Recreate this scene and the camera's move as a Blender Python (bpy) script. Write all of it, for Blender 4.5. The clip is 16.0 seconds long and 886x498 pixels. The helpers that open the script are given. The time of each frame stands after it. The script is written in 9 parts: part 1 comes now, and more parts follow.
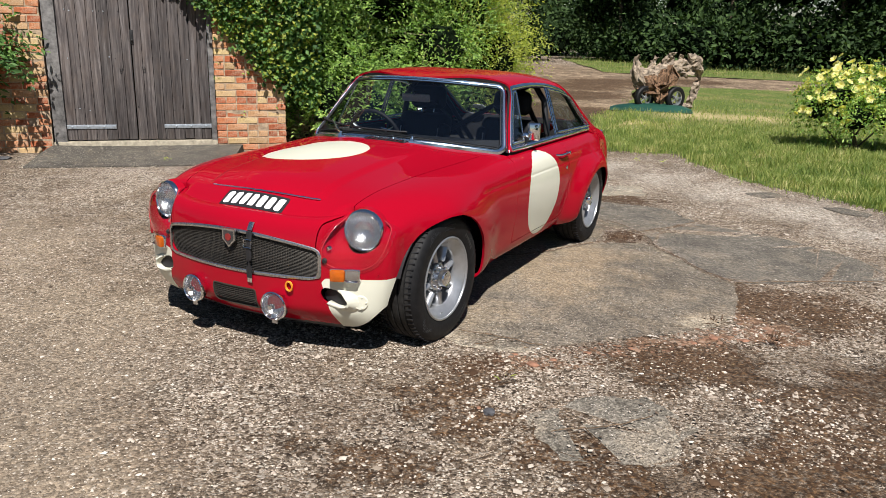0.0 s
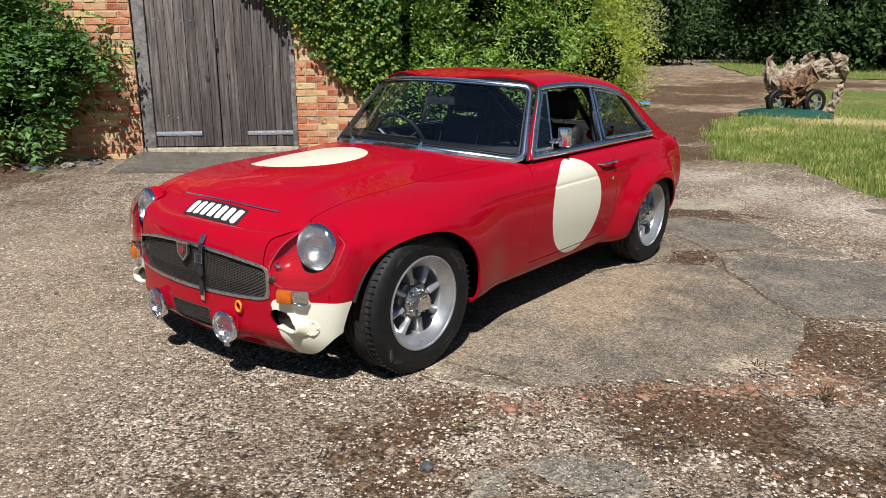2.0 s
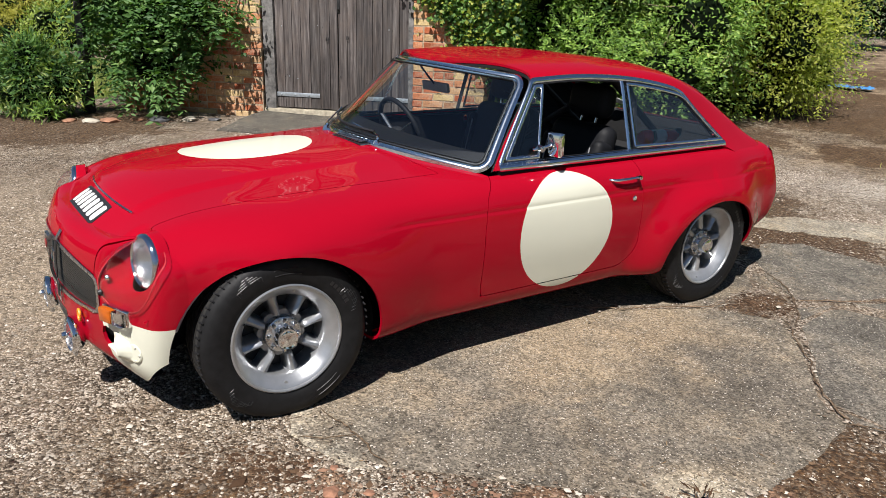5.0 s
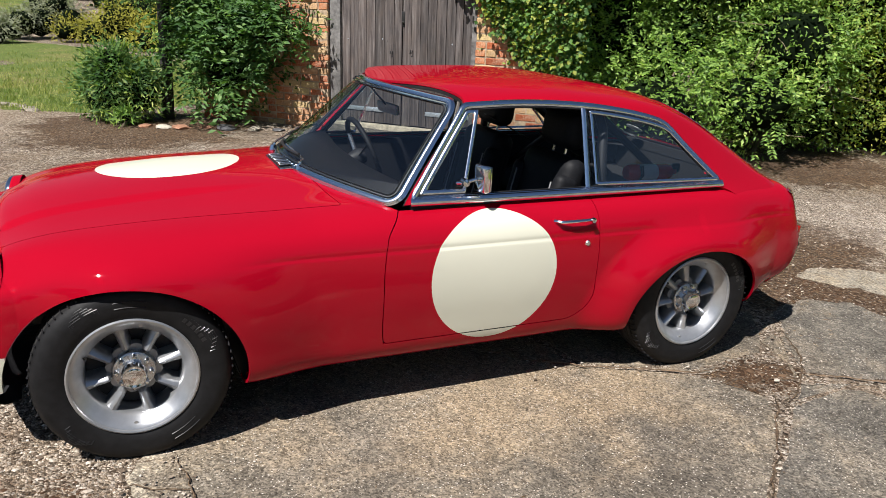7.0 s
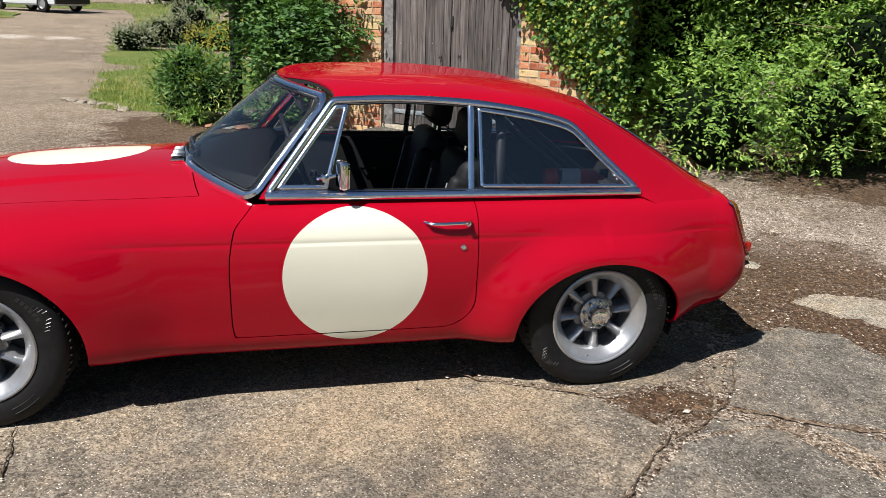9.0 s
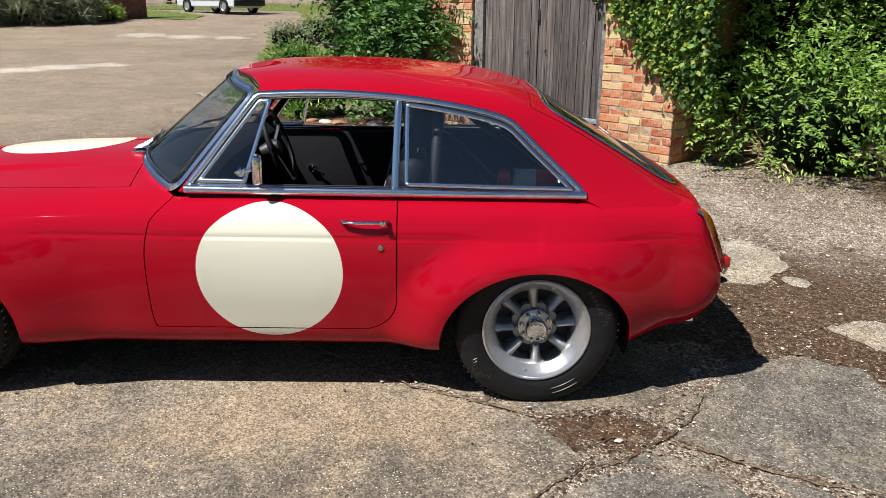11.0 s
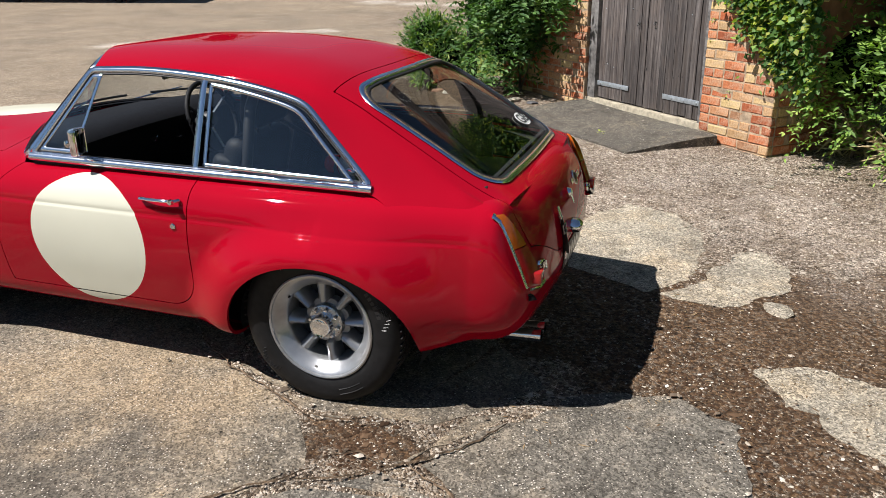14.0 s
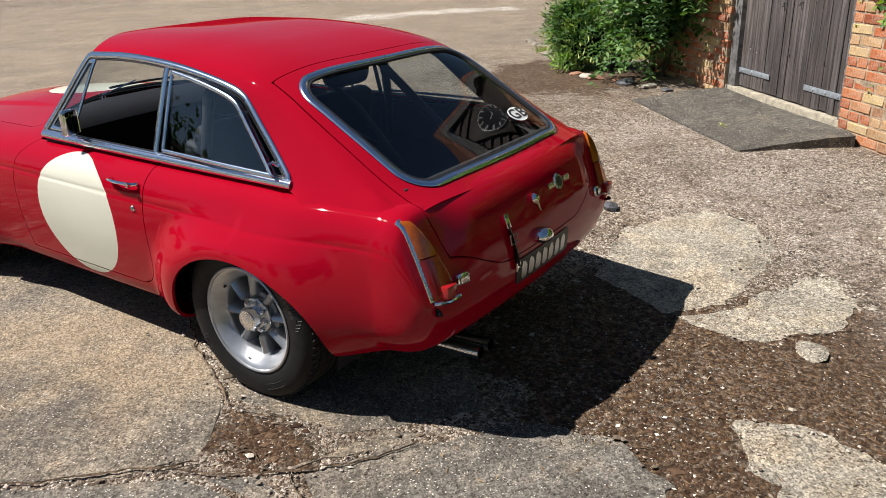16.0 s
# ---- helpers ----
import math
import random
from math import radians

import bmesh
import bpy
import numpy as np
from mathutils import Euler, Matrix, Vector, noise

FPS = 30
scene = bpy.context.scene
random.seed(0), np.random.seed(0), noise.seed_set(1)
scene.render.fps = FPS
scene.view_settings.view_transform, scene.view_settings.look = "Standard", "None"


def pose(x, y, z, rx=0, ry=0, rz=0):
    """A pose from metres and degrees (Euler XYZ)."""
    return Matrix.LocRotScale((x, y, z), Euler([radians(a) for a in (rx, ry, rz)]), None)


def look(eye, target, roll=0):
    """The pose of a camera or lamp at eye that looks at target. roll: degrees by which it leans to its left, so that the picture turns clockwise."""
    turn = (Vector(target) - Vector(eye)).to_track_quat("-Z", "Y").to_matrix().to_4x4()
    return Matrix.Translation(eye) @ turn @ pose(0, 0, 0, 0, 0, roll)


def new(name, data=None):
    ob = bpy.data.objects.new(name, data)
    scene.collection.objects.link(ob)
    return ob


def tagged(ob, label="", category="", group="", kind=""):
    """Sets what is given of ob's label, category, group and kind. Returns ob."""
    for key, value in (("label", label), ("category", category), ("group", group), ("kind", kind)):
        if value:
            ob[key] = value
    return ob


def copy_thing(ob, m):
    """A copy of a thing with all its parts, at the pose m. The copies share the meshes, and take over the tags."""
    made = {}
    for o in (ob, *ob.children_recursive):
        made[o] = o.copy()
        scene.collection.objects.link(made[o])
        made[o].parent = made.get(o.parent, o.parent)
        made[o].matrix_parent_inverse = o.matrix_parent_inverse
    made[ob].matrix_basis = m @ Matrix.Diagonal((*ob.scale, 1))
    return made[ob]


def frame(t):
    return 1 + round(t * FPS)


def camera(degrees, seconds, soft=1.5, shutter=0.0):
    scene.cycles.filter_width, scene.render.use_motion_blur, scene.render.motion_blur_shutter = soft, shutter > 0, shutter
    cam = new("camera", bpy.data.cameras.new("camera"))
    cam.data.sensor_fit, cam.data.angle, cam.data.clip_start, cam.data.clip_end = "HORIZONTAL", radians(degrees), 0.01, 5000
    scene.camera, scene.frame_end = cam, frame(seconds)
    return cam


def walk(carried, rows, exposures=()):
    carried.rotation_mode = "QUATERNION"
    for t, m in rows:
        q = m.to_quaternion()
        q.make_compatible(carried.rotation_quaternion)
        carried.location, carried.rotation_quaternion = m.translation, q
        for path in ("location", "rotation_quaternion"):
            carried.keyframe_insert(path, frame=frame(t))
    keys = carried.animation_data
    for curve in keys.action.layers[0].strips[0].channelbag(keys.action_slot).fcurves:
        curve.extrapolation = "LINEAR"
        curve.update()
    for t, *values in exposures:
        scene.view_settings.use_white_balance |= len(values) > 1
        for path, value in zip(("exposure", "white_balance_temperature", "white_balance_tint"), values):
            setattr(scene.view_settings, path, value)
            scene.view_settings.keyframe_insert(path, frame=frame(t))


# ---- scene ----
cam = camera(59.6, 16.0, soft=0.55)
METRES, EYE, TILT, LEAN, TURN = 8.101, 1.515, 0.0, 0.0, 0.0
ROWS = [
    (0.0, 0.0, 0.0, 0.0, 0.42, -15.99, -1.46),
    (0.5, 0.0155, 0.0171, -0.0023, 3.0, -15.64, -1.13),
    (1.0, 0.0337, 0.0382, -0.0041, 5.68, -15.32, -0.58),
    (1.5, 0.059, 0.0488, -0.0074, 8.42, -15.22, -0.19),
    (2.0, 0.0848, 0.0637, -0.0076, 11.09, -15.56, -0.08),
    (2.5, 0.1017, 0.0897, -0.0104, 13.92, -16.19, -0.22),
    (3.0, 0.1139, 0.1139, -0.0079, 16.79, -16.75, -0.55),
    (3.5, 0.1371, 0.1397, -0.0058, 19.79, -17.34, -0.9),
    (6.0, 0.24, 0.2408, 0.0069, 34.07, -18.72, -1.83),
    (6.5, 0.2559, 0.2698, 0.0046, 36.73, -18.4, -1.96),
    (7.0, 0.271, 0.294, 0.0066, 39.32, -18.1, -1.94),
    (7.5, 0.2998, 0.3146, 0.006, 41.77, -17.96, -1.85),
    (8.0, 0.3263, 0.3351, 0.006, 44.26, -17.83, -1.75),
    (8.5, 0.3427, 0.3641, 0.0027, 46.92, -17.73, -1.7),
    (11.0, 0.404, 0.4945, 0.0009, 62.38, -18.09, -0.27),
    (11.5, 0.4205, 0.5273, 0.0002, 64.86, -18.58, -0.09),
    (12.0, 0.4209, 0.5633, -0.0054, 67.21, -19.24, 0.12),
    (12.5, 0.4191, 0.6013, -0.0031, 69.88, -19.85, 0.24),
    (13.0, 0.4376, 0.6373, -0.0032, 73.09, -20.31, 0.38),
    (13.5, 0.4495, 0.6653, 0.0037, 77.13, -20.42, 0.43),
    (14.0, 0.446, 0.6973, 0.0044, 81.62, -20.37, 0.7),
    (14.5, 0.4501, 0.7258, 0.0036, 85.85, -20.43, 1.03),
    (15.0, 0.4565, 0.7573, 0.0045, 89.44, -20.78, 1.53),
    (15.5, 0.4477, 0.7845, 0.0014, 93.08, -21.25, 1.96),
    (16.0, 0.423, 0.8152, 0.0049, 97.2, -21.63, 1.93),
]
walk(cam, [(t, pose(0, 0, EYE, TILT, LEAN, TURN) @ pose(METRES * x, METRES * y, METRES * z, 90 + pitch, roll, yaw)) for t, x, y, z, yaw, pitch, roll in ROWS],
     exposures=((0.0, 0.52), (3.0, 0.50), (6.0, 0.62), (8.5, 0.68), (11.0, 0.70), (16.0, 0.65)))

# ---------- world and sun ----------
SUN_DIR = Vector((0.09, -0.69, 1.0)).normalized()
world = bpy.data.worlds.new("sky")
scene.world = world
world.use_nodes = True
_wn = world.node_tree.nodes
_sky = _wn.new("ShaderNodeTexSky")
_sky.sky_type = "NISHITA"
_sky.sun_disc = False
_sky.sun_elevation = math.asin(SUN_DIR.z)
_sky.sun_rotation = math.atan2(SUN_DIR.x, SUN_DIR.y)
_sky.air_density, _sky.dust_density, _sky.ozone_density = 1.0, 0.1, 2.2
world.node_tree.links.new(_sky.outputs[0], _wn["Background"].inputs[0])
_wn["Background"].inputs[1].default_value = 0.038
sun_data = bpy.data.lights.new("sun", "SUN")
sun_data.energy, sun_data.angle, sun_data.color = 5.0, radians(0.55), (1.0, 0.96, 0.925)
sun = new("sun", sun_data)
sun.matrix_world = look(SUN_DIR * 40, (0, 0, 0))

# ---------- materials ----------
def node_mat(name):
    m = bpy.data.materials.new(name)
    m.use_nodes = True
    return m, m.node_tree, m.node_tree.nodes["Principled BSDF"]


def ramp(tree, fac, stops):
    n = tree.nodes.new("ShaderNodeValToRGB")
    els = n.color_ramp.elements
    while len(els) < len(stops):
        els.new(0.5)
    for e, (pos, col) in zip(els, stops):
        e.position, e.color = pos, (*col, 1)
    tree.links.new(fac, n.inputs[0])
    return n.outputs[0]


def mixc(tree, fac, a, b, blend="MIX"):
    n = tree.nodes.new("ShaderNodeMix")
    n.data_type, n.blend_type = "RGBA", blend
    for sock, v in ((n.inputs[0], fac), (n.inputs[6], a), (n.inputs[7], b)):
        if isinstance(v, (tuple, list)):
            sock.default_value = (*v, 1)
        elif isinstance(v, (int, float)):
            sock.default_value = v
        else:
            tree.links.new(v, sock)
    return n.outputs[2]


def mathn(tree, op, a, b=0.0, clamp=False):
    n = tree.nodes.new("ShaderNodeMath")
    n.operation, n.use_clamp = op, clamp
    for sock, v in ((n.inputs[0], a), (n.inputs[1], b)):
        if isinstance(v, (int, float)):
            sock.default_value = v
        else:
            tree.links.new(v, sock)
    return n.outputs[0]


def coords(tree, kind="Object", scale=(1, 1, 1)):
    tc = tree.nodes.new("ShaderNodeTexCoord")
    mp = tree.nodes.new("ShaderNodeMapping")
    mp.inputs["Scale"].default_value = scale
    tree.links.new(tc.outputs[kind], mp.inputs[0])
    return mp.outputs[0]


def noise_t(tree, vec, scale, detail=4.0, rough=0.55, dist=0.0):
    n = tree.nodes.new("ShaderNodeTexNoise")
    n.inputs["Scale"].default_value, n.inputs["Detail"].default_value = scale, detail
    n.inputs["Roughness"].default_value, n.inputs["Distortion"].default_value = rough, dist
    tree.links.new(vec, n.inputs["Vector"])
    return n.outputs[0]


def voro(tree, vec, scale, feature="F1", out=0, rand=1.0):
    n = tree.nodes.new("ShaderNodeTexVoronoi")
    n.feature = feature
    n.inputs["Scale"].default_value, n.inputs["Randomness"].default_value = scale, rand
    tree.links.new(vec, n.inputs["Vector"])
    return n.outputs[out]


def bump(tree, bsdf, height, strength=0.3, dist=0.01):
    b = tree.nodes.new("ShaderNodeBump")
    b.inputs["Strength"].default_value, b.inputs["Distance"].default_value = strength, dist
    tree.links.new(height, b.inputs["Height"])
    tree.links.new(b.outputs[0], bsdf.inputs["Normal"])


def simple(name, col, rough=0.5, metal=0.0, var=0.12, scale=18.0, bumpy=0.0, coat=0.0, spec=0.5):
    """A plain surface with a little variation in colour and gloss."""
    m, t, b = node_mat(name)
    v = coords(t)
    n = noise_t(t, v, scale, 5)
    dark = tuple(c * (1 - var) for c in col)
    lite = tuple(min(1, c * (1 + var)) for c in col)
    t.links.new(ramp(t, n, [(0.3, dark), (0.7, lite)]), b.inputs["Base Color"])
    r = t.nodes.new("ShaderNodeMapRange")
    r.inputs[3].default_value, r.inputs[4].default_value = max(0.02, rough * 0.85), min(1, rough * 1.15)
    t.links.new(noise_t(t, v, scale * 2.7, 3), r.inputs[0])
    t.links.new(r.outputs[0], b.inputs["Roughness"])
    b.inputs["Metallic"].default_value = metal
    b.inputs["Coat Weight"].default_value = coat
    b.inputs["Coat Roughness"].default_value = 0.03
    b.inputs["Specular IOR Level"].default_value = spec
    if bumpy:
        bump(t, b, noise_t(t, v, scale * 6, 4), bumpy, 0.004)
    return m


def paint_mat(name, col):
    m, t, b = node_mat(name)
    v = coords(t)
    n = noise_t(t, v, 2.2, 3)
    t.links.new(ramp(t, n, [(0.3, tuple(c * 0.94 for c in col)), (0.7, col)]), b.inputs["Base Color"])
    # road dust low on the panels
    dust = noise_t(t, v, 9, 6, 0.7)
    r = t.nodes.new("ShaderNodeMapRange")
    r.inputs[1].default_value, r.inputs[2].default_value = 0.35, 0.8
    r.inputs[3].default_value, r.inputs[4].default_value = 0.38, 0.5
    t.links.new(dust, r.inputs[0])
    t.links.new(r.outputs[0], b.inputs["Roughness"])
    b.inputs["Specular IOR Level"].default_value = 0.0
    b.inputs["Coat Weight"].default_value = 0.58
    b.inputs["Coat IOR"].default_value = 1.5
    b.inputs["Coat Roughness"].default_value = 0.018
    bump(t, b, noise_t(t, v, 7, 2), 0.02, 0.01)
    return m


def glass_mat(name, tint=(0.9, 0.95, 0.93), rough=0.0):
    m, t, b = node_mat(name)
    b.inputs["Base Color"].default_value = (*tint, 1)
    b.inputs["Transmission Weight"].default_value = 1.0
    b.inputs["Roughness"].default_value = rough
    b.inputs["IOR"].default_value = 1.45
    return m


def pane_mat(name, tint, gloss):
    """A thin pane: clear with a tint, its gloss rising towards the edge, alike from both sides."""
    m, t, b = node_mat(name)
    t.nodes.remove(b)
    tr, gl, mx, lw = t.nodes.new("ShaderNodeBsdfTransparent"), t.nodes.new("ShaderNodeBsdfGlossy"), t.nodes.new("ShaderNodeMixShader"), t.nodes.new("ShaderNodeLayerWeight")
    tr.inputs[0].default_value = (*tint, 1)
    gl.inputs["Roughness"].default_value = 0.0
    lw.inputs["Blend"].default_value = 0.5
    edge = mathn(t, "POWER", lw.outputs["Facing"], 5.0)
    t.links.new(mathn(t, "ADD", mathn(t, "MULTIPLY", edge, 1 - gloss), gloss), mx.inputs[0])
    t.links.new(tr.outputs[0], mx.inputs[1])
    t.links.new(gl.outputs[0], mx.inputs[2])
    t.links.new(mx.outputs[0], t.nodes["Material Output"].inputs[0])
    return m


RED = paint_mat("red_paint", (0.335, 0.0022, 0.0135))
CREAM = paint_mat("cream_paint", (0.66, 0.655, 0.54))
CHROME = simple("chrome", (0.82, 0.83, 0.85), 0.07, 1.0, 0.03)
# stainless steel; the blue in its colour stands for reflected sky
TRIM = simple("sky_tinted_trim", (0.76, 0.83, 0.93), 0.17, 1.0, 0.03)
STEEL = simple("brushed_steel", (0.55, 0.56, 0.58), 0.28, 1.0, 0.08, 40)
ALLOY = simple("silver_alloy", (0.43, 0.44, 0.455), 0.30, 0.72, 0.10, 26, 0.04)
WEB = simple("cast_alloy_web", (0.30, 0.305, 0.31), 0.5, 0.55, 0.2, 30, 0.1)
PERSPEX_EDGE = simple("perspex_edge", (0.42, 0.03, 0.04), 0.12, 0.0, 0.05, 18, 0.0, 0.6)
RUBBER = simple("tyre_rubber", (0.0085, 0.0085, 0.0092), 0.6, 0.0, 0.35, 30, 0.10, 0.0, 0.25)
# tread surface, paler than the sidewall rubber
TREAD = simple("paler_tread_rubber", (0.024, 0.023, 0.022), 0.8, 0.0, 0.4, 40, 0.15, 0.0, 0.2)
MARKS = simple("tyre_marks", (0.018, 0.018, 0.019), 0.34, 0.0, 0.2, 30, 0.0, 0.0, 0.45)
BLACK = simple("black_trim", (0.015, 0.015, 0.017), 0.5, 0.0, 0.2)
CARPET = simple("black_carpet", (0.01, 0.01, 0.011), 0.95, 0.0, 0.3, 60, 0.2)
VINYL = simple("black_vinyl", (0.0085, 0.009, 0.011), 0.6, 0.0, 0.2, 40, 0.1, 0.0, 0.22)
GLASS = pane_mat("window_glass", (0.85, 0.90, 0.91), 0.115)
GLASS_SIDE = pane_mat("side_glass", (0.82, 0.87, 0.88), 0.14)
GLASS_BACK = pane_mat("back_glass", (0.86, 0.91, 0.91), 0.085)
CLEAR = pane_mat("clear_perspex", (0.95, 0.95, 0.95), 0.06)
LAMPGLASS = glass_mat("lamp_glass", (0.93, 0.95, 0.97), 0.08)
MESHMAT = simple("grille_mesh", (0.075, 0.068, 0.058), 0.4, 0.5, 0.25, 80)
WHITE = simple("white_plastic", (0.78, 0.78, 0.76), 0.4, 0, 0.05)
AMBER_SOLID = simple("amber_plastic", (0.42, 0.088, 0.004), 0.12, 0, 0.2, 40, 0.0, 0.6)
RED_SOLID = simple("red_plastic", (0.30, 0.008, 0.008), 0.12, 0, 0.2, 40, 0.0, 0.6)
REFLECTOR = simple("lamp_reflector", (0.50, 0.51, 0.53), 0.24, 0.97, 0.06)
HEADGLASS = glass_mat("headlamp_glass", (0.97, 0.98, 0.99), 0.16)
HEADGLASS.node_tree.nodes["Principled BSDF"].inputs["Transmission Weight"].default_value = 0.96

# ---------- building helpers ----------
def obj(name, data, mats, parent=None, label=""):
    ob = new(name, data)
    for mt in mats if isinstance(mats, (list, tuple)) else [mats]:
        data.materials.append(mt)
    if parent is not None:
        ob.parent = parent
    if label:
        ob["label"] = label
    return ob


def part(name, bm, material, parent=None, label="", smooth=True):
    """Links a bmesh as one mesh object."""
    me = bpy.data.meshes.new(name)
    bmesh.ops.recalc_face_normals(bm, faces=bm.faces)
    bm.to_mesh(me)
    bm.free()
    if smooth:
        me.polygons.foreach_set("use_smooth", [True] * len(me.polygons))
        me.set_sharp_from_angle(angle=radians(38))
    return obj(name, me, material, parent, label)


def empty(name, m, label, category, group="", kind=""):
    ob = new(name)
    ob.matrix_world = m
    ob.empty_display_size = 0.1
    return tagged(ob, label, category, group, kind)


def group(name, parent, label=""):
    ob = new(name)
    ob.parent = parent
    if label:
        ob["label"] = label
    return ob


def box_bm(bm, size, centre=(0, 0, 0), m=None, bevel=0.0, seg=2):
    r = bmesh.ops.create_cube(bm, size=1.0)
    vs = r["verts"]
    bmesh.ops.scale(bm, vec=size, verts=vs)
    if bevel:
        es = list({e for v in vs for e in v.link_edges})
        r2 = bmesh.ops.bevel(bm, geom=es, offset=bevel, segments=seg, affect="EDGES", profile=0.5)
        vs = list({v for f in r2["faces"] for v in f.verts} | {v for v in vs if v.is_valid})
    mm = Matrix.Translation(centre) @ (m if m is not None else Matrix())
    bmesh.ops.transform(bm, matrix=mm, verts=vs)
    return vs


def box(name, size, centre, material, parent=None, m=None, bevel=0.004, label="", seg=2):
    bm = bmesh.new()
    box_bm(bm, size, centre, m, bevel, seg)
    return part(name, bm, material, parent, label)


def lathe_bm(bm, profile, seg=48, axis="Y", closed=False):
    """Turns (r, h) pairs round an axis."""
    rings = []
    for k in range(seg):
        a = 2 * math.pi * k / seg
        ring = []
        for r, h in profile:
            c, s = r * math.cos(a), r * math.sin(a)
            ring.append(bm.verts.new({"Y": (c, h, s), "Z": (c, s, h), "X": (h, c, s)}[axis]))
        rings.append(ring)
    n = len(profile)
    for k in range(seg):
        a, b = rings[k], rings[(k + 1) % seg]
        for i in range(n if closed else n - 1):
            j = (i + 1) % n
            if max(profile[i][0], profile[j][0]) > 1e-6:
                try:
                    bm.faces.new((a[i], a[j], b[j], b[i]))
                except ValueError:
                    pass
    bmesh.ops.remove_doubles(bm, verts=bm.verts, dist=1e-5)
    return bm


def tube_bm(bm, pts, r, seg=8, closed=False, flat=1.0, r_end=None):
    """A tube along points; flat squeezes it, r_end tapers it."""
    pts = [Vector(p) for p in pts]
    n = len(pts)
    rings = []
    up = Vector((0, 0, 1))
    for i, p in enumerate(pts):
        a = pts[i - 1] if (i or closed) else p
        b = pts[(i + 1) % n] if (i < n - 1 or closed) else p
        d = (b - a).normalized()
        side = d.cross(up)
        if side.length < 1e-3:
            side = d.cross(Vector((1, 0, 0)))
        side.normalize()
        top = side.cross(d).normalized()
        rr = r if r_end is None else r + (r_end - r) * i / max(1, n - 1)
        rings.append([bm.verts.new(p + side * rr * math.cos(2 * math.pi * k / seg) + top * rr * flat * math.sin(2 * math.pi * k / seg)) for k in range(seg)])
    for i in range(n if closed else n - 1):
        a, b = rings[i], rings[(i + 1) % n]
        for k in range(seg):
            bm.faces.new((a[k], a[(k + 1) % seg], b[(k + 1) % seg], b[k]))
    if not closed:
        bm.faces.new(rings[0])
        bm.faces.new(rings[-1][::-1])
    return bm


def tube(name, pts, r, material, parent=None, seg=8, closed=False, flat=1.0, label="", r_end=None):
    return part(name, tube_bm(bmesh.new(), pts, r, seg, closed, flat, r_end), material, parent, label)


def keyed(*pairs):
    """A monotone smooth curve through (x, value) pairs."""
    xs = np.array([p[0] for p in pairs], float)
    ys = np.array([p[1] for p in pairs], float)
    h, d = np.diff(xs), np.diff(ys) / np.diff(xs)
    m = np.zeros(len(xs))
    m[0], m[-1] = d[0], d[-1]
    for i in range(1, len(xs) - 1):
        if d[i - 1] * d[i] > 0:
            w1, w2 = 2 * h[i] + h[i - 1], h[i] + 2 * h[i - 1]
            m[i] = (w1 + w2) / (w1 / d[i - 1] + w2 / d[i])

    def f(x):
        x = np.clip(np.asarray(x, float), xs[0], xs[-1])
        i = np.clip(np.searchsorted(xs, x) - 1, 0, len(xs) - 2)
        t = (x - xs[i]) / h[i]
        return ys[i] * (1 + 2 * t) * (1 - t) ** 2 + h[i] * m[i] * t * (1 - t) ** 2 + ys[i + 1] * t * t * (3 - 2 * t) + h[i] * m[i + 1] * t * t * (t - 1)
    return f


def bspline(ctrl, n):
    """Samples of clamped cubic B-splines; ctrl: (stations, points, 2)."""
    k = ctrl.shape[1]
    knots = np.r_[[0] * 3, np.linspace(0, 1, k - 2), [1] * 3]
    t = np.linspace(0, 1, n)
    t[-1] = 1 - 1e-9
    basis = [((knots[i] <= t) & (t < knots[i + 1])).astype(float) for i in range(len(knots) - 1)]
    for p in range(1, 4):
        nxt = []
        for i in range(len(knots) - p - 1):
            a = knots[i + p] - knots[i]
            b = knots[i + p + 1] - knots[i + 1]
            left = (t - knots[i]) / a * basis[i] if a > 0 else 0
            right = (knots[i + p + 1] - t) / b * basis[i + 1] if b > 0 else 0
            nxt.append(left + right)
        basis = nxt
    return np.einsum("kn,skd->snd", np.array([np.broadcast_to(b, t.shape) for b in basis]), ctrl)


def smooth01(a, b, x):
    t = np.clip((x - a) / (b - a), 0, 1)
    return t * t * (3 - 2 * t)


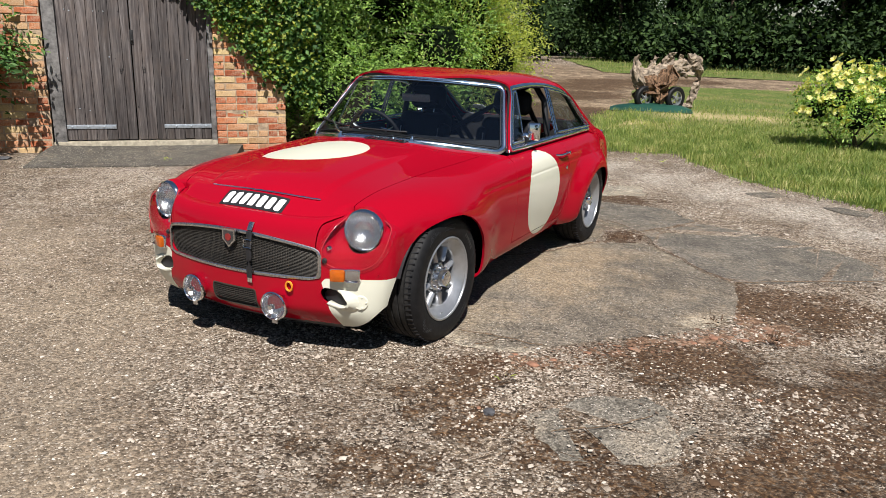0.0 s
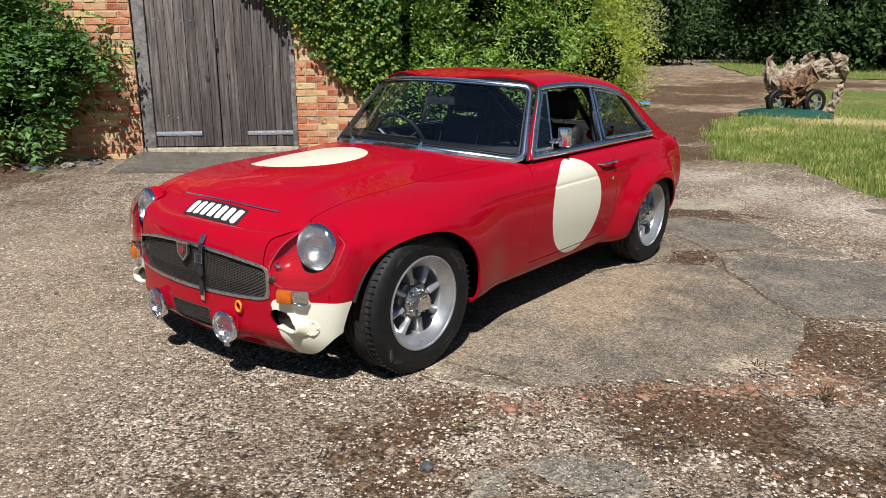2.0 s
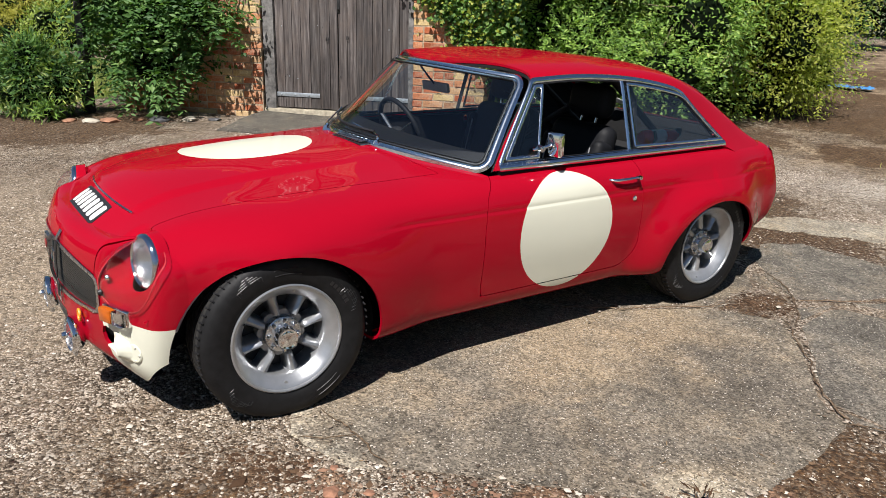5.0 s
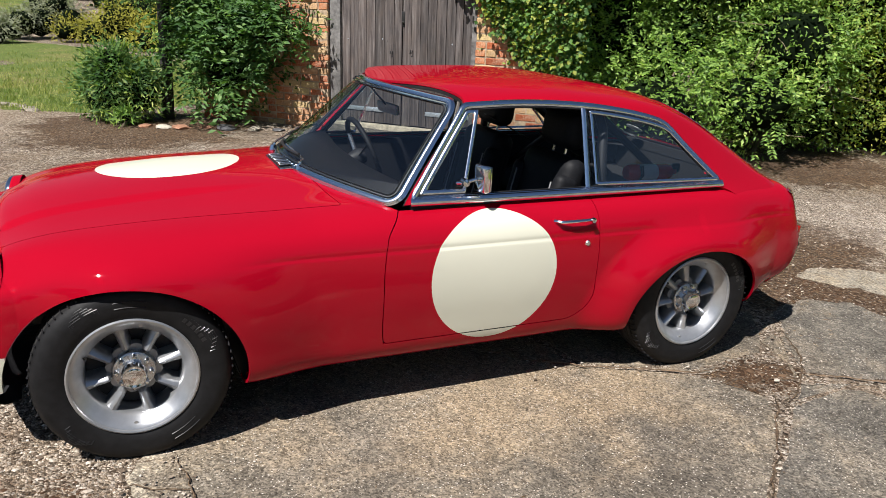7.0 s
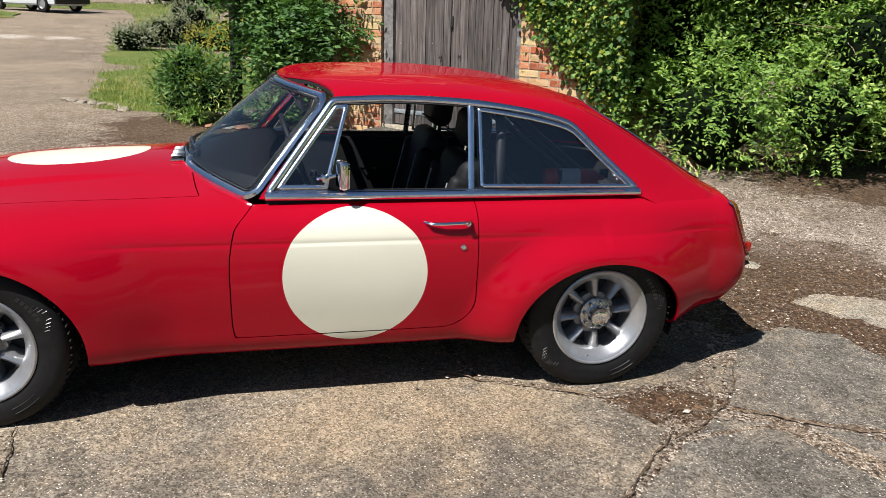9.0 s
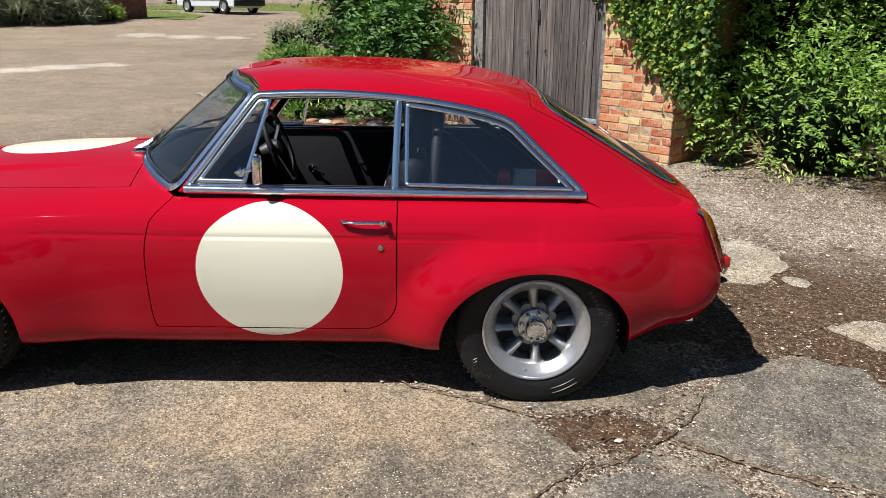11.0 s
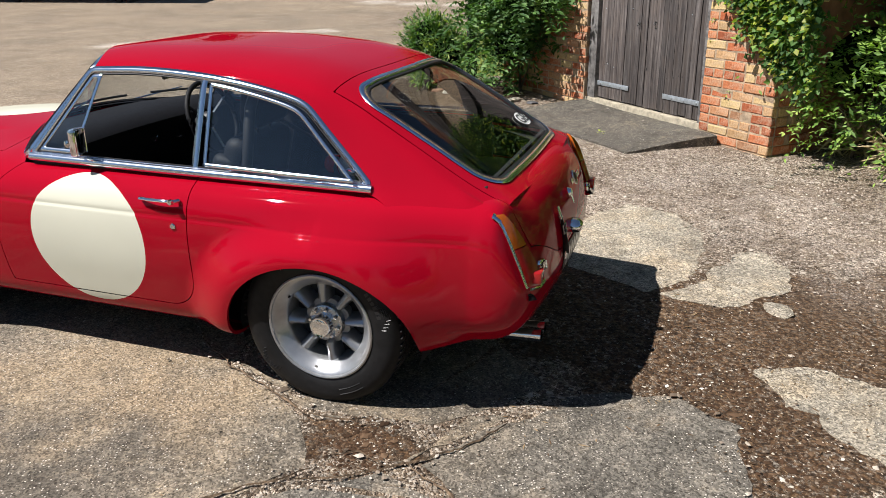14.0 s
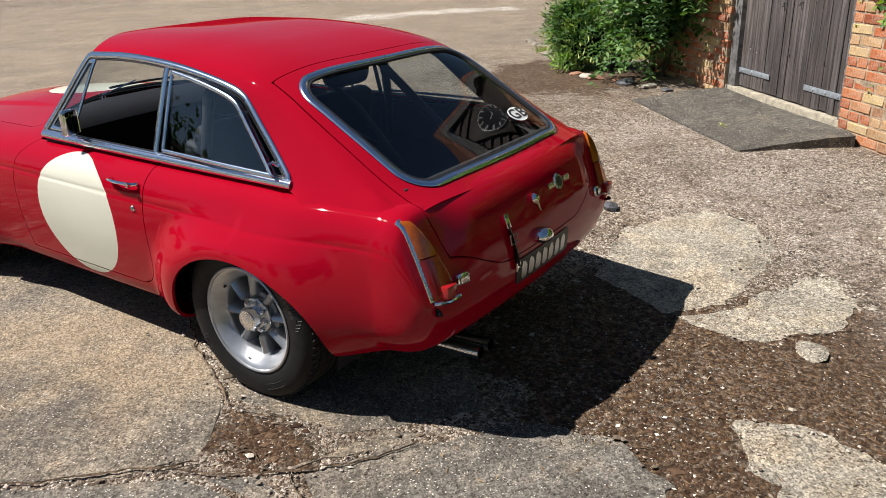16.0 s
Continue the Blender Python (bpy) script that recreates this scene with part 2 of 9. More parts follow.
class Skin:
    """Triangles with normals that can be cut along the zero of a function."""

    def __init__(self, V, N, T):
        self.V, self.N, self.T = V, N, T

    @classmethod
    def grid(cls, P, flip=False):
        nu, nv = P.shape[:2]
        du, dv = np.gradient(P, axis=0), np.gradient(P, axis=1)
        N = np.cross(du, dv) * (-1 if flip else 1)
        L = np.linalg.norm(N, axis=-1, keepdims=True)
        N = N / np.maximum(L, 1e-12)
        i = np.arange(nu * nv).reshape(nu, nv)
        a, b, c, d = i[:-1, :-1].ravel(), i[1:, :-1].ravel(), i[1:, 1:].ravel(), i[:-1, 1:].ravel()
        T = np.concatenate([np.stack([a, b, c], 1), np.stack([a, c, d], 1)])
        if flip:
            T = T[:, ::-1]
        return cls(P.reshape(-1, 3), N.reshape(-1, 3), T)

    def xyz(self):
        return self.V.T

    def cut(self, f):
        """Keeps where f < 0."""
        V, N, T = self.V, self.N, self.T
        if len(T) == 0:
            return self
        f = np.where(np.abs(f) < 1e-7, -1e-7, f)
        out = f > 0
        cnt = out[T].sum(1)
        tris = [T[cnt == 0]]
        one = T[cnt == 1]
        two = T[cnt == 2]

        def rolled(tt, flag):
            k = np.argmax(out[tt] == flag, axis=1)
            r = np.arange(len(tt))
            return tt[r, k], tt[r, (k + 1) % 3], tt[r, (k + 2) % 3]
        a1, b1, c1 = rolled(one, True)
        a2, b2, c2 = rolled(two, False)
        e = np.concatenate([np.stack([a1, b1], 1), np.stack([a1, c1], 1), np.stack([a2, b2], 1), np.stack([a2, c2], 1)])
        if len(e):
            key = np.sort(e, axis=1)
            uniq, inv = np.unique(key, axis=0, return_inverse=True)
            inv = inv.reshape(-1)
            w = (f[uniq[:, 0]] / (f[uniq[:, 0]] - f[uniq[:, 1]]))[:, None]
            nV = V[uniq[:, 0]] * (1 - w) + V[uniq[:, 1]] * w
            nN = N[uniq[:, 0]] * (1 - w) + N[uniq[:, 1]] * w
            inv = inv + len(V)
            n1, n2 = len(a1), len(a2)
            p1, q1, p2, q2 = inv[:n1], inv[n1:2 * n1], inv[2 * n1:2 * n1 + n2], inv[2 * n1 + n2:]
            tris += [np.stack([p1, b1, c1], 1), np.stack([p1, c1, q1], 1), np.stack([a2, p2, q2], 1)]
            V, N = np.concatenate([V, nV]), np.concatenate([N, nN])
        T = np.concatenate(tris)
        used, inv = np.unique(T, return_inverse=True)
        return Skin(V[used], N[used] / np.maximum(np.linalg.norm(N[used], axis=1, keepdims=True), 1e-9), inv.reshape(-1, 3))

    def mirrored(self):
        k = np.array([1, -1, 1.0])
        return Skin(self.V * k, self.N * k, self.T[:, ::-1])

    def both(self):
        s = self.plus(self.mirrored())
        n = len(self.V)
        T = s.T.copy()
        mid = np.abs(self.V[:, 1]) < 1e-6
        back = np.arange(2 * n)
        back[n:][mid] = np.arange(n)[mid]
        return Skin(s.V, s.N, back[T])

    def plus(self, o):
        return Skin(np.concatenate([self.V, o.V]), np.concatenate([self.N, o.N]), np.concatenate([self.T, o.T + len(self.V)]))

    def renormal(self):
        a, b, c = (self.V[self.T[:, k]] for k in range(3))
        f = np.cross(b - a, c - a)
        N = np.zeros_like(self.V)
        for k in range(3):
            np.add.at(N, self.T[:, k], f)
        N /= np.maximum(np.linalg.norm(N, axis=1, keepdims=True), 1e-12)
        N *= np.sign((N * self.N).sum(1, keepdims=True).sum() or 1)
        return Skin(self.V, N, self.T)

    def raised(self, d):
        return Skin(self.V + self.N * d, self.N, self.T)

    def rimmed(self, depth):
        """Turns the free edges inward, so that the panel shows its thickness."""
        E = np.concatenate([self.T[:, [0, 1]], self.T[:, [1, 2]], self.T[:, [2, 0]]])
        key = np.sort(E, axis=1)
        _, idx, cnt = np.unique(key, axis=0, return_index=True, return_counts=True)
        e = E[idx[cnt == 1]]
        p, q = self.V[e[:, 0]], self.V[e[:, 1]]
        n0, n1 = self.N[e[:, 0]], self.N[e[:, 1]]
        side = np.cross(q - p, n0)
        side /= np.maximum(np.linalg.norm(side, axis=1, keepdims=True), 1e-9)
        n, base = len(e), len(self.V)
        V = np.concatenate([self.V, p, q, q - n1 * depth, p - n0 * depth])
        N = np.concatenate([self.N, side, side, side, side])
        i = base + np.arange(n)
        T = np.concatenate([self.T, np.stack([i + n, i, i + 3 * n], 1), np.stack([i + n, i + 3 * n, i + 2 * n], 1)])
        return Skin(V, N, T)

    def band(self, fn, lo, hi, crown=0.0):
        """The strip where lo < fn < hi; crown rounds its section."""
        s = self.cut(fn(*self.xyz()) - hi)
        s = s.cut(lo - fn(*s.xyz()))
        if crown:
            e, f = 1e-4, fn(*s.xyz())
            g = np.stack([fn(*(s.V + e * np.eye(3)[k]).T) - f for k in range(3)], 1) / e
            g = g - s.N * (g * s.N).sum(1, keepdims=True)
            g /= np.maximum(np.linalg.norm(g, axis=1, keepdims=True), 1e-6)
            t = np.clip((f - (lo + hi) / 2) / ((hi - lo) / 2), -1, 1)[:, None]
            n = s.N + crown * t * g
            s = Skin(s.V, n / np.linalg.norm(n, axis=1, keepdims=True), s.T)
        return s

    def mesh(self, name):
        me = bpy.data.meshes.new(name)
        me.from_pydata(self.V.tolist(), [], self.T.tolist())
        me.polygons.foreach_set("use_smooth", [True] * len(me.polygons))
        me.normals_split_custom_set_from_vertices(self.N.tolist())
        me.update()
        return me


def skin_part(name, skin, material, parent, label="", rim=0.012):
    return obj(name, (skin.rimmed(rim) if rim else skin).mesh(name), material, parent, label)


def poly_sdf(x, z, pts):
    """Signed distance to a closed polygon, negative inside."""
    d = np.full(x.shape, 1e9)
    inside = np.zeros(x.shape, bool)
    n = len(pts)
    for i in range(n):
        ax, az = pts[i]
        bx, bz = pts[(i + 1) % n]
        ex, ez = bx - ax, bz - az
        t = np.clip(((x - ax) * ex + (z - az) * ez) / (ex * ex + ez * ez), 0, 1)
        d = np.minimum(d, np.hypot(x - ax - ex * t, z - az - ez * t))
        crosses = ((az > z) != (bz > z)) & (x < (bx - ax) * (z - az) / ((bz - az) if bz != az else 1e-9) + ax)
        inside ^= crosses
    return np.where(inside, -d, d)


def rbox(x, z, cx, cz, hx, hz, r):
    qx, qz = np.abs(x - cx) - hx + r, np.abs(z - cz) - hz + r
    return np.hypot(np.maximum(qx, 0), np.maximum(qz, 0)) + np.minimum(np.maximum(qx, qz), 0) - r

# ---------- the red coupe ----------
CAR_M = Matrix(((-0.45100895, 0.8924957, 0.00650725, -0.1607), (-0.89240282, -0.4510559, 0.01287577, 4.9002), (0.0144267, 0.0, 0.99989593, 0.0413), (0, 0, 0, 1)))
car = empty("sports_car", CAR_M, "glossy red vintage fastback coupe with cream roundels, parked", "car")
AXLE_F, AXLE_R, TYRE_R = 1.156, -1.156, 0.305


def screen_x(y, z):
    """The raked, bowed surface of the windscreen."""
    return 0.10 + 1.19 * (1.185 - z) - 0.79 * y * y


def lower_body():
    """The left half of the body below the waist, from nose to tail."""
    zmid_f, zmid_r = 0.42, 0.45
    # the caps' steps crowd towards the ends, where the surface turns
    tail = np.sin(np.linspace(1, 0, 26) * math.pi / 2)[:-1]
    nose = np.sin(np.linspace(0, 1, 30)[1:] * math.pi / 2)
    us = np.r_[-1.72 - 0.19 * tail, np.linspace(-1.72, 1.66, 226), 1.66 + 0.10 * nose]
    x = np.clip(us, -1.72, 1.66)
    zc = keyed((-1.72, .785), (-1.3, .80), (0.2, .80), (.38, .838), (.5, .838), (.73, .826), (1.2, .788), (1.42, .757), (1.54, .715), (1.61, .675), (1.66, .64))(x)
    drop = keyed((-1.72, .0), (0.2, 0), (.45, .012), (1.0, .020), (1.45, .018), (1.66, .010))(x)
    z3 = keyed((-1.72, .78), (-1.3, .802), (-.2, .80), (.3, .79), (.63, .772), (1.0, .757), (1.28, .742), (1.5, .722), (1.6, .70), (1.66, .672))(x)
    z4 = keyed((-1.72, .755), (-1.2, .765), (-.2, .76), (.3, .748), (.63, .735), (1.0, .722), (1.28, .705), (1.5, .675), (1.66, .62))(x)
    y4 = keyed((-1.72, .685), (-1.3, .735), (-.3, .745), (.6, .745), (1.25, .735), (1.66, .675))(x)
    y5 = keyed((-1.72, .735), (-1.3, .785), (-.3, .795), (.6, .79), (1.2, .787), (1.45, .765), (1.66, .728))(x)
    y7 = keyed((-1.72, .72), (-1.3, .765), (-.3, .775), (.6, .77), (1.2, .768), (1.45, .748), (1.66, .718))(x)
    y8 = keyed((-1.72, .66), (-1.3, .71), (-.3, .730), (.6, .730), (1.25, .712), (1.66, .64))(x)
    z8 = keyed((-1.72, .27), (-1.5, .222), (-1.1, .210), (-.6, .206), (.8, .206), (1.45, .200), (1.58, .155), (1.66, .138))(x)
    o = np.ones_like(x)
    ctrl = np.stack([
        np.stack([0 * o, zc], 1), np.stack([.13 * o, zc], 1), np.stack([.30 * o, zc - drop], 1),
        np.stack([.46 * o, z3 * .55 + (zc - drop) * .45 - .006], 1), np.stack([.61 * o, z3], 1), np.stack([y4, z4], 1),
        np.stack([y5, z4 * .4 + .60 * .6], 1), np.stack([y5 + .002, .47 * o], 1), np.stack([y7, .345 * o], 1), np.stack([y8 + .03, z8 + .045], 1), np.stack([y8, z8 + .005], 1),
        np.stack([y8 - .05, z8 - .012], 1), np.stack([.45 * o, z8 - .012], 1), np.stack([.2 * o, z8 - .012], 1), np.stack([0 * o, z8 - .012], 1)], 1)
    # finer steps round the crease
    Q = bspline(ctrl, 330)
    y, z = Q[..., 0], Q[..., 1]
    X = np.repeat(us[:, None], y.shape[1], 1)
    # flared wheel arches
    for xc, zc0, a, b, amp, zt in ((AXLE_F + .01, .27, .375, .345, .050, .78), (AXLE_R + .015, .25, .365, .30, .074, .735)):
        re = np.hypot((X - xc) / a, np.maximum(z - zc0, 0) / b)
        grow = 1 - smooth01(0.95, 1.85, re)
        if xc < 0:
            grow = np.where(X > xc, 1 - smooth01(1.02, 1.62, re), grow)
        y = y + amp * grow * smooth01(.5, .74, y) * smooth01(zt, zt - .16, z) * smooth01(1.64, 1.42, X)
    # the long bulge of the bonnet, ending in a step behind the nose
    z = z + .013 * smooth01(.345, .30, y) * smooth01(1.572, 1.545, X) * smooth01(.55, 1.0, X) * (z > .5)
    # the pressed crease along the flank
    zcr = .645 + 0.012 * smooth01(-.6, -1.0, X) * 0
    flank = smooth01(.7, .76, y) * smooth01(.9, .6, X)
    y = y - .0036 * flank * np.exp(-(np.maximum(z - zcr, 0) / .012) ** 2) * smooth01(zcr - .004, zcr + .002, z)
    # caps
    s_t = np.clip((-1.72 - us) / .19, 0, 1)[:, None]
    s_n = np.clip((us - 1.66) / .10, 0, 1)[:, None]
    gt = np.maximum(1 - s_t ** 2.3, 0) ** (1 / 2.3)
    gn = np.maximum(1 - s_n ** 3.2, 0) ** (1 / 3.2)
    straight = keyed((0, 1), (.2, .99), (.4, .944), (.55, .79), (.72, .557), (.88, .33), (.97, .177), (1, 0))(s_t)
    wy = smooth01(.40, .62, y) * smooth01(zmid_r - .02, zmid_r + .02, z)
    gz_t = gt * (1 - wy) + straight * wy
    z = np.where(s_t > 0, zmid_r + (z - zmid_r) * gz_t, z)
    z = np.where(s_n > 0, zmid_f + (z - zmid_f) * gn, z)
    y = y * (1 - .10 * (1 - gt)) * (1 - .07 * (1 - gn))
    # plan curvature at nose and tail, and the valance tucked back
    X = X - .36 * smooth01(.9, 1.66, X) * y * y
    X = X + .095 * smooth01(-1.2, -1.72, X) * y * y
    X = X - .070 * smooth01(.425, .50, y) * smooth01(.69, .48, y) * smooth01(.47, .56, z) * smooth01(1.5, 1.6, X)
    X = X - .065 * smooth01(.25, .10, z) * smooth01(1.5, 1.72, X)
    return Skin.grid(np.stack([X, y, z], -1), flip=False)


def lb_top(xs, ys):
    """Height of the lower body's upper side."""
    P = LB.V[(LB.V[:, 2] > .6) & (LB.V[:, 0] < .7)]
    out = []
    for a, b in zip(xs, ys):
        d = (P[:, 0] - a) ** 2 + (P[:, 1] - b) ** 2
        out.append(P[np.argmin(d), 2])
    return np.convolve(np.pad(np.array(out), 4, "edge"), np.ones(9) / 9, "valid")


def cabin():
    """The left half of roof, pillars and hatch."""
    us = np.linspace(.62, -1.80, 250)
    zc = keyed((-1.80, .755), (-1.74, .79), (-1.45, .965), (-1.18, 1.118), (-1.02, 1.165), (-.81, 1.198), (-.46, 1.218), (-.14, 1.212), (.12, 1.18), (.62, 1.06))(us)
    zr = keyed((-1.80, .745), (-1.74, .77), (-1.45, .925), (-1.2, 1.055), (-1.02, 1.115), (-.8, 1.145), (-.5, 1.16), (-.1, 1.155), (.1, 1.14), (.62, 1.04))(us)
    yr = keyed((-1.80, .62), (-1.5, .60), (-1.15, .575), (-.6, .575), (-.05, .555), (.62, .50))(us)
    yb = keyed((-1.80, .66), (-1.4, .69), (-.6, .695), (.2, .685), (.62, .66))(us)
    zb = np.minimum(.792, zr - .01)
    o = np.ones_like(us)
    fl = smooth01(-1.27, -1.48, us)
    ctrl = np.stack([np.stack([0 * o, zc], 1), np.stack([.16 * o, zc], 1), np.stack([.34 * o, zc * .8 + zr * .2 + .012], 1), np.stack([yr - .06, zr + .022], 1),
                     np.stack([yr, zr - .008], 1), np.stack([yr * .72 + yb * .28, zr * .72 + zb * .28], 1), np.stack([yr * .35 + yb * .65 - .004 * fl, zr * .35 + zb * .65 - .010 * fl], 1), np.stack([yb + .002 * fl, zb * (1 - fl) + (lb_top(us, yb + .002) + .006) * fl], 1), np.stack([yb + .045 * fl, zb * (1 - fl) + (lb_top(us, yb + .045) - .004) * fl], 1)], 1)
    Q = bspline(ctrl, 130)
    # smoothing lengthwise
    for _ in range(6):
        Q[1:-1] = (Q[:-2] + 2 * Q[1:-1] + Q[2:]) / 4
    X = np.repeat(us[:, None], Q.shape[1], 1)
    X = X + .095 * smooth01(-1.2, -1.72, X) * Q[..., 0] ** 2
    return Skin.grid(np.stack([X, Q[..., 0], Q[..., 1]], -1), flip=True)


def arch_f(x, y, z):
    return np.where(y > .40, np.hypot((x - AXLE_F - .01) / .375, (z - .27) / .345) - 1, 1) * .35


def arch_r(x, y, z):
    return np.where(y > .40, np.hypot((x - AXLE_R - .015) / .365, (z - .25) / .30) - 1, 1) * .33


def door_d(x, y, z):
    front = keyed((.20, .272), (.36, .300), (.55, .302), (.69, .283), (.76, .225), (.81, .16))(z)
    xr, zb, R = -.615, .286, .13
    qx, qz = xr + R - x, zb + R - z
    corner = np.hypot(np.maximum(qx, 0), np.maximum(qz, 0)) - R + np.minimum(np.maximum(qx, qz), 0)
    return np.maximum(corner, x - front)


def bonnet_d(x, y, z):
    edge = keyed((.3, .60), (.5, .585), (.9, .555), (1.3, .525), (1.5, .50), (1.62, .455), (1.70, .415), (1.8, .40))(x)
    back = .46 - .16 * y * y
    return np.maximum(np.maximum(y - edge, back - x), np.maximum(.560 - .25 * y * y - z, z - 2))


def hatch_d(x, y, z):
    side = keyed((.45, .46), (.50, .50), (.60, .545), (.78, .575), (1.0, .56), (1.10, .535), (1.2, .52))(z)
    lower = .505 + .10 * smooth01(.25, .56, y)
    return np.maximum(np.maximum(y - side, lower - z), x + 1.125 - .05 * y * y)


SIDE_WIN = [(.155, .812), (-.088, 1.130), (-.34, 1.143), (-.60, 1.133), (-.80, 1.108), (-.955, 1.078), (-1.025, 1.055), (-1.068, 1.018), (-1.12, .968), (-1.296, .812)]


def rounded(pts, sharp, times=3):
    """Cuts the corners of a closed outline again and again; the corners named in sharp stay tight."""
    out = []
    n = len(pts)
    for i, p in enumerate(pts):
        if i in sharp:
            a, c, p = Vector(pts[i - 1]), Vector(pts[(i + 1) % n]), Vector(p)
            out += [tuple(p.lerp(a, .035 / (a - p).length)), tuple(p), tuple(p.lerp(c, .035 / (c - p).length))]
        else:
            out.append(p)
    for _ in range(times):
        nxt = []
        for i, p in enumerate(out):
            q = out[(i + 1) % len(out)]
            nxt += [(p[0] * .75 + q[0] * .25, p[1] * .75 + q[1] * .25), (p[0] * .25 + q[0] * .75, p[1] * .25 + q[1] * .75)]
        out = nxt
    return out


SIDE_WIN = rounded(SIDE_WIN, (0, 1, 9))


def side_win_d(x, z):
    return poly_sdf(x, z, SIDE_WIN)


def back_win_d(x, y):
    return rbox(x, y, -1.455 + .05 * y * y, 0, .275, .515, .11)


def opening_d(x, y, z):
    """The hole in the lower body under the cabin."""
    return np.maximum(np.maximum(x - screen_x(y, z) + .02, -1.66 - x), np.maximum(y - keyed((-1.66, .42), (-1.55, .52), (-1.45, .59), (-1.36, .64), (-1.25, .668), (-1.0, .676))(x), .72 - z))


LB = lower_body()
CB = cabin()

# --- split the lower body into its panels ---
x, y, z = LB.xyz()
rest = LB.cut(-arch_f(x, y, z))
x, y, z = rest.xyz()
rest = rest.cut(-arch_r(x, y, z))
# cabin opening
x, y, z = rest.xyz()
opening = opening_d(x, y, z)
rest = rest.cut(-opening)
GAP = .0021


def take(skin, fn):
    """The panel where fn < 0 and what is left, with a shut line between them."""
    d = fn(*skin.xyz())
    return skin.cut(d + GAP), skin.cut(-d + GAP)


x, y, z = rest.xyz()
door, rest = take(rest, lambda x, y, z: np.where((y > .60), door_d(x, y, z), .5))
bonnet, rest = take(rest, lambda x, y, z: np.where(x > .2, bonnet_d(x, y, z), .5))
hatch_low, rest = take(rest, lambda x, y, z: np.where(x < -1.3, hatch_d(x, y, z), .5))
x, y, z = hatch_low.xyz()
hatch_low = hatch_low.cut(np.maximum(x + 1.715 - .095 * y * y, z - 2))


def grille_d(x, y, z):
    top, low = .556 - .25 * y * y, .378 + .02 * y * y
    hw = .435
    q = rbox(y, (z - (top + low) / 2) / np.maximum(top - low, .01) * .18, 0, 0, hw, .09, .03)
    return np.where(x > 1.3, q, .5)


def duct_d(x, y, z):
    return np.where(x > 1.5, rbox(y, z, 0, .247, .125, .047, .010), .5)


def brake_d(x, y, z):
    return np.where(x > 1.2, rbox(y, z + .22 * (y - .5), .500, .301, .064, .036, .0355), .5)


x, y, z = rest.xyz()
rest = rest.cut(-grille_d(x, y, z))
x, y, z = rest.xyz()
rest = rest.cut(-duct_d(x, y, z))
x, y, z = rest.xyz()
rest = rest.cut(-brake_d(x, y, z))


COVER = [(.610, .712), (.535, .698), (.468, .606), (.440, .510), (.452, .462), (.50, .437), (.575, .426), (.645, .447), (.692, .502), (.712, .58), (.705, .640), (.672, .686)]


def rounded(pts, n=4):
    """A closed outline with curved runs between its corners."""
    out, m = [], len(pts)
    P = [np.array(p) for p in pts]
    for i in range(m):
        a, b, c, d = P[i - 1], P[i], P[(i + 1) % m], P[(i + 2) % m]
        for k in range(n):
            u = k / n
            q = .5 * (2 * b + (c - a) * u + (2 * a - 5 * b + 4 * c - d) * u * u + (3 * b - a - 3 * c + d) * u ** 3)
            out.append((float(q[0]), float(q[1])))
    return out


COVER = rounded(COVER)


def lamp_d(x, y, z):
    """The teardrop outline of the faired headlamp."""
    a, b = poly_sdf(y, z, COVER) - .006, 1.508 - x
    return .5 * (a + b + np.sqrt((a - b) ** 2 + .03 ** 2)) - .006


x, y, z = rest.xyz()
cover_zone = rest.cut(lamp_d(x, y, z))
x, y, z = rest.xyz()
rest = rest.cut(-lamp_d(x, y, z))
# cream corners of the front valance
x, y, z = rest.xyz()
cream_d = np.maximum(np.maximum(.437 + (.385 - z) * .25 - y, z - .385 - .03 * (y - .43)), 1.15 - x)
corner = rest.cut(cream_d)
rest = rest.cut(-cream_d)
x, y, z = corner.xyz()
corner = corner.cut(.148 + .24 * smooth01(.50, .83, y) ** 1.5 - z)
# front valance, rear valance and the wings
x, y, z = rest.xyz()
val_d = np.maximum(np.maximum(z - .60, 1.35 - x), y - .60)
under_d = np.maximum(z - keyed((-1.95, .30), (-1.72, .275), (-1.5, .220), (-.6, .202), (.8, .202), (1.45, .196), (1.6, .158), (1.76, .152))(x), y - keyed((-1.95, .60), (-1.72, .62), (-1.3, .672), (1.3, .68), (1.7, .62))(x))
under, rest = rest.cut(under_d), rest.cut(-under_d)
x, y, z = rest.xyz()
val_d = np.maximum(np.maximum(z - .60, 1.35 - x), y - .60)
valance, rest = rest.cut(val_d), rest.cut(-val_d)
x, y, z = rest.xyz()
wing_d = .28 - x
front_wing, rear_wing = rest.cut(wing_d), rest.cut(-wing_d)
x, y, z = front_wing.xyz()
skin_part("underbody", under.both(), BLACK, car, "", 0)
BON = bonnet.both()
x, y, z = BON.xyz()
rdl = np.where(z > .6, np.hypot(x - .935, y + .13) - .285, .5)
bon_ob = skin_part("bonnet", BON.cut(-rdl), RED, car, "red bonnet with a cream roundel")
skin_part("roundel", BON.cut(rdl), CREAM, bon_ob, "cream painted roundel", 0)
skin_part("front_valance", valance.both(), RED, car)
body_parts = {}
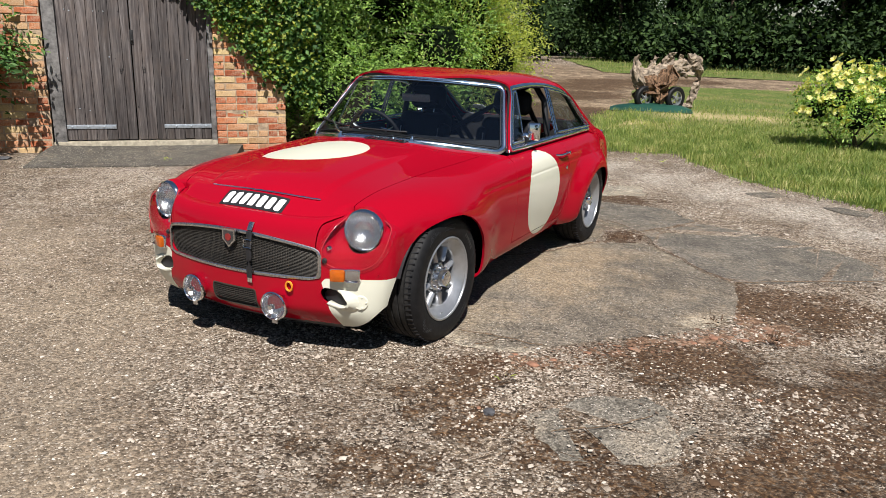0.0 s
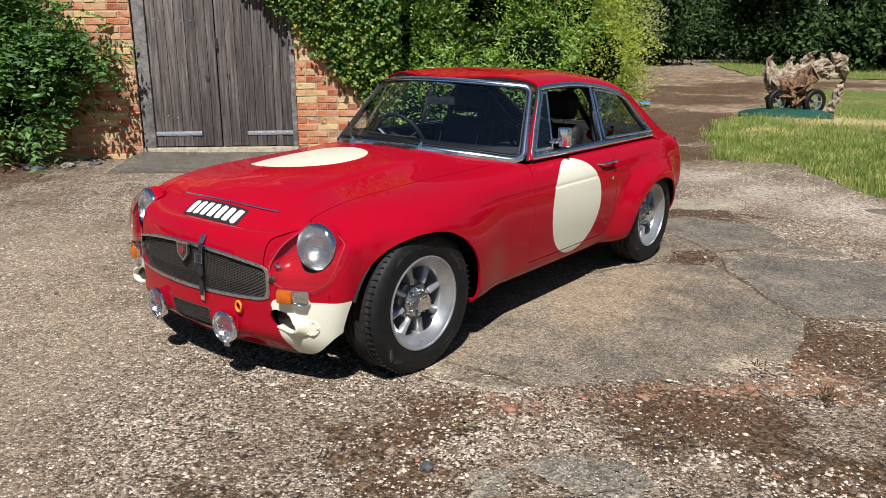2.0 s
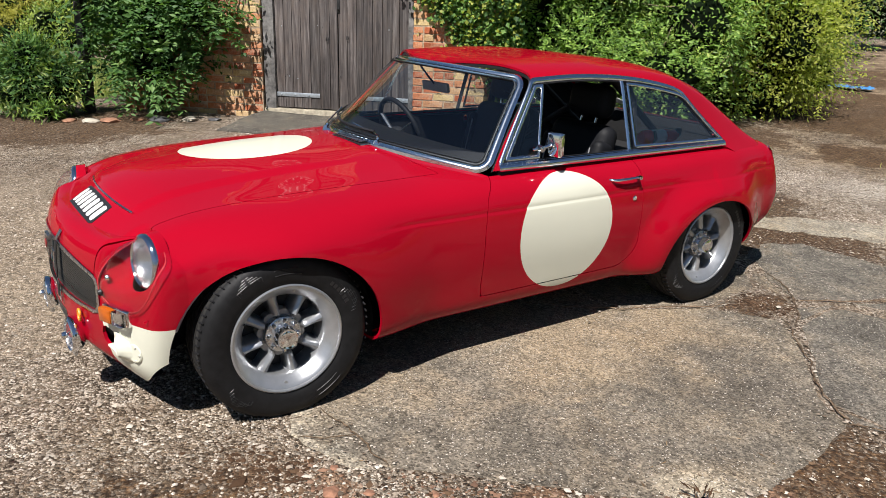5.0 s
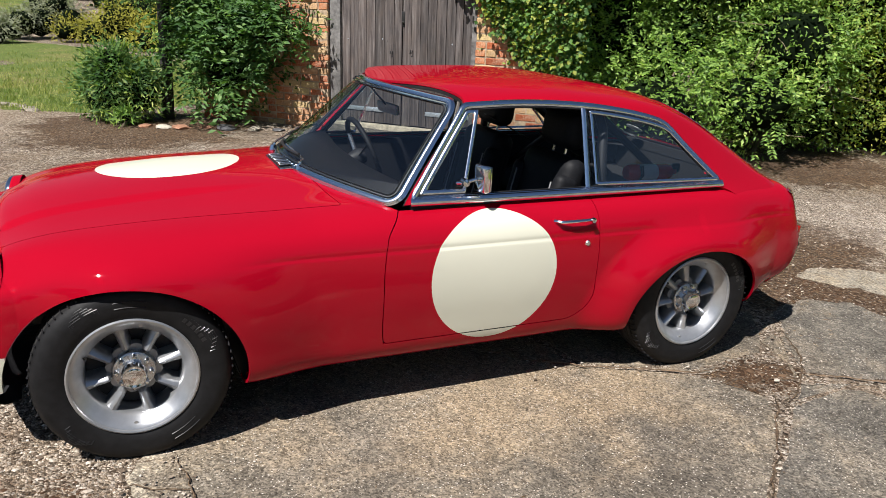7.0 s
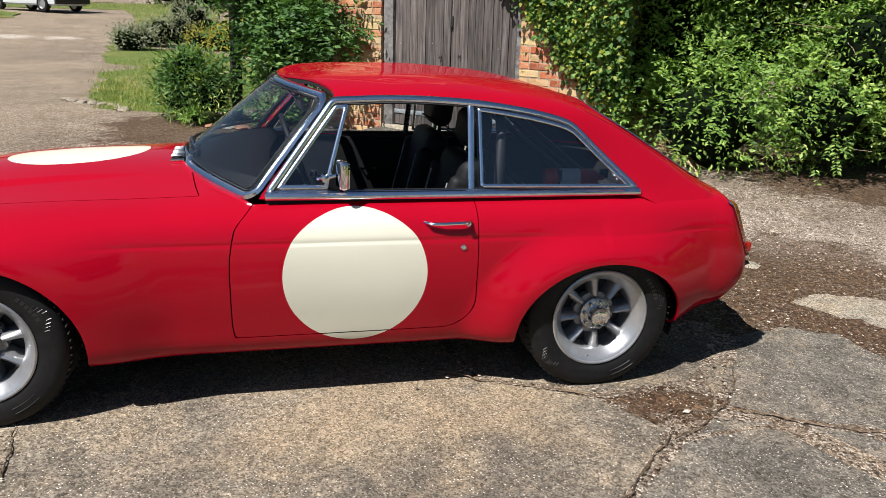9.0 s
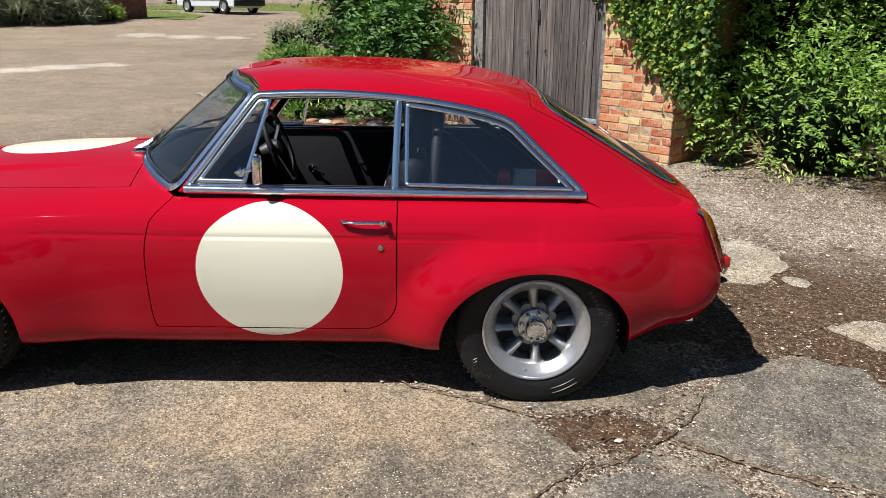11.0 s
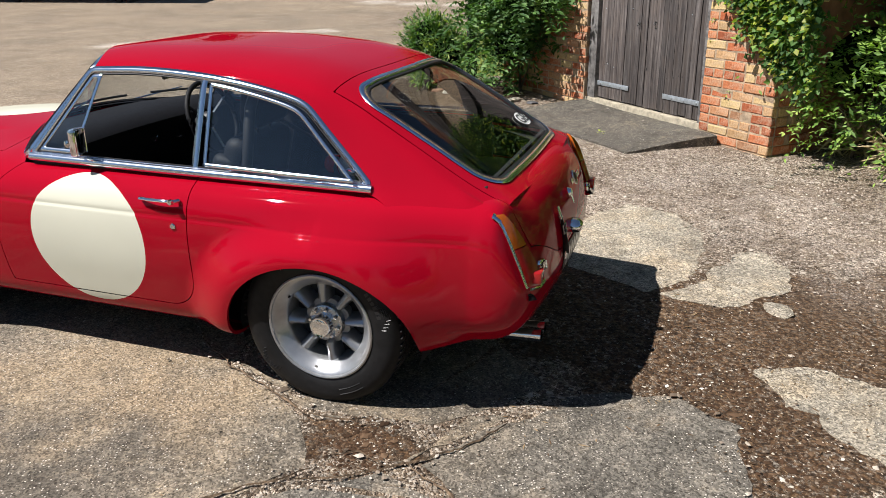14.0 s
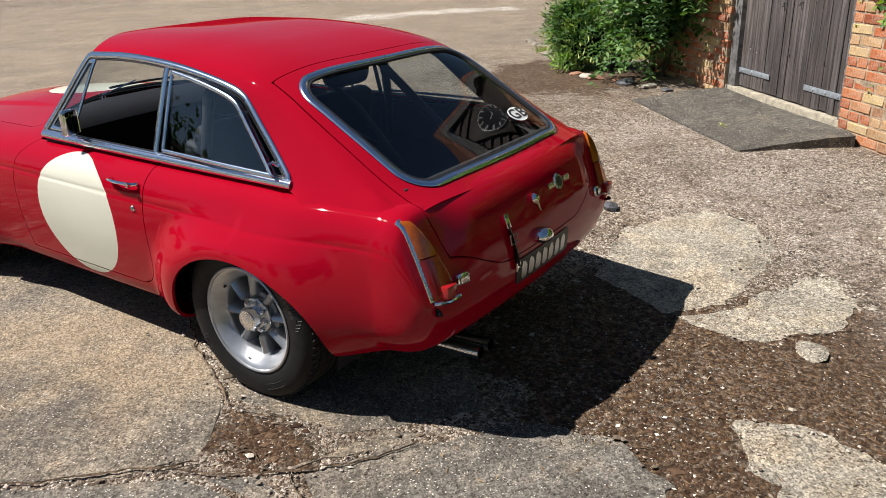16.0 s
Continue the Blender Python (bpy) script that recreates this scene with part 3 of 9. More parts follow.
for side, flip in (("nearside", False), ("offside", True)):
    g = (lambda s: s.mirrored()) if flip else (lambda s: s)
    skin_part("front_wing", g(front_wing), RED, car)
    skin_part("valance_corner", g(corner), CREAM, car, "cream painted valance corner")
    x, y, z = door.xyz()
    rd1 = np.hypot(x + .150, z + .22 * np.maximum(z - .66, 0) - .521) - .268
    dob = body_parts["door", flip] = skin_part("door", g(door.cut(-rd1)), RED, car, "red door with a cream roundel")
    skin_part("roundel", g(door.cut(rd1)), CREAM, dob, "cream painted roundel", .010)
    x, y, z = rear_wing.xyz()
    rd2 = np.where(y > .6, np.hypot(x + .150, z + .22 * np.maximum(z - .66, 0) - .521) - .268, .5)
    skin_part("rear_wing", g(rear_wing.cut(-rd2)), RED, car)
    skin_part("roundel_foot", g(rear_wing.cut(rd2)), CREAM, car, "", 0)
    bucket = Skin(cover_zone.V, cover_zone.N, cover_zone.T)
    dd = dd0 = lamp_d(*bucket.xyz())
    rl = np.hypot(bucket.V[:, 1] - .578, bucket.V[:, 2] - .592)
    bucket.V = bucket.V - bucket.N * ((.010 + .014 * smooth01(.15, .10, rl)) * smooth01(0, .030, -dd))[:, None]
    bucket = bucket.cut(.094 - np.hypot(bucket.V[:, 1] - .578, bucket.V[:, 2] - .592))
    skin_part("lamp_bucket", g(bucket), RED, car, "", 0)
    skin_part("lamp_cover_rim", g(cover_zone.cut(-dd0 - .012)).raised(.003), RED, car, "", 0)
    # faired lamp: perspex cover, red bucket behind
    cy, cz = cover_zone.V[:, 1], cover_zone.V[:, 2]
    fwd = .062 * smooth01(.425, .50, cy) * smooth01(.69, .48, cy) * smooth01(.47, .56, cz) * smooth01(0, .05, -dd0)
    bulge = Skin(cover_zone.V + cover_zone.N * (.003 + .018 * smooth01(0, .08, -dd0))[:, None] + np.stack([fwd, 0 * fwd, 0 * fwd], 1), cover_zone.N, cover_zone.T).renormal()
    skin_part("lamp_cover_edge", g(bulge.band(lamp_d, -.0145, -.0115)).raised(.001), PERSPEX_EDGE, car, "", .004)
    skin_part("lamp_cover", g(bulge), CLEAR, car, "clear perspex lamp cover", 0).visible_shadow = False

# --- cabin panels ---
x, y, z = CB.xyz()
cab = CB.cut(x - screen_x(y, z) + .004)
x, y, z = cab.xyz()
cab = cab.cut(np.where((y > .3) & (z < 1.16), -side_win_d(x, z), -.5))
x, y, z = cab.xyz()
hatch_up, cab = take(cab, lambda x, y, z: np.where(x < -1.0, hatch_d(x, y, z), .5))
x, y, z = hatch_up.xyz()
hatch_up = hatch_up.cut(-back_win_d(x, y))
skin_part("roof", cab.both(), RED, car, "", .011)
skin_part("hatch", hatch_up.both().plus(hatch_low.both()), RED, car, "red tailgate with a chrome-framed window")

# --- glass and bright trims, cut from the same surfaces ---
x, y, z = CB.xyz()
side_zone = CB.cut(np.where((y > .3) & (z < 1.2), side_win_d(x, z) - .03, .5))
x, y, z = side_zone.xyz()
d = side_win_d(x, z)
SWD = lambda x, y, z: side_win_d(x, z)
frame_strip = side_zone.band(SWD, -.003, .0095, 1.5).raised(.007)
seal_strip = side_zone.band(SWD, -.012, -.003).raised(.001)
x, y, z = side_zone.xyz()
pillar = side_zone.cut(d).band(lambda x, y, z: x + .609 + .03 * (z - .97), -.011, .011, 1.2).raised(.004)
x, y, z = side_zone.xyz()
sill_strip = side_zone.cut(np.maximum(x - .17, -1.312 - x)).band(lambda x, y, z: z, .7945, .8065, 1.5).raised(.011)


def vent_line(z):
    return -.147 + (1.13 - z) * .30


x, y, z = side_zone.xyz()
d = side_win_d(x, z)
quarter = side_zone.cut(np.maximum(d + .012, vent_line(z) - x + .012))
x, y, z = side_zone.xyz()
quarter_frame = side_zone.band(lambda x, y, z: np.maximum(side_win_d(x, z) + .012, vent_line(z) - x), -.013, -.001, .8).raised(.003)
x, y, z = side_zone.xyz()
rear_glass = side_zone.cut(np.maximum(d + .004, x + .632)).raised(-.004)
x, y, z = side_zone.xyz()
rear_frame = side_zone.band(lambda x, y, z: np.maximum(side_win_d(x, z) + .012, x + .640), -.010, -.003, 1.0).raised(.005)
for pane in (rear_glass, rear_frame):
    pane.V[:, 1] += .062 * np.maximum(-.64 - pane.V[:, 0], 0)
for flip in (False, True):
    g = (lambda s: s.mirrored()) if flip else (lambda s: s)
    skin_part("window_seal", g(seal_strip), BLACK, car, "black rubber seal", .010)
    skin_part("window_trim", g(frame_strip), TRIM, car, "bright window surround", .008)
    skin_part("door_pillar_trim", g(pillar), TRIM, car, "", .02)
    skin_part("waist_trim", g(sill_strip), TRIM, car, "bright waist strip", .012)
    skin_part("quarter_light", g(quarter), GLASS, car, "", .004).visible_shadow = False
    skin_part("quarter_light_frame", g(quarter_frame), TRIM, car, "", .012)
    skin_part("rear_side_window", g(rear_glass), GLASS_SIDE, car, "", .004).visible_shadow = False
    skin_part("rear_side_window_frame", g(rear_frame), TRIM, car, "", .012)
x, y, z = CB.xyz()
hz = CB.cut(np.where((x < -1.1), back_win_d(x, y) - .05, .5))
x, y, z = hz.xyz()
d = back_win_d(x, y)
skin_part("back_window", hz.cut(d - .004).both().raised(-.006), GLASS_BACK, car, "tinted back window", .004).visible_shadow = False
skin_part("back_window_trim", hz.band(lambda x, y, z: back_win_d(x, y), -.013, .006, 1.1).both().raised(.006), TRIM, car, "", .012)
skin_part("back_window_seal", hz.band(lambda x, y, z: back_win_d(x, y), -.026, -.012).both().raised(.003), BLACK, car, "black rubber seal", .01)


def screen_grid():
    yy, zz = np.meshgrid(np.linspace(0, .74, 140), np.linspace(.76, 1.22, 130), indexing="ij")
    return Skin.grid(np.stack([screen_x(yy, zz), yy, zz], -1), flip=True)


def screen_d(y, z):
    top = 1.168 - .105 * y * y
    low = .852 - .13 * y * y
    hw = .655 - (z - .80) * .40
    mid, half = (top + low) / 2, (top - low) / 2
    return rbox(y / hw * .60, (z - mid) / half * .16, 0, 0, .60, .16, .035)


SG = screen_grid()
x, y, z = SG.xyz()
d = screen_d(y, z)
skin_part("windscreen", SG.cut(d).both(), GLASS, car, "laminated windscreen", .005).visible_shadow = False
skin_part("windscreen_trim", SG.band(lambda x, y, z: screen_d(y, z), -.007, .013, 1.2).both().raised(.008), TRIM, car, "polished windscreen surround", .014)
skin_part("windscreen_seal", SG.band(lambda x, y, z: screen_d(y, z), -.014, -.005).both().raised(.003), BLACK, car, "black rubber seal", .01)

# --- lining of roof and pillars ---
skin_part("headlining", cab.both().raised(-.014), CARPET, car, "", .012)
x, y, z = LB.xyz()
lin = LB.cut(np.maximum(np.maximum(x + .58, np.where(x > -1.58, .60, .45) - z), opening_d(x, y, z) * -1))
skin_part("tail_lining", lin.both().raised(-.03), CARPET, car, "", 0)
skin_part("hatch_lining", hatch_up.both().raised(-.014), CARPET, car, "", .008)

# --- fittings, placed on the skin ---
_front = LB.V[LB.V[:, 0] > 1.2]
_rear = LB.V[LB.V[:, 0] < -1.5]


def nose_x(y, z, pts=None):
    P = _front if pts is None else pts
    d = (P[:, 1] - abs(y)) ** 2 + (P[:, 2] - z) ** 2
    i = np.argsort(d)[:6]
    w = 1 / (d[i] + 1e-6)
    return float((P[i, 0] * w).sum() / w.sum())


def tail_x(y, z):
    return nose_x(y, z, _rear)


def skin_z(x, y):
    P = LB.V[(LB.V[:, 2] > .5)]
    d = (P[:, 0] - x) ** 2 + (P[:, 1] - abs(y)) ** 2
    i = np.argsort(d)[:6]
    w = 1 / (d[i] + 1e-6)
    return float((P[i, 2] * w).sum() / w.sum())


def flank_y(x, z):
    P = LB.V[LB.V[:, 1] > .55]
    d = (P[:, 0] - x) ** 2 + (P[:, 2] - z) ** 2
    i = np.argsort(d)[:6]
    w = 1 / (d[i] + 1e-6)
    return float((P[i, 1] * w).sum() / w.sum())


# grille of woven wire in a steel frame
zone = LB.cut(np.where(LB.V[:, 0] > 1.3, grille_d(*LB.xyz()) - .016, .5))
gd = grille_d(*zone.xyz())
grille = group("grille", car, "dark woven wire grille in a steel frame")
bm = bmesh.new()
for k in range(-54, 55):
    yy = k * .008
    lo, hi = .378 + .02 * yy * yy, .556 - .25 * yy * yy
    tube_bm(bm, [(nose_x(yy, zz) - .010, yy, zz) for zz in np.linspace(lo, hi, 4)], .0013, 4)
for k in range(23):
    f = (k + .5) / 23
    tube_bm(bm, [(nose_x(yy, 0.378 + .02 * yy * yy + f * (.178 - .27 * yy * yy)) - .0085, yy, .378 + .02 * yy * yy + f * (.178 - .27 * yy * yy)) for yy in np.linspace(-.435, .435, 16)], .0013, 4)
part("wire_mesh", bm, MESHMAT, grille)
skin_part("grille_backing", zone.cut(gd).both().raised(-.035), BLACK, grille, "", 0)
skin_part("grille_frame", zone.band(grille_d, -.0045, .005, .6).both().raised(.006), STEEL, grille, "brushed steel frame", .014)
zone = LB.cut(np.where(LB.V[:, 0] > 1.3, duct_d(*LB.xyz()) - .012, .5))
gd = duct_d(*zone.xyz())
lower = skin_part("lower_grille", zone.cut(gd).both().raised(-.03), BLACK, car, "small wire mesh duct", 0)
bm = bmesh.new()
for k in range(-12, 13):
    tube_bm(bm, [(nose_x(k * .010, zz) - .004, k * .010, zz) for zz in (.201, .247, .293)], .0016, 4)
for k in range(10):
    zz = .204 + k * .0095
    tube_bm(bm, [(nose_x(yy, zz) - .003, yy, zz) for yy in np.linspace(-.135, .135, 6)], .0016, 4)
part("wire_mesh", bm, MESHMAT, lower)
skin_part("duct_edge", zone.band(duct_d, -.003, .003).both().raised(.002), MESHMAT, lower, "", .01)
# shield badge, without device
bm = bmesh.new()
pts = [(-.036, .040), (.036, .040), (.036, -.010), (.0, -.046), (-.036, -.010)]
bx = nose_x(0, .52) + .006
f = bm.faces.new([bm.verts.new((bx, a, .524 + b)) for a, b in pts])
ext = bmesh.ops.extrude_face_region(bm, geom=[f])["geom"]
bmesh.ops.translate(bm, vec=(.012, 0, 0), verts=[v for v in ext if isinstance(v, bmesh.types.BMVert)])
badge = part("badge", bm, STEEL, car, "chromed shield badge with a red field")
bm = bmesh.new()
f = bm.faces.new([bm.verts.new((bx + .0135, a * .75, .524 + b * .75)) for a, b in pts])
part("badge_field", bm, simple("badge_grey", (.09, .09, .095), .35, .6), badge)
bm = bmesh.new()
lathe_bm(bm, [(0, .0), (.017, .0), (.017, .003), (0, .003)], 8, "X")
bmesh.ops.translate(bm, vec=(bx + .0137, 0, .527), verts=bm.verts)
part("badge_boss", bm, simple("badge_red", (.25, .02, .02), .35), badge, "dark red octagon")
# leather bonnet strap
strap = tube("bonnet_strap", [(nose_x(.106, zz) + .012, .106, zz) for zz in (.562, .55, .52, .48, .44, .40, .37, .352)], .0155, BLACK, car, 8, False, .25, "black leather strap with buckle")
box("strap_plate", (.040, .028, .005), (nose_x(.106, .583) + .006, .106, .585), STEEL, strap, pose(0, 0, 0, 0, 58, 0), .002)
box("strap_foot", (.006, .026, .042), (nose_x(.106, .352) + .008, .106, .350), CHROME, strap, None, .002)
bm = bmesh.new()
tube_bm(bm, [(nose_x(.106, .51 + b) + .020, .106 + a, .51 + b) for a, b in ((-.021, -.018), (.021, -.018), (.021, .018), (-.021, .018))], .003, 6, True)
part("buckle", bm, CHROME, strap)

# headlamps
def lamp_unit(name, r, depth, label):
    holder = new(name)
    bm = lathe_bm(bmesh.new(), [(r * .93, depth * .12), (r * .97, depth * .22), (r * 1.05, depth * .1), (r * 1.08, -.004), (r * 1.05, -.02), (r * .9, -.022), (r * .9, 0)], 40, "X", True)
    part("rim", bm, CHROME, holder, "chromed rim")
    prof = [(r * .94 * math.sin(a), depth * math.cos(a) * .55 - depth * .1) for a in np.linspace(0.001, 1.35, 12)]
    bm = lathe_bm(bmesh.new(), prof, 40, "X")
    for v in bm.verts:
        v.co.x += .0008 * math.sin(v.co.y * 620)
    part("lens", bm, HEADGLASS, holder, "fluted glass lens").visible_shadow = False
    bm = lathe_bm(bmesh.new(), [(r * .94, 0), (r * .8, -r * .3), (r * .5, -r * .58), (r * .2, -r * .7), (.001, -r * .72)], 36, "X")
    part("reflector", bm, REFLECTOR, holder, "silvered reflector")
    bm = lathe_bm(bmesh.new(), [(.001, -r * .2), (r * .1, -r * .22), (r * .1, -r * .66), (.001, -r * .68)], 16, "X")
    if r < .08:
        part("bulb", bm, LAMPGLASS, holder)
    else:
        bm.free()
    holder["label"] = label
    return holder


for sgn in (1, -1):
    hl = lamp_unit("headlamp", .089, .050, "round sealed headlamp with chrome rim")
    hl.parent = car
    hl.matrix_basis = pose(1.566, sgn * .578, .592, 0, -4, sgn * 9)
    part("lamp_bowl", lathe_bm(bmesh.new(), [(.088, .004), (.095, -.004), (.098, -.020), (.102, -.045)], 32, "X"), RED, hl)
    fx = nose_x(.237, .242) + .036
    fog = lamp_unit("fog_lamp", .063, .03, "round chrome spot lamp with clear lens")
    fog.parent = car
    fog.matrix_basis = pose(fx, sgn * .237, .243, 0, 0, sgn * 4)
    part("shell", lathe_bm(bmesh.new(), [(.066, -.002), (.066, -.014), (.060, -.032), (.040, -.047), (.001, -.052)], 36, "X"), CHROME, fog, "chromed bowl")
    part("centre_boss", lathe_bm(bmesh.new(), [(.001, .030), (.010, .028), (.014, .016), (.014, .006)], 16, "X"), CHROME, fog)
    box("bracket", (.012, .028, .05), (-.012, 0, -.06), STEEL, fog, None, .003)
    # fixing bolts of the lamp cover
    for by, bz, bolt_mat in ((.464, .518, CHROME), (.458, .468, BLACK)):
        bt = part("cover_bolt", lathe_bm(bmesh.new(), [(.001, .012), (.009, .011), (.011, .004), (.013, 0)], 12, "X"), bolt_mat, car)
        bt.location = (nose_x(by, bz) + .002, sgn * by, bz)
    # flasher and side lamp in one housing
    ix, iy = nose_x(.545, .408), .545
    ind = box("indicator", (.030, .136, .060), (0, 0, 0), CHROME, car, None, .008, "amber and clear indicator in a chrome base")
    ind.matrix_basis = pose(ix + .004, sgn * iy, .410, 0, 0, sgn * 22)
    box("amber_lens", (.034, .066, .052), (.016, -sgn * .031, 0), AMBER_SOLID, ind, None, .008, "amber lens")
    box("clear_lens", (.034, .058, .052), (.016, sgn * .033, 0), LAMPGLASS, ind, None, .008, "clear lens")
    box("amber_reflector", (.006, .060, .038), (.013, -sgn * .031, 0), simple("amber_back", (.9, .42, .05), .3), ind, None, .001)
    # brake duct: black pipe, and a cream lip that curls out round its outer side
    bm = bmesh.new()
    rows = []
    for a in np.radians(np.linspace(-120, 78, 30)):
        grow = smooth01(-105, -15, math.degrees(a)) * smooth01(84, 25, math.degrees(a))
        h, wide = .003 + .030 * grow, .008 + .030 * grow
        row = []
        for off, fwd in ((-.004, -.022), (-.002, .3 * h), (.0, .8 * h), (.004, h), (.009, .96 * h), (.3 * wide, .78 * h), (.55 * wide, .42 * h), (.8 * wide, .16 * h), (wide + .004, .001)):
            ye = .500 + (.063 + off) * math.cos(a)
            ze = .301 + (.035 + off * .8) * math.sin(a) - .22 * (ye - .5)
            row.append(bm.verts.new((nose_x(ye, ze) + fwd + .001, sgn * ye, ze)))
        rows.append(row)
    for r0, r1 in zip(rows, rows[1:]):
        for k in range(len(r0) - 1):
            q = (r0[k], r0[k + 1], r1[k + 1], r1[k])
            bm.faces.new(q if sgn > 0 else q[::-1])
    sc = part("duct_scoop", bm, CREAM, car, "cream scoop beside the brake duct")
    for pl in sc.data.polygons:
        pl.use_smooth = True
    md = sc.modifiers.new("thick", "SOLIDIFY")
    md.thickness, md.offset = .003, 0
    bm = bmesh.new()
    tube_bm(bm, [(nose_x(.50, .30) - .016 - .014 * k, sgn * .50, .301) for k in range(8)], .068, 24)
    for v in bm.verts:
        v.co.z = .301 + (v.co.z - .301) * .58
    part("brake_duct", bm, BLACK, car)
    # riveted round flange on which the scoop is fixed
    slope = math.degrees(math.atan2(nose_x(.575, .282) - nose_x(.635, .282), .06))
    fl = part("scoop_flange", lathe_bm(bmesh.new(), [(.001, .0065), (.031, .006), (.034, .0035), (.034, -.004)], 28, "X"), CREAM, sc)
    fl.matrix_basis = pose(nose_x(.603, .285), sgn * .603, .285, 0, 0, sgn * slope)
    for a in (75, 0, -75):
        bm = lathe_bm(bmesh.new(), [(.001, .0095), (.004, .009), (.0055, .006)], 10, "X")
        bmesh.ops.translate(bm, vec=(0, sgn * .026 * math.cos(math.radians(a)), .026 * math.sin(math.radians(a))), verts=bm.verts)
        rv = part("rivet", bm, CREAM, sc)
        rv.matrix_basis = fl.matrix_basis
# towing hook
bm = bmesh.new()
tube_bm(bm, [(nose_x(.30, .34) + .012, .303 + .017 * math.cos(a), .338 + .021 * math.sin(a)) for a in np.linspace(0, 2 * math.pi, 17)[:-1]], .005, 8, True)
part("towing_eye", bm, simple("orange_enamel", (.75, .28, .02), .4), car, "orange painted towing eye")
# front number plate: plain bars on black, lies on the bonnet like a decal
x, y, z = BON.xyz()
pu, pv = y - .017, x + .10 * (y - .017) ** 2 - 1.617
pd = np.where(z > .5, rbox(pu, pv, 0, 0, .178, .043, .008), .5)
front_plate = skin_part("number_plate", BON.cut(pd).raised(.0016), BLACK, car, "black number plate with white bars", .002)
for k in range(7):
    x, y, z = BON.xyz()
    c0 = (k - 3) * .0485
    bd_ = np.where(z > .5, rbox(pu + .06 * pv, pv, c0, 0, .0172, .031, .003), .5)
    skin_part("bar", BON.cut(bd_).raised(.0026), WHITE, front_plate, "", .001)
# bright strip at the front of the bonnet bulge
tube("bulge_trim", [(1.566 - .034 * (a / .32) ** 2, a + .014, skin_z(1.566 - .034 * (a / .32) ** 2, a) + .004) for a in np.linspace(-.315, .315, 40)], .0042, TRIM, car, 8, False, 1, "thin chrome strip on the bonnet bulge")

# air intake on the scuttle; its black base paints the shade between the slats
vent = box("scuttle_vent", (.052, .262, .006), (.512, .050, skin_z(.512, .050) + .001), BLACK, car, pose(0, 0, 0, 0, 3, 0), .002, "chrome scuttle air grille")
for yy in (-.083, .183):
    box("vent_end", (.056, .006, .008), (.512, yy, skin_z(.512, yy) + .004), CHROME, vent, pose(0, 0, 0, 0, 3, 0), .002)
for k in range(8):
    box("slat", (.048, .020, .005), (.512, .050 + (k - 3.5) * .031, skin_z(.512, .050) + .011), STEEL, vent, pose(0, 0, 0, 24, 3, 0), .0015)
# wipers
for (py, tipy) in ((.19, -.22), (-.30, -.66)):
    w = tube("wiper", [(.462, py, skin_z(.462, py)), (.458, py, skin_z(.462, py) + .030), (.44, py - .03, skin_z(.45, py) + .036), (screen_x((py + tipy) / 2, .895) + .022, (py + tipy) / 2, .900)], .0105, CHROME, car, 8, False, .7, "wiper arm with chrome base", .004)
    part("wiper_base", lathe_bm(bmesh.new(), [(.001, .03), (.012, .028), (.016, .012), (.02, 0)], 14, "Z"), CHROME, w).location = (.462, py, skin_z(.462, py) - .003)
    tube("wiper_blade", [(screen_x(yy, .886) + .014, yy, .886) for yy in np.linspace(py - .04, tipy, 9)], .006, BLACK, w, 6)

# door furniture and mirror
for sgn in (1, -1):
    dob = body_parts["door", sgn < 0]
    hy = flank_y(-.5, .712)
    hnd = tube("door_handle", [(-.410, hy - .004, .711), (-.425, hy + .022, .712), (-.47, hy + .030, .713), (-.53, hy + .031, .714), (-.572, hy + .026, .714), (-.582, hy + .006, .714)], .0085, CHROME, dob, 10, False, .8, "chrome door handle")
    if sgn < 0:
        hnd.data.transform(Matrix.Diagonal((1, -1, 1, 1)))
        hnd.data.flip_normals()
    part("push_button", lathe_bm(bmesh.new(), [(.001, .012), (.010, .010), (.011, 0)], 14, "Y"), CHROME, dob).location = (-.566, sgn * (hy + .032), .714)
    lk = part("door_lock", lathe_bm(bmesh.new(), [(.001, .004), (.009, .004), (.012, 0)], 16, "Y"), CHROME, dob, "round key lock")
    lk.location = (-.556, sgn * (flank_y(-.556, .618) + .002), .618)
    if sgn < 0:
        lk.rotation_euler = (math.pi, 0, 0)
mir = group("door_mirror", car, "rectangular chrome door mirror")
bm = bmesh.new()
box_bm(bm, (.030, .075, .105), (0, 0, 0), None, .012, 3)
sh = part("mirror_shell", bm, CHROME, mir, "chromed shell")
sh.matrix_basis = pose(-.105, .715, .885, 0, 0, 12)
gl = box("mirror_glass", (.003, .064, .094), (-.0165, 0, 0), simple("mirror_silver", (.9, .9, .9), .02, 1, .01), mir, None, .004)
gl.matrix_basis = sh.matrix_basis
tube("mirror_arm", [(-.085, .70, .880), (-.045, .695, .868), (-.02, .672, .862)], .007, CHROME, mir, 8)
part("mirror_pivot", lathe_bm(bmesh.new(), [(.001, .018), (.014, .014), (.016, -.012), (.001, -.016)], 14, "Y"), CHROME, mir).location = (-.045, .692, .868)
# catch of the quarter light
tube("quarter_light_catch", [(.02, .655, .835), (.05, .662, .828), (.085, .665, .833)], .006, CHROME, car, 6)
for sgn in (1, -1):
    tube("rear_window_catch", [(-1.205, sgn * .690, .852), (-1.220, sgn * .675, .862), (-1.240, sgn * .662, .846), (-1.255, sgn * .655, .838)], .006, CHROME, car, 6)

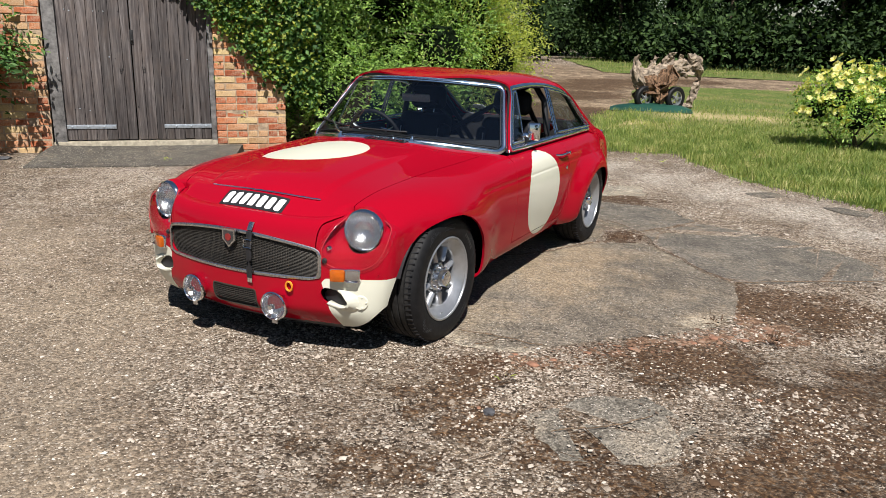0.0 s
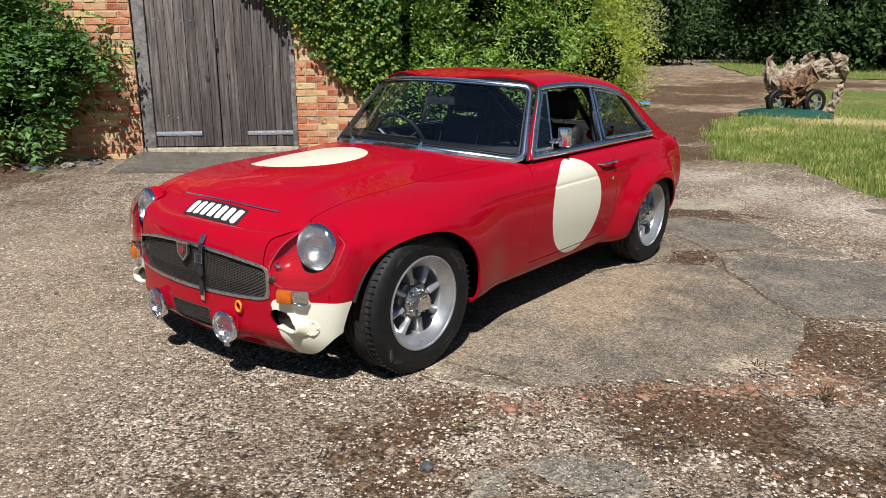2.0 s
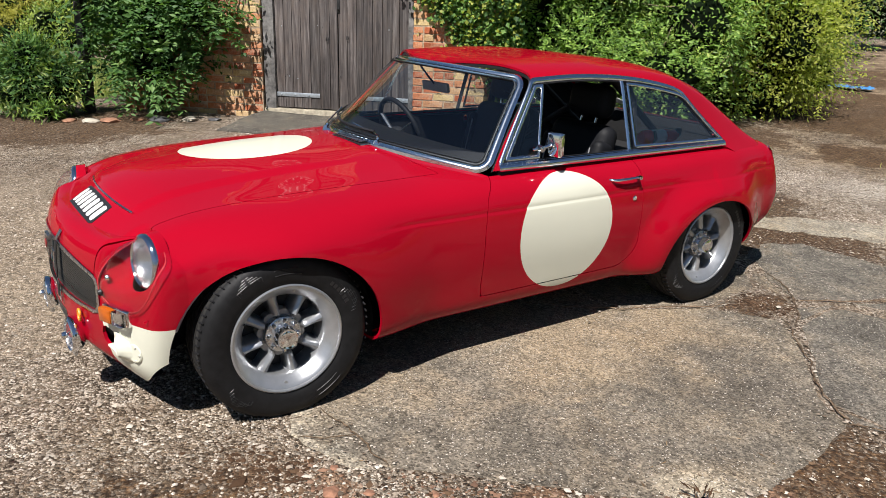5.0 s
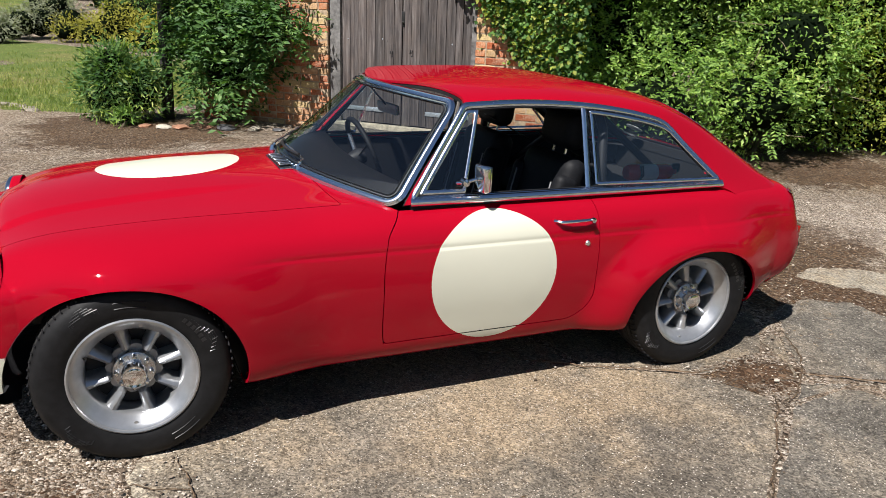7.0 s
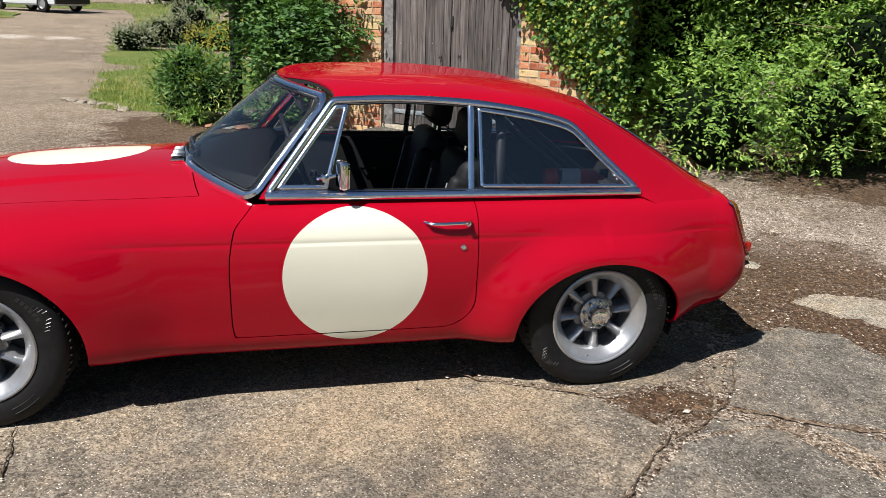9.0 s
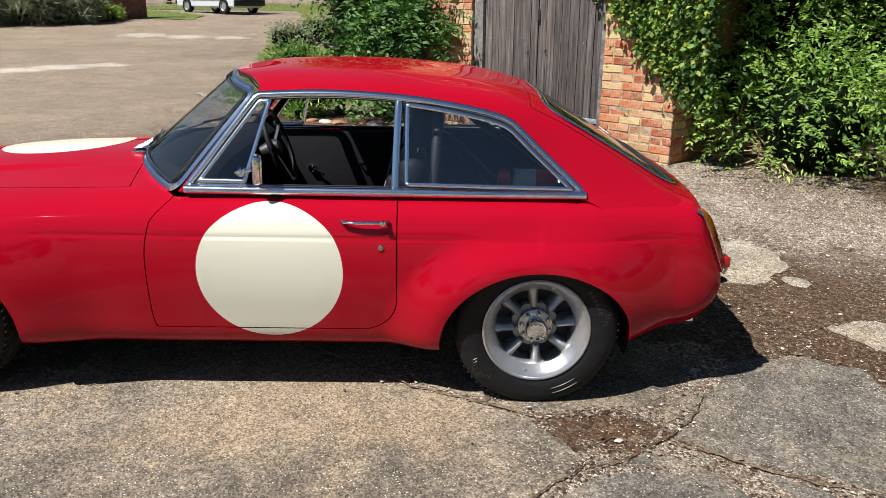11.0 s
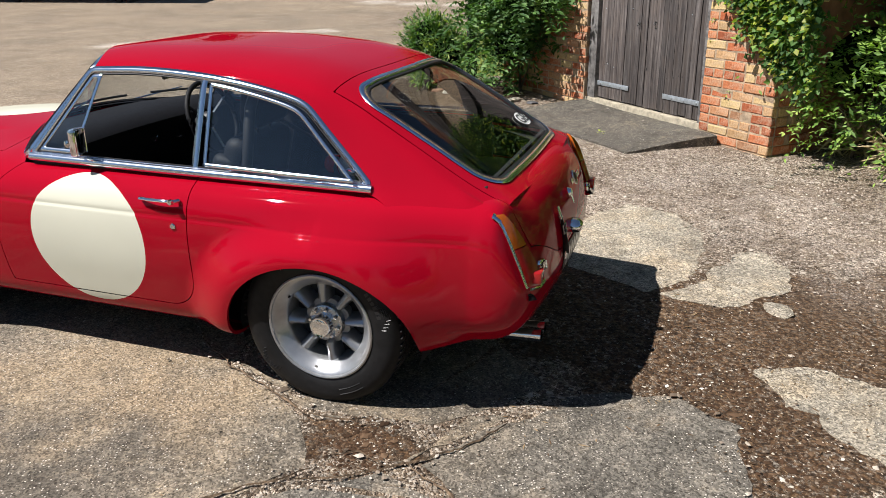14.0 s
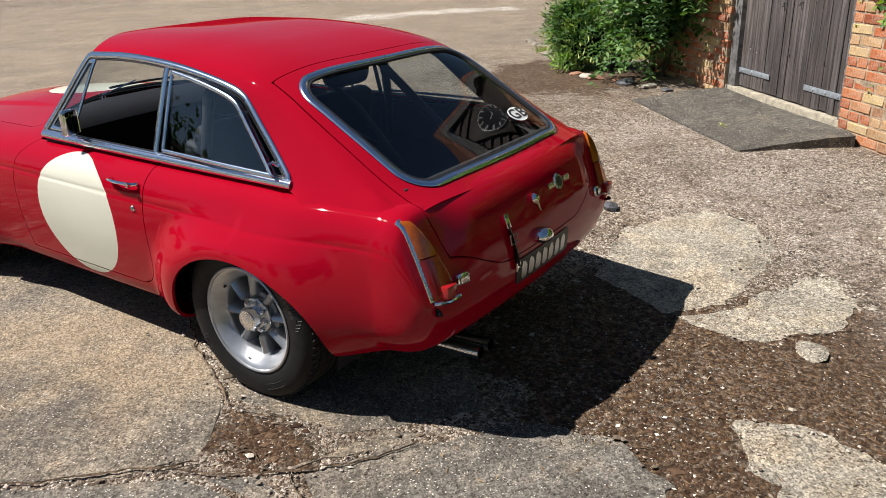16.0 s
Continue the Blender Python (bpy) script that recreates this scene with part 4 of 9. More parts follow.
# tail lamps, swelling from the corner of the wing
def lens_d(x, y, z):
    f = np.clip((.748 - z) / .246, 0, 1)
    w = .094 * np.minimum(1, 1.15 * (f + .03) ** .55)
    return np.where(x < -1.70, np.maximum(np.maximum(y - .668, .668 - w - y), np.maximum(.503 - z, z - .742)), .5)


lens_zone = LB.cut(lens_d(*LB.xyz()) - .02)
for flip in (False, True):
    sgn = -1 if flip else 1
    g = (lambda s: s.mirrored()) if flip else (lambda s: s)
    lampo = group("tail_lamp", car, "tall amber and red tail lamp in chrome")
    whole = lens_zone.cut(lens_d(*lens_zone.xyz()))
    for nm, lo, hi, mt, lab in (("amber_lens", .632, .75, AMBER_SOLID, "amber upper lens"), ("red_lens", .50, .628, RED_SOLID, "red lower lens")):
        q = whole.cut(np.maximum(lo - whole.V[:, 2], whole.V[:, 2] - hi))
        k = smooth01(0, .030, -lens_d(*q.xyz()))[:, None]
        tilt = q.N + (1 - k) * np.stack([0 * k[:, 0], np.where(q.V[:, 1] > .62, .5, -.5), 0 * k[:, 0]], 1)
        q = Skin(q.V + q.N * (.010 + .018 * k), tilt / np.linalg.norm(tilt, axis=1, keepdims=True), q.T)
        skin_part(nm, g(q), mt, lampo, lab, .014)
    box("red_reflector", (.034, .056, .042), (tail_x(.625, .528) - .028, sgn * .620, .530), RED_SOLID, lampo, None, .006)
    edge_strip = LB.cut(np.where(LB.V[:, 0] < -1.70, np.maximum(.502 - LB.V[:, 2], LB.V[:, 2] - .750), .5)).band(lambda x, y, z: y, .668, .6735, 1.0)
    edge_strip = edge_strip.cut(edge_strip.V[:, 0] + 1.735)
    skin_part("chrome_edge", g(edge_strip.raised(.010)), TRIM, lampo, "", .012)
    tube("chrome_foot", [(tail_x(.672, .500) - .012, sgn * .676, .500), (tail_x(.63, .497) - .032, sgn * .63, .497), (tail_x(.575, .497) - .028, sgn * .575, .498)], .007, CHROME, lampo, 8)
    rv = box("reversing_lamp", (.024, .058, .042), (tail_x(.545, .535) - .008, sgn * .530, .535), CHROME, car, pose(0, 0, 0, 0, 12, -sgn * 8), .012, "chrome reversing lamp")
    box("lens", (.01, .044, .030), (tail_x(.545, .535) - .020, sgn * .530, .535), LAMPGLASS, rv, pose(0, 0, 0, 0, 12, -sgn * 8), .004)
# tail furniture
def on_tail(y, z, d=.006):
    return (tail_x(y, z) - d, y, z)
def tail_tilt(z):
    return math.degrees(math.atan2(tail_x(0, z + .02) - tail_x(0, z - .02), .04))
bm = lathe_bm(bmesh.new(), [(.001, .026), (.012, .024), (.020, .012), (.016, .006), (.012, 0)], 18, "Z")
hn = part("hatch_handle", bm, CHROME, car, "chrome tailgate button and lever")
hn.matrix_basis = Matrix.Translation(on_tail(.05, .664, 0)) @ pose(0, 0, 0, 0, -90 + tail_tilt(.664), 0)
tube("lever", [(-.012, 0, .016), (-.05, -.012, .012)], .007, CHROME, hn, 8, False, .6, "", .003)
# round winged badge as plain shapes
bd = part("tail_badge", lathe_bm(bmesh.new(), [(.001, .006), (.030, .005), (.033, 0)], 8, "Z"), STEEL, car, "chrome octagonal badge with side bars")
bd.matrix_basis = Matrix.Translation(on_tail(-.168, .672, .001)) @ pose(0, 0, 0, 0, -90 + tail_tilt(.672), 0)
part("badge_field", lathe_bm(bmesh.new(), [(.001, .0075), (.021, .0065)], 8, "Z"), BLACK, bd)
for s2 in (1, -1):
    for k in range(3):
        box("badge_bar", (.022, .013, .004), (0, s2 * (.045 + k * .017), .003), CHROME, bd, None, .001)
st = tube("hatch_strap", [on_tail(.252 - .03 * (.64 - zz) / .17, zz, .010) for zz in np.linspace(.640, .475, 9)], .014, BLACK, car, 8, False, .28, "black leather tailgate strap")
box("strap_plate", (.006, .024, .05), on_tail(.255, .645, .012), CHROME, st, pose(0, 0, 0, 0, tail_tilt(.645), 0), .002)
box("strap_foot", (.006, .026, .034), on_tail(.222, .470, .012), CHROME, st, None, .002)
tube("buckle", [on_tail(.243 + a, .580 + b, .016) for a, b in ((-.02, -.016), (.02, -.016), (.02, .016), (-.02, .016))], .003, STEEL, st, 6, True)
# the rear plate lies on the curve of the tail
TAIL = LB.cut(LB.V[:, 0] + 1.6).both()
ty_, tz_ = TAIL.V[:, 1] - .012, TAIL.V[:, 2] - .440
rear_plate = skin_part("number_plate", TAIL.cut(rbox(ty_, tz_, 0, 0, .205, .046, .006)).raised(.004), BLACK, car, "black rear plate with silver bars", .003)
for k in range(7):
    skin_part("bar", TAIL.cut(rbox(ty_ + .10 * tz_, tz_, (k - 3) * .0515, 0, .0185, .0335, .004)).raised(.0055), ALLOY, rear_plate, "", .001)
bm = lathe_bm(bmesh.new(), [(.001, .034), (.022, .031), (.036, .020), (.040, .006), (.040, -.012), (.001, -.012)], 28, "Y")
bmesh.ops.transform(bm, matrix=Matrix.Rotation(radians(90), 4, "Z") @ Matrix.Diagonal((1.15, 1, .72, 1)), verts=bm.verts)
pl = part("plate_lamp", bm, CHROME, car, "domed chrome number plate lamp")
pl.location = on_tail(.035, .528, .010)
# exhaust
ex = group("exhaust", car, "twin polished exhaust tailpipes")
for k, yy in enumerate((.40, .33)):
    bm = lathe_bm(bmesh.new(), [(.024, -.30), (.024, 0), (.021, 0), (.021, -.20), (.001, -.20)], 24, "X")
    tp = part("tailpipe", bm, CHROME, ex)
    tp.matrix_basis = pose(-1.870, yy, .195, 0, -3, 180)
# oval country sticker inside the back glass
P = CB.V
def hatch_pt(x, y):
    d = (P[:, 0] - x) ** 2 + (P[:, 1] - abs(y)) ** 2
    i = np.argsort(d)[:4]
    return Vector((x, y, float(P[i, 2].mean()) + .002))
gb = hatch_pt(-1.60, -.335)
tl = math.degrees(math.atan2(hatch_pt(-1.5, -.3).z - hatch_pt(-1.65, -.3).z, .15))
stick = part("oval_sticker", lathe_bm(bmesh.new(), [(.001, .002), (.060, .002), (.060, 0)], 28, "Z"), WHITE, car, "white oval sticker lettered GB")
stick.matrix_basis = Matrix.Translation(gb) @ pose(0, 0, 0, 0, -tl, 0) @ Matrix.Diagonal((.68, 1, 1, 1))
fc = bpy.data.curves.new("letters", "FONT")
fc.body, fc.size, fc.align_x, fc.align_y, fc.extrude, fc.offset = "GB", .085, "CENTER", "CENTER", .0004, .0015
lt = new("letters", fc)
lt.data.materials.append(BLACK)
lt.parent = stick
lt.matrix_basis = pose(0, 0, .0032, 0, 0, -90) @ Matrix.Diagonal((1, 1.35, 1, 1))

# --- wheels ---
def build_wheel():
    wh = new("wheel")
    # tyre: shoulders, sidewalls, grooved tread; outer side is +Y
    R = TYRE_R + .007
    prof = [(.196, -.088), (.206, -.096), (.232, -.103), (.262, -.105), (.287, -.100), (.303, -.086)]
    grooves = (-.052, -.018, .018, .052)
    tread = []
    for gx in grooves:
        tread += [(R - .0005, gx - .0045), (R - .007, gx - .0035), (R - .007, gx + .0035), (R - .0005, gx + .0045)]
    prof += [(R - .003, -.074)] + tread + [(R - .003, .074)] + [(r, -h) for r, h in prof[::-1]]
    bm = lathe_bm(bmesh.new(), prof, 120, "Y")
    ty = part("tyre", bm, [RUBBER, TREAD], wh, "black road tyre with grooved tread")
    for f in ty.data.polygons:
        f.material_index = 1 if math.hypot(f.center.x, f.center.z) > R - .0045 else 0
    # cross cuts of the tread
    bm = bmesh.new()
    for k in range(72):
        a = 2 * math.pi * k / 72
        for s2 in (1, -1):
            m = Matrix.Rotation(-a, 4, "Y") @ Matrix.Translation((R - .0015, s2 * .0715, 0)) @ pose(0, 0, 0, 12 * s2, 0, 0)
            r = bmesh.ops.create_cube(bm, size=1)
            bmesh.ops.transform(bm, matrix=m @ Matrix.Diagonal((.0050, .034, .0045, 1)), verts=r["verts"])
    tagged(part("tread_cut_band", bm, BLACK, wh), kind="stuff")
    # raised marks on the sidewall: a row of bars and nested brackets
    bm = bmesh.new()
    for k in range(6):
        m = Matrix.Rotation(-(2.55 + k * .075), 4, "Y") @ Matrix.Translation((.252, .1030, 0))
        r = bmesh.ops.create_cube(bm, size=1)
        bmesh.ops.transform(bm, matrix=m @ Matrix.Diagonal((.026, .0030, .012, 1)), verts=r["verts"])
    def on_wall(rr, a):
        return (rr * math.cos(a), float(np.interp(rr, (.232, .262, .287, .303), (.103, .105, .100, .086))) + .0003, -rr * math.sin(a))
    for a0 in (.55, 3.35, 5.0):
        for k in range(4):
            for s2 in (1, -1):
                rr, half = .288 - .0075 * k, .05 + .045 * k
                arc = [on_wall(rr, a0 + s2 * half * f) for f in np.linspace(.12, 1, 7)]
                leg = [on_wall(rr - .006 * q, a0 + s2 * half) for q in range(1, 4)]
                tube_bm(bm, arc + leg, .0014, 4)
    for a0 in (1.75, 4.25):
        tube_bm(bm, [on_wall(.246, a0 + .03 * k) for k in range(14)], .0016, 4)
        tube_bm(bm, [on_wall(.266, a0 + .03 * k) for k in range(14)], .0016, 4)
    tagged(part("sidewall_marking", bm, MARKS, wh), kind="stuff")
    # rim: thin outer lip, a wide dished band and the barrel behind
    prof = [(.190, -.095), (.198, -.092), (.198, .088), (.2040, .094), (.2050, .099), (.2000, .102), (.1955, .100), (.1935, .094), (.1870, .0905), (.1800, .0835), (.158, .060), (.1525, .052), (.1505, .042), (.152, -.09)]
    part("rim", lathe_bm(bmesh.new(), prof, 72, "Y"), ALLOY, wh, "silver alloy rim")
    # brake drum, widened to a black disc that paints the spoke gaps dark
    part("drum_and_gap_disc", lathe_bm(bmesh.new(), [(.001, -.024), (.1485, -.024), (.1485, -.034), (.135, -.09), (.001, -.09)], 40, "Y"), BLACK, wh)
    # eight short rounded spokes, each a half round bar with a blunt nose at the hub
    for k in range(8):
        bm = bmesh.new()
        secs = []
        for f in np.linspace(0, 1, 9):
            r = .071 + f * .084
            nose = math.sqrt(max(0.0, 1 - max(0.0, 1 - f / .22) ** 2))
            hw = (.0165 + .0035 * f + .006 * max(0, f - .7) / .3) * (.35 + .65 * nose)
            crest = .024 + (.036 - .008 * f) * (.25 + .75 * nose)
            ring = [(r, -.022, -hw), (r, .012, -hw)]
            for q in range(1, 6):
                a = math.pi * q / 6
                ring.append((r, .012 + (crest - .012) * math.sin(a) ** .8, -hw * math.cos(a)))
            ring += [(r, .012, hw), (r, -.022, hw)]
            secs.append([bm.verts.new(p) for p in ring])
        n9 = len(secs[0])
        for i in range(8):
            for j in range(n9):
                bm.faces.new((secs[i][j], secs[i][(j + 1) % n9], secs[i + 1][(j + 1) % n9], secs[i + 1][j]))
        bm.faces.new(secs[0]), bm.faces.new(secs[-1])
        bmesh.ops.transform(bm, matrix=Matrix.Rotation(k * math.pi / 4, 4, "Y"), verts=bm.verts)
        part("spoke", bm, ALLOY, wh)
    # the cast web behind the spokes' noses, scalloped between them
    bm = bmesh.new()
    rim_lo, rim_hi = [], []
    for k in range(96):
        a = 2 * math.pi * k / 96
        r = .085 - .004 * math.cos(8 * a)
        rim_lo.append(bm.verts.new((r * math.cos(a), -.01, -r * math.sin(a))))
        rim_hi.append(bm.verts.new((r * math.cos(a), .026, -r * math.sin(a))))
    for k in range(96):
        bm.faces.new((rim_lo[k], rim_lo[(k + 1) % 96], rim_hi[(k + 1) % 96], rim_hi[k]))
    bm.faces.new(rim_hi)
    part("web", bm, WEB, wh)
    part("hub", lathe_bm(bmesh.new(), [(.001, .050), (.058, .052), (.066, .048), (.0685, .040), (.069, .02), (.001, .02)], 40, "Y"), STEEL, wh, "polished hub plate")
    part("centre_cap", lathe_bm(bmesh.new(), [(.001, .100), (.024, .0995), (.030, .097), (.0365, .099), (.0395, .094), (.040, .076), (.0415, .073), (.0415, .068), (.0385, .064), (.0385, .045)], 36, "Y"), CHROME, wh, "chrome centre cap")
    for k in range(8):
        a = k * 2 * math.pi / 8 + .3
        nut = part("wheel_nut", lathe_bm(bmesh.new(), [(.001, .068), (.005, .067), (.0085, .062), (.0085, .048), (.0105, .046)], 12, "Y"), CHROME, wh)
        nut.location = (.0535 * math.cos(a), .004, .0535 * math.sin(a))
    tube("valve", [(.160 * math.cos(.7), .035, .160 * math.sin(.7)), (.160 * math.cos(.7), .072, .160 * math.sin(.7))], .004, BLACK, wh, 6)
    for k in range(2):
        part("balance_weight", lathe_bm(bmesh.new(), [(.001, .002), (.007, .001), (.007, -.002)], 10, "Y"), ALLOY, wh).location = (.176 * math.cos(2 + 3 * k), .080, .176 * math.sin(2 + 3 * k))
    return wh


def add_wheel(src, x, sgn, steer, spin, out=.689):
    w = copy_thing(src, pose(0, 0, 0)) if src.parent is not None else src
    w.parent = car
    flip = Matrix.Rotation(math.pi, 4, "Z") if sgn < 0 else Matrix()
    w.matrix_basis = Matrix.Translation((x, sgn * out, TYRE_R - .003)) @ Matrix.Rotation(radians(steer), 4, "Z") @ flip @ Matrix.Rotation(spin, 4, "Y")


wheel = build_wheel()
add_wheel(wheel, AXLE_F - .006, 1, -3, .25)
add_wheel(wheel, AXLE_F - .006, -1, -3, .9)
add_wheel(wheel, AXLE_R + .014, 1, 0, .1, .706)
add_wheel(wheel, AXLE_R + .014, -1, 0, .5, .706)
# inner arches
for xc, zc0, a, b in ((AXLE_F + .01, .27, .378, .348), (AXLE_R + .015, .25, .368, .303)):
    for sgn in (1, -1):
        bm = bmesh.new()
        rows = []
        for t in np.linspace(.35 if xc > 0 else -.25, math.pi + .25, 28):
            rows.append([bm.verts.new((xc + a * math.cos(t), sgn * yy, zc0 + b * math.sin(t))) for yy in (.40, .74)])
        for i in range(27):
            bm.faces.new((rows[i][0], rows[i][1], rows[i + 1][1], rows[i + 1][0]))
        bm.faces.new([r[0] for r in rows])
        part("inner_arch", bm, BLACK, car)

# --- interior ---
PIPING = simple("grey_piping", (.30, .30, .31), .5)
inn = car
for sgn in (1, -1):
    box("door_card", (.80, .03, .53), (-.23, sgn * .665, .535), VINYL, inn, None, .01)
    tube("door_pull", [(-.355, sgn * .648, .628), (-.355, sgn * .628, .628), (-.455, sgn * .628, .628), (-.455, sgn * .648, .628)], .006, CHROME, inn, 6)
    part("window_winder_boss", lathe_bm(bmesh.new(), [(.001, .016), (.020, .012), (.022, -.012), (.001, -.012)], 16, "Y"), CHROME, inn).location = (-.10, sgn * .640, .600)
    tube("window_winder", [(-.10, sgn * .632, .600), (-.155, sgn * .620, .575), (-.165, sgn * .606, .572)], .007, CHROME, inn, 6)
    box("rear_side_trim", (.74, .03, .53), (-1.02, sgn * .640, .537), CARPET, inn, None, .01)
    seat = group("seat", inn, "black vinyl bucket seat with a headrest and pale piping")
    bx_, bz_, lay = -.615, .650, -14
    box("cushion", (.50, .46, .16), (-.31, sgn * .325, .41), VINYL, seat, None, .05, "", 4)
    box("backrest", (.12, .40, .50), (bx_, sgn * .325, bz_), VINYL, seat, pose(0, 0, 0, 0, lay, 0), .055, "", 4)
    up = Vector((math.sin(radians(lay)), 0, math.cos(radians(lay))))
    for k in (-1, 1):
        box("bolster", (.11, .07, .40), (bx_ + .04, sgn * .325 + k * .175, bz_ - .02), VINYL, seat, pose(0, 0, 0, 0, lay, 0), .032, "", 3)
        tube("piping", [Vector((bx_ + .096, sgn * .325 + k * .150, bz_ - .02)) + up * q for q in np.linspace(-.16, .17, 7)], .0035, PIPING, seat, 6)
        tube("headrest_post", [(-.680, sgn * .325 + k * .05, .87), (-.698, sgn * .325 + k * .05, .97)], .006, CHROME, seat, 6)
    box("headrest", (.105, .27, .165), (-.700, sgn * .325, .998), VINYL, seat, pose(0, 0, 0, 0, -8, 0), .05, "", 4)
bm = bmesh.new()
rows = []
for k, (xx, zz) in enumerate(((.47, .80), (.44, .845), (.36, .852), (.26, .850), (.17, .832), (.14, .80), (.15, .70), (.19, .55), (.26, .40))):
    rows.append([bm.verts.new((min(xx - .06 * (yy / .66) ** 2, float(screen_x(yy, zz)) - .03), yy, zz)) for yy in np.linspace(-.665, .665, 15)])
for i in range(len(rows) - 1):
    for j in range(14):
        bm.faces.new((rows[i][j], rows[i][j + 1], rows[i + 1][j + 1], rows[i + 1][j]))
part("dashboard", bm, VINYL, inn, "black padded dashboard")
for yy, rr in ((-.22, .045), (-.42, .045), (-.03, .028), (-.52, .024)):
    g = part("dial", lathe_bm(bmesh.new(), [(.001, .006), (rr * .9, .006), (rr, .010), (rr, 0)], 24, "X"), CHROME, inn, "round dial")
    g.matrix_basis = pose(.155, yy, .735, 0, -6, 180)
    part("dial_face", lathe_bm(bmesh.new(), [(.001, .008), (rr * .88, .008)], 24, "X"), BLACK, g)
sw = group("steering_wheel", inn, "black rimmed steering wheel")
tubepts = [(0, .185 * math.cos(a), .185 * math.sin(a)) for a in np.linspace(0, 2 * math.pi, 41)[:-1]]
tube("rim", tubepts, .013, VINYL, sw, 10, True)
for k in range(3):
    a = -math.pi / 2 + k * 2 * math.pi / 3
    tube("spoke", [(.03, .03 * math.cos(a), .03 * math.sin(a)), (0, .178 * math.cos(a), .178 * math.sin(a))], .010, STEEL, sw, 6, False, .4)
part("boss", lathe_bm(bmesh.new(), [(.001, -.005), (.035, 0), (.045, .03), (.03, .10), (.03, .22)], 20, "X"), BLACK, sw)
sw.matrix_basis = pose(.01, -.335, .775, 0, 20, 0)
box("floor_carpet", (1.0, 1.28, .03), (-.05, 0, .27), CARPET, inn, None, .005)
box("load_floor", (1.0, 1.26, .03), (-1.20, 0, .60), CARPET, inn, None, .005)
box("rear_bulkhead", (.03, 1.26, .36), (-.72, 0, .43), CARPET, inn, None, .005)
box("tail_trim", (.02, 1.1, .21), (-1.672, 0, .700), CARPET, inn, None, .004)
box("tunnel", (.9, .18, .22), (-.2, 0, .38), CARPET, inn, None, .03)
cage = group("roll_cage", inn, "black tubular roll cage")
hoop = [(-.74, -.57, .40), (-.75, -.57, .80), (-.76, -.53, 1.02), (-.765, -.46, 1.115), (-.765, -.3, 1.14), (-.765, .3, 1.14), (-.765, .46, 1.115), (-.76, .53, 1.02), (-.75, .57, .80), (-.74, .57, .40)]
tube("main_hoop", hoop, .021, BLACK, cage, 10)
tube("diagonal", [(-.765, .42, 1.12), (-.75, -.55, .55)], .017, BLACK, cage, 8)
for sgn in (1, -1):
    tube("rear_stay", [(-.77, sgn * .33, 1.135), (-1.45, sgn * .32, .62)], .019, BLACK, cage, 8)
    tube("harness_strap", [(-.60, sgn * .25, .98), (-.85, sgn * .22, .85), (-1.1, sgn * .2, .62)], .022, BLACK, cage, 6, False, .15)
fe = part("fire_extinguisher", lathe_bm(bmesh.new(), [(.001, -.16), (.035, -.158), (.045, -.14), (.045, .10), (.038, .13), (.018, .14), (.016, .17), (.001, .17)], 28, "X"), simple("extinguisher_red", (.70, .025, .015), .25, 0, .06, 18, 0, .5), inn, "small red fire extinguisher")
fe.matrix_basis = pose(-1.135, .41, .800, 0, 0, 176) @ Matrix.Diagonal((.82, .82, .82, 1))
tube("extinguisher_clamp", [(-1.06, .39, .745), (-1.06, .44, .764), (-1.06, .455, .80), (-1.06, .44, .838)], .012, BLACK, cage, 6, False, .4)
part("label_band", lathe_bm(bmesh.new(), [(.0455, -.08), (.0455, .03)], 28, "X"), WHITE, fe)
box("valve_head", (.05, .02, .05), (.17, 0, .02), BLACK, fe, None, .006)
im = box("interior_mirror", (.018, .19, .048), (.0, -.045, 1.045), simple("grey_plastic", (.30, .30, .31), .45), inn, pose(0, 0, 0, 0, 10, 6), .008, "rear-view mirror")
box("mirror_glass", (.002, .176, .040), (-.012, -.045, 1.045), simple("inner_mirror", (.85, .85, .85), .03, 1, .01), im, pose(0, 0, 0, 0, 10, 6), .001)
tube("mirror_stem", [(.01, -.045, 1.06), (.05, -.045, 1.10), (.09, -.045, 1.145)], .005, CHROME, im, 6)

# ---------- ground ----------
def gz(x, y):
    """Height of the yard: it follows the car's stand, level farther off, and rises to the barn doors and along the drive."""
    x, y = np.asarray(x, float), np.asarray(y, float)
    plane = .0413 - (.00650725 * (x + .1607) + .01287577 * (y - 4.9))
    d = np.hypot(x + .2, y - 5.0)
    w = 1 - smooth01(3.0, 7.5, d)
    wall = (x + 4.177) * -.289 + (y - 8.342) * .957
    along = (x + 4.177) * .957 + (y - 8.342) * .289
    rise = .075 * smooth01(-2.2, -.2, wall) * smooth01(-3.5, -1, along) * (1 - smooth01(3.2, 5.5, along))
    return plane * w + .045 * (1 - w) + rise + .012 * np.sin(x * 1.7 + 1) * np.sin(y * 1.3) * smooth01(3.2, 5.0, d) + .70 * smooth01(17, 38, -x)


def spot(t, vec, x, y, r, soft):
    v = t.nodes.new("ShaderNodeVectorMath")
    v.operation = "DISTANCE"
    v.inputs[1].default_value = (x, y, 0.05)
    t.links.new(vec, v.inputs[0])
    m = t.nodes.new("ShaderNodeMapRange")
    m.interpolation_type = "SMOOTHSTEP"
    m.inputs[1].default_value, m.inputs[2].default_value = r + soft, r - soft
    m.inputs[3].default_value, m.inputs[4].default_value = 0, 1
    t.links.new(v.outputs["Value"], m.inputs[0])
    return m.outputs[0]


